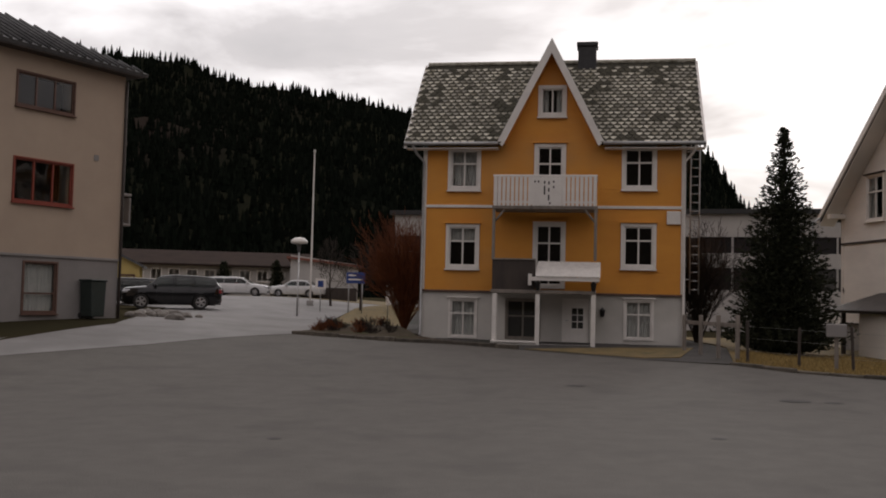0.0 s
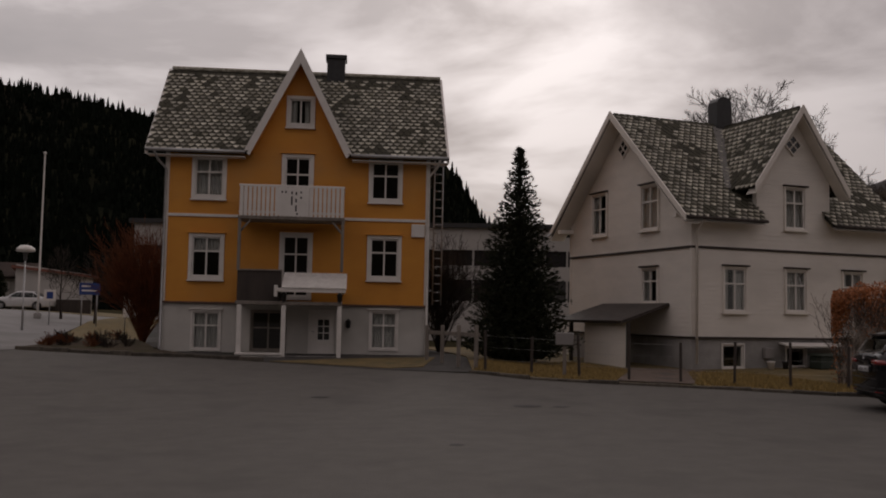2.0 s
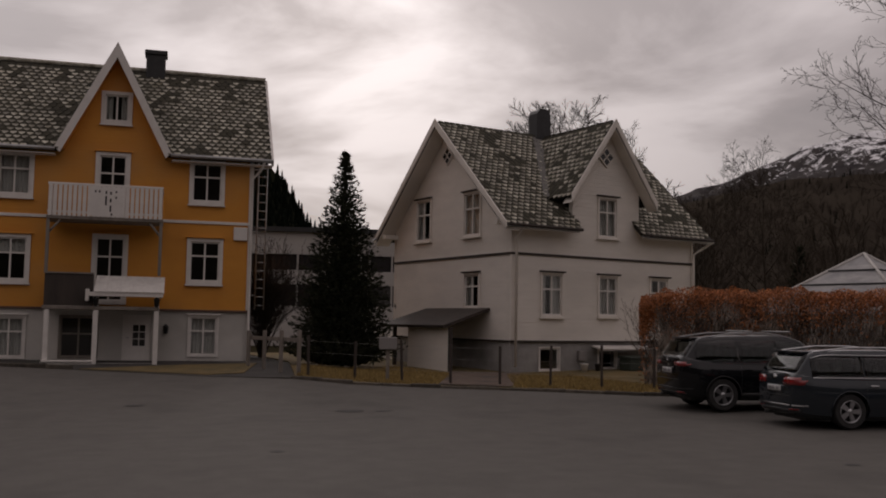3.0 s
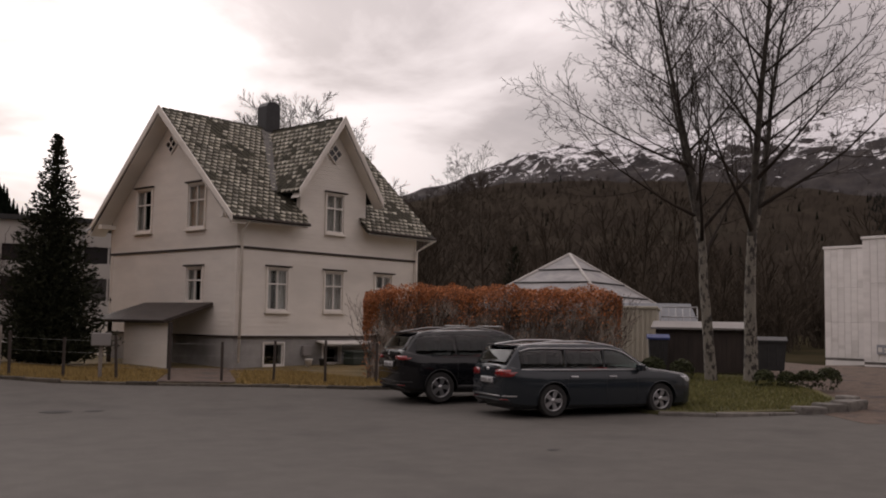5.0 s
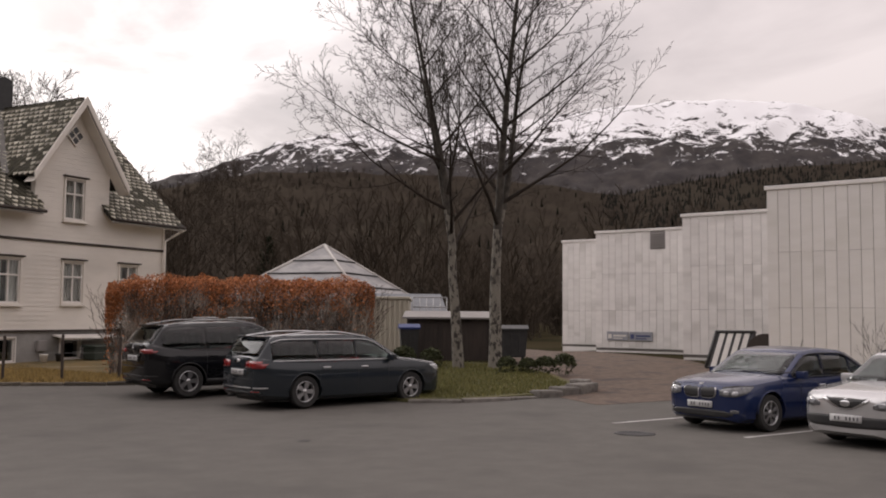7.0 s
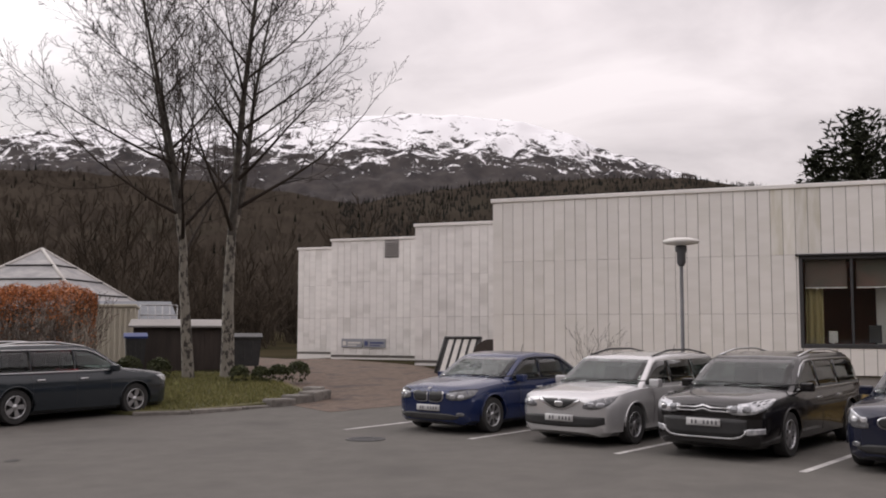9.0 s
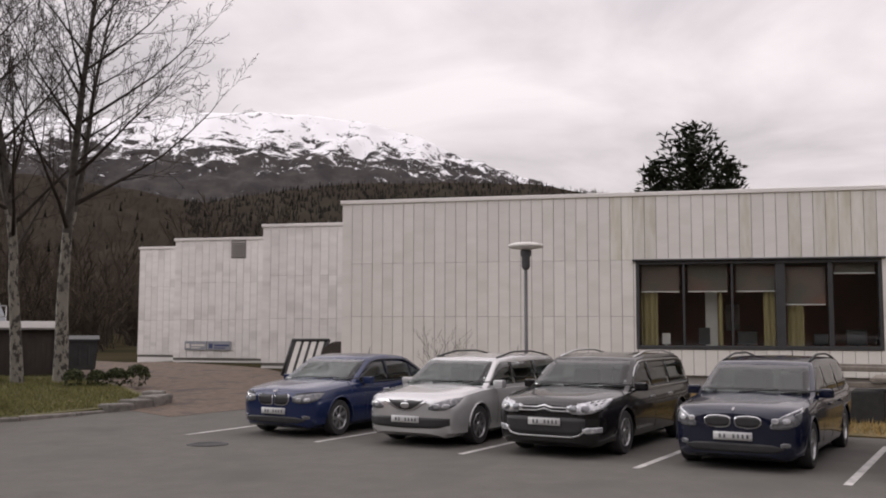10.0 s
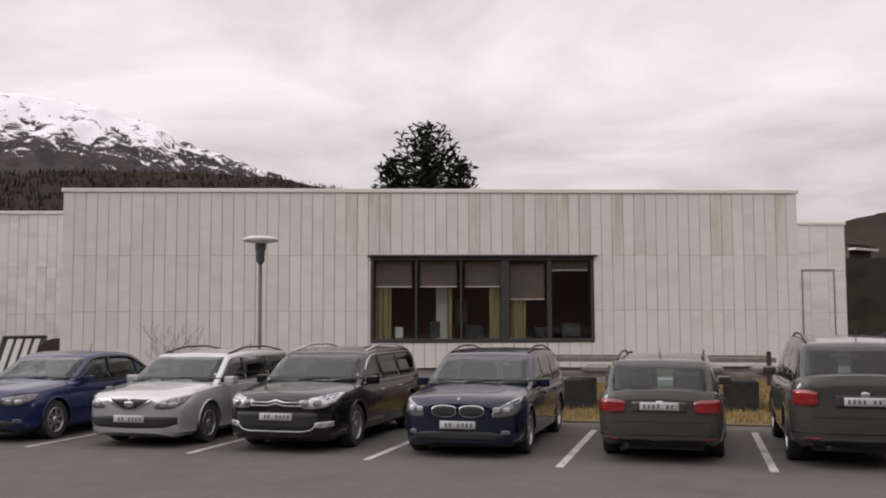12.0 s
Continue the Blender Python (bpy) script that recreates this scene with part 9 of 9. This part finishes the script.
# ---- grass ----
def grass(name, outline, count, hgt, material, label, seed, lift=0.06, free=()):
    r = random.Random(seed)
    m = Mesh()
    x0, x1 = min(p[0] for p in outline), max(p[0] for p in outline)
    y0, y1 = min(p[1] for p in outline), max(p[1] for p in outline)
    n = len(outline)
    made = 0
    while made < count:
        x, y = r.uniform(x0, x1), r.uniform(y0, y1)
        ins = False
        for i in range(n):
            (ax, ay), (bx, by) = outline[i], outline[(i + 1) % n]
            if (ay > y) != (by > y) and x < (bx - ax) * (y - ay) / (by - ay) + ax:
                ins = not ins
        if not ins or any(a * x + b * y < c and a2 * x + b2 * y > c2 for a, b, c, a2, b2, c2 in free):
            continue
        made += 1
        z = gz(x, y) + lift
        a = r.uniform(0, 6.283)
        h = hgt * r.uniform(0.4, 1.3)
        w = 0.012
        k = len(m.v)
        m.v += [(x - w * math.cos(a), y - w * math.sin(a), z), (x + w * math.cos(a), y + w * math.sin(a), z),
                (x + r.uniform(-0.6, 0.6) * h, y + r.uniform(-0.6, 0.6) * h, z + h)]
        m.f.append((k, k + 1, k + 2))
    tagged(m.made(name, material), label, "grass", kind="stuff")


STRAW = mat("straw_blades", (0.36, 0.245, 0.085), (0.22, 0.165, 0.06), 1.5, 0.9, rand=0.35, island=True)
BLADES = mat("green_blades", (0.115, 0.125, 0.035), (0.17, 0.15, 0.055), 1.2, 0.9, rand=0.35, island=True)
grass("lawn_grass", [(8.2, 27.1), (9.3, 25.4), (11.2, 24.1), (13.1, 22.7), (15.3, 20.7), (17.3, 19.6), (17.2, 27), (13.8, 27.6), (13.0, 31), (9.6, 31)], 26000, 0.09, STRAW, "short dry yellow grass", 1, 0.07, [(0.90, -0.45, 1.4, 0.86, -0.51, -2.6)])
grass("island_grass", [(17.7, 12.8), (18.3, 12.0), (20.6, 11.0), (22.5, 11.4), (24.2, 12.9), (26.0, 15.2), (25.3, 17.2), (22.4, 18.6), (18, 17.6)], 26000, 0.08, BLADES, "short green spring grass", 2, 0.10)
grass("bank_grass", [(21.8, 7.4), (18.8, -4.5), (17.1, -9), (15.5, -14), (25.5, -13), (26.8, 7.2)], 30000, 0.12, STRAW, "rough dry yellow grass", 3, 0.05)
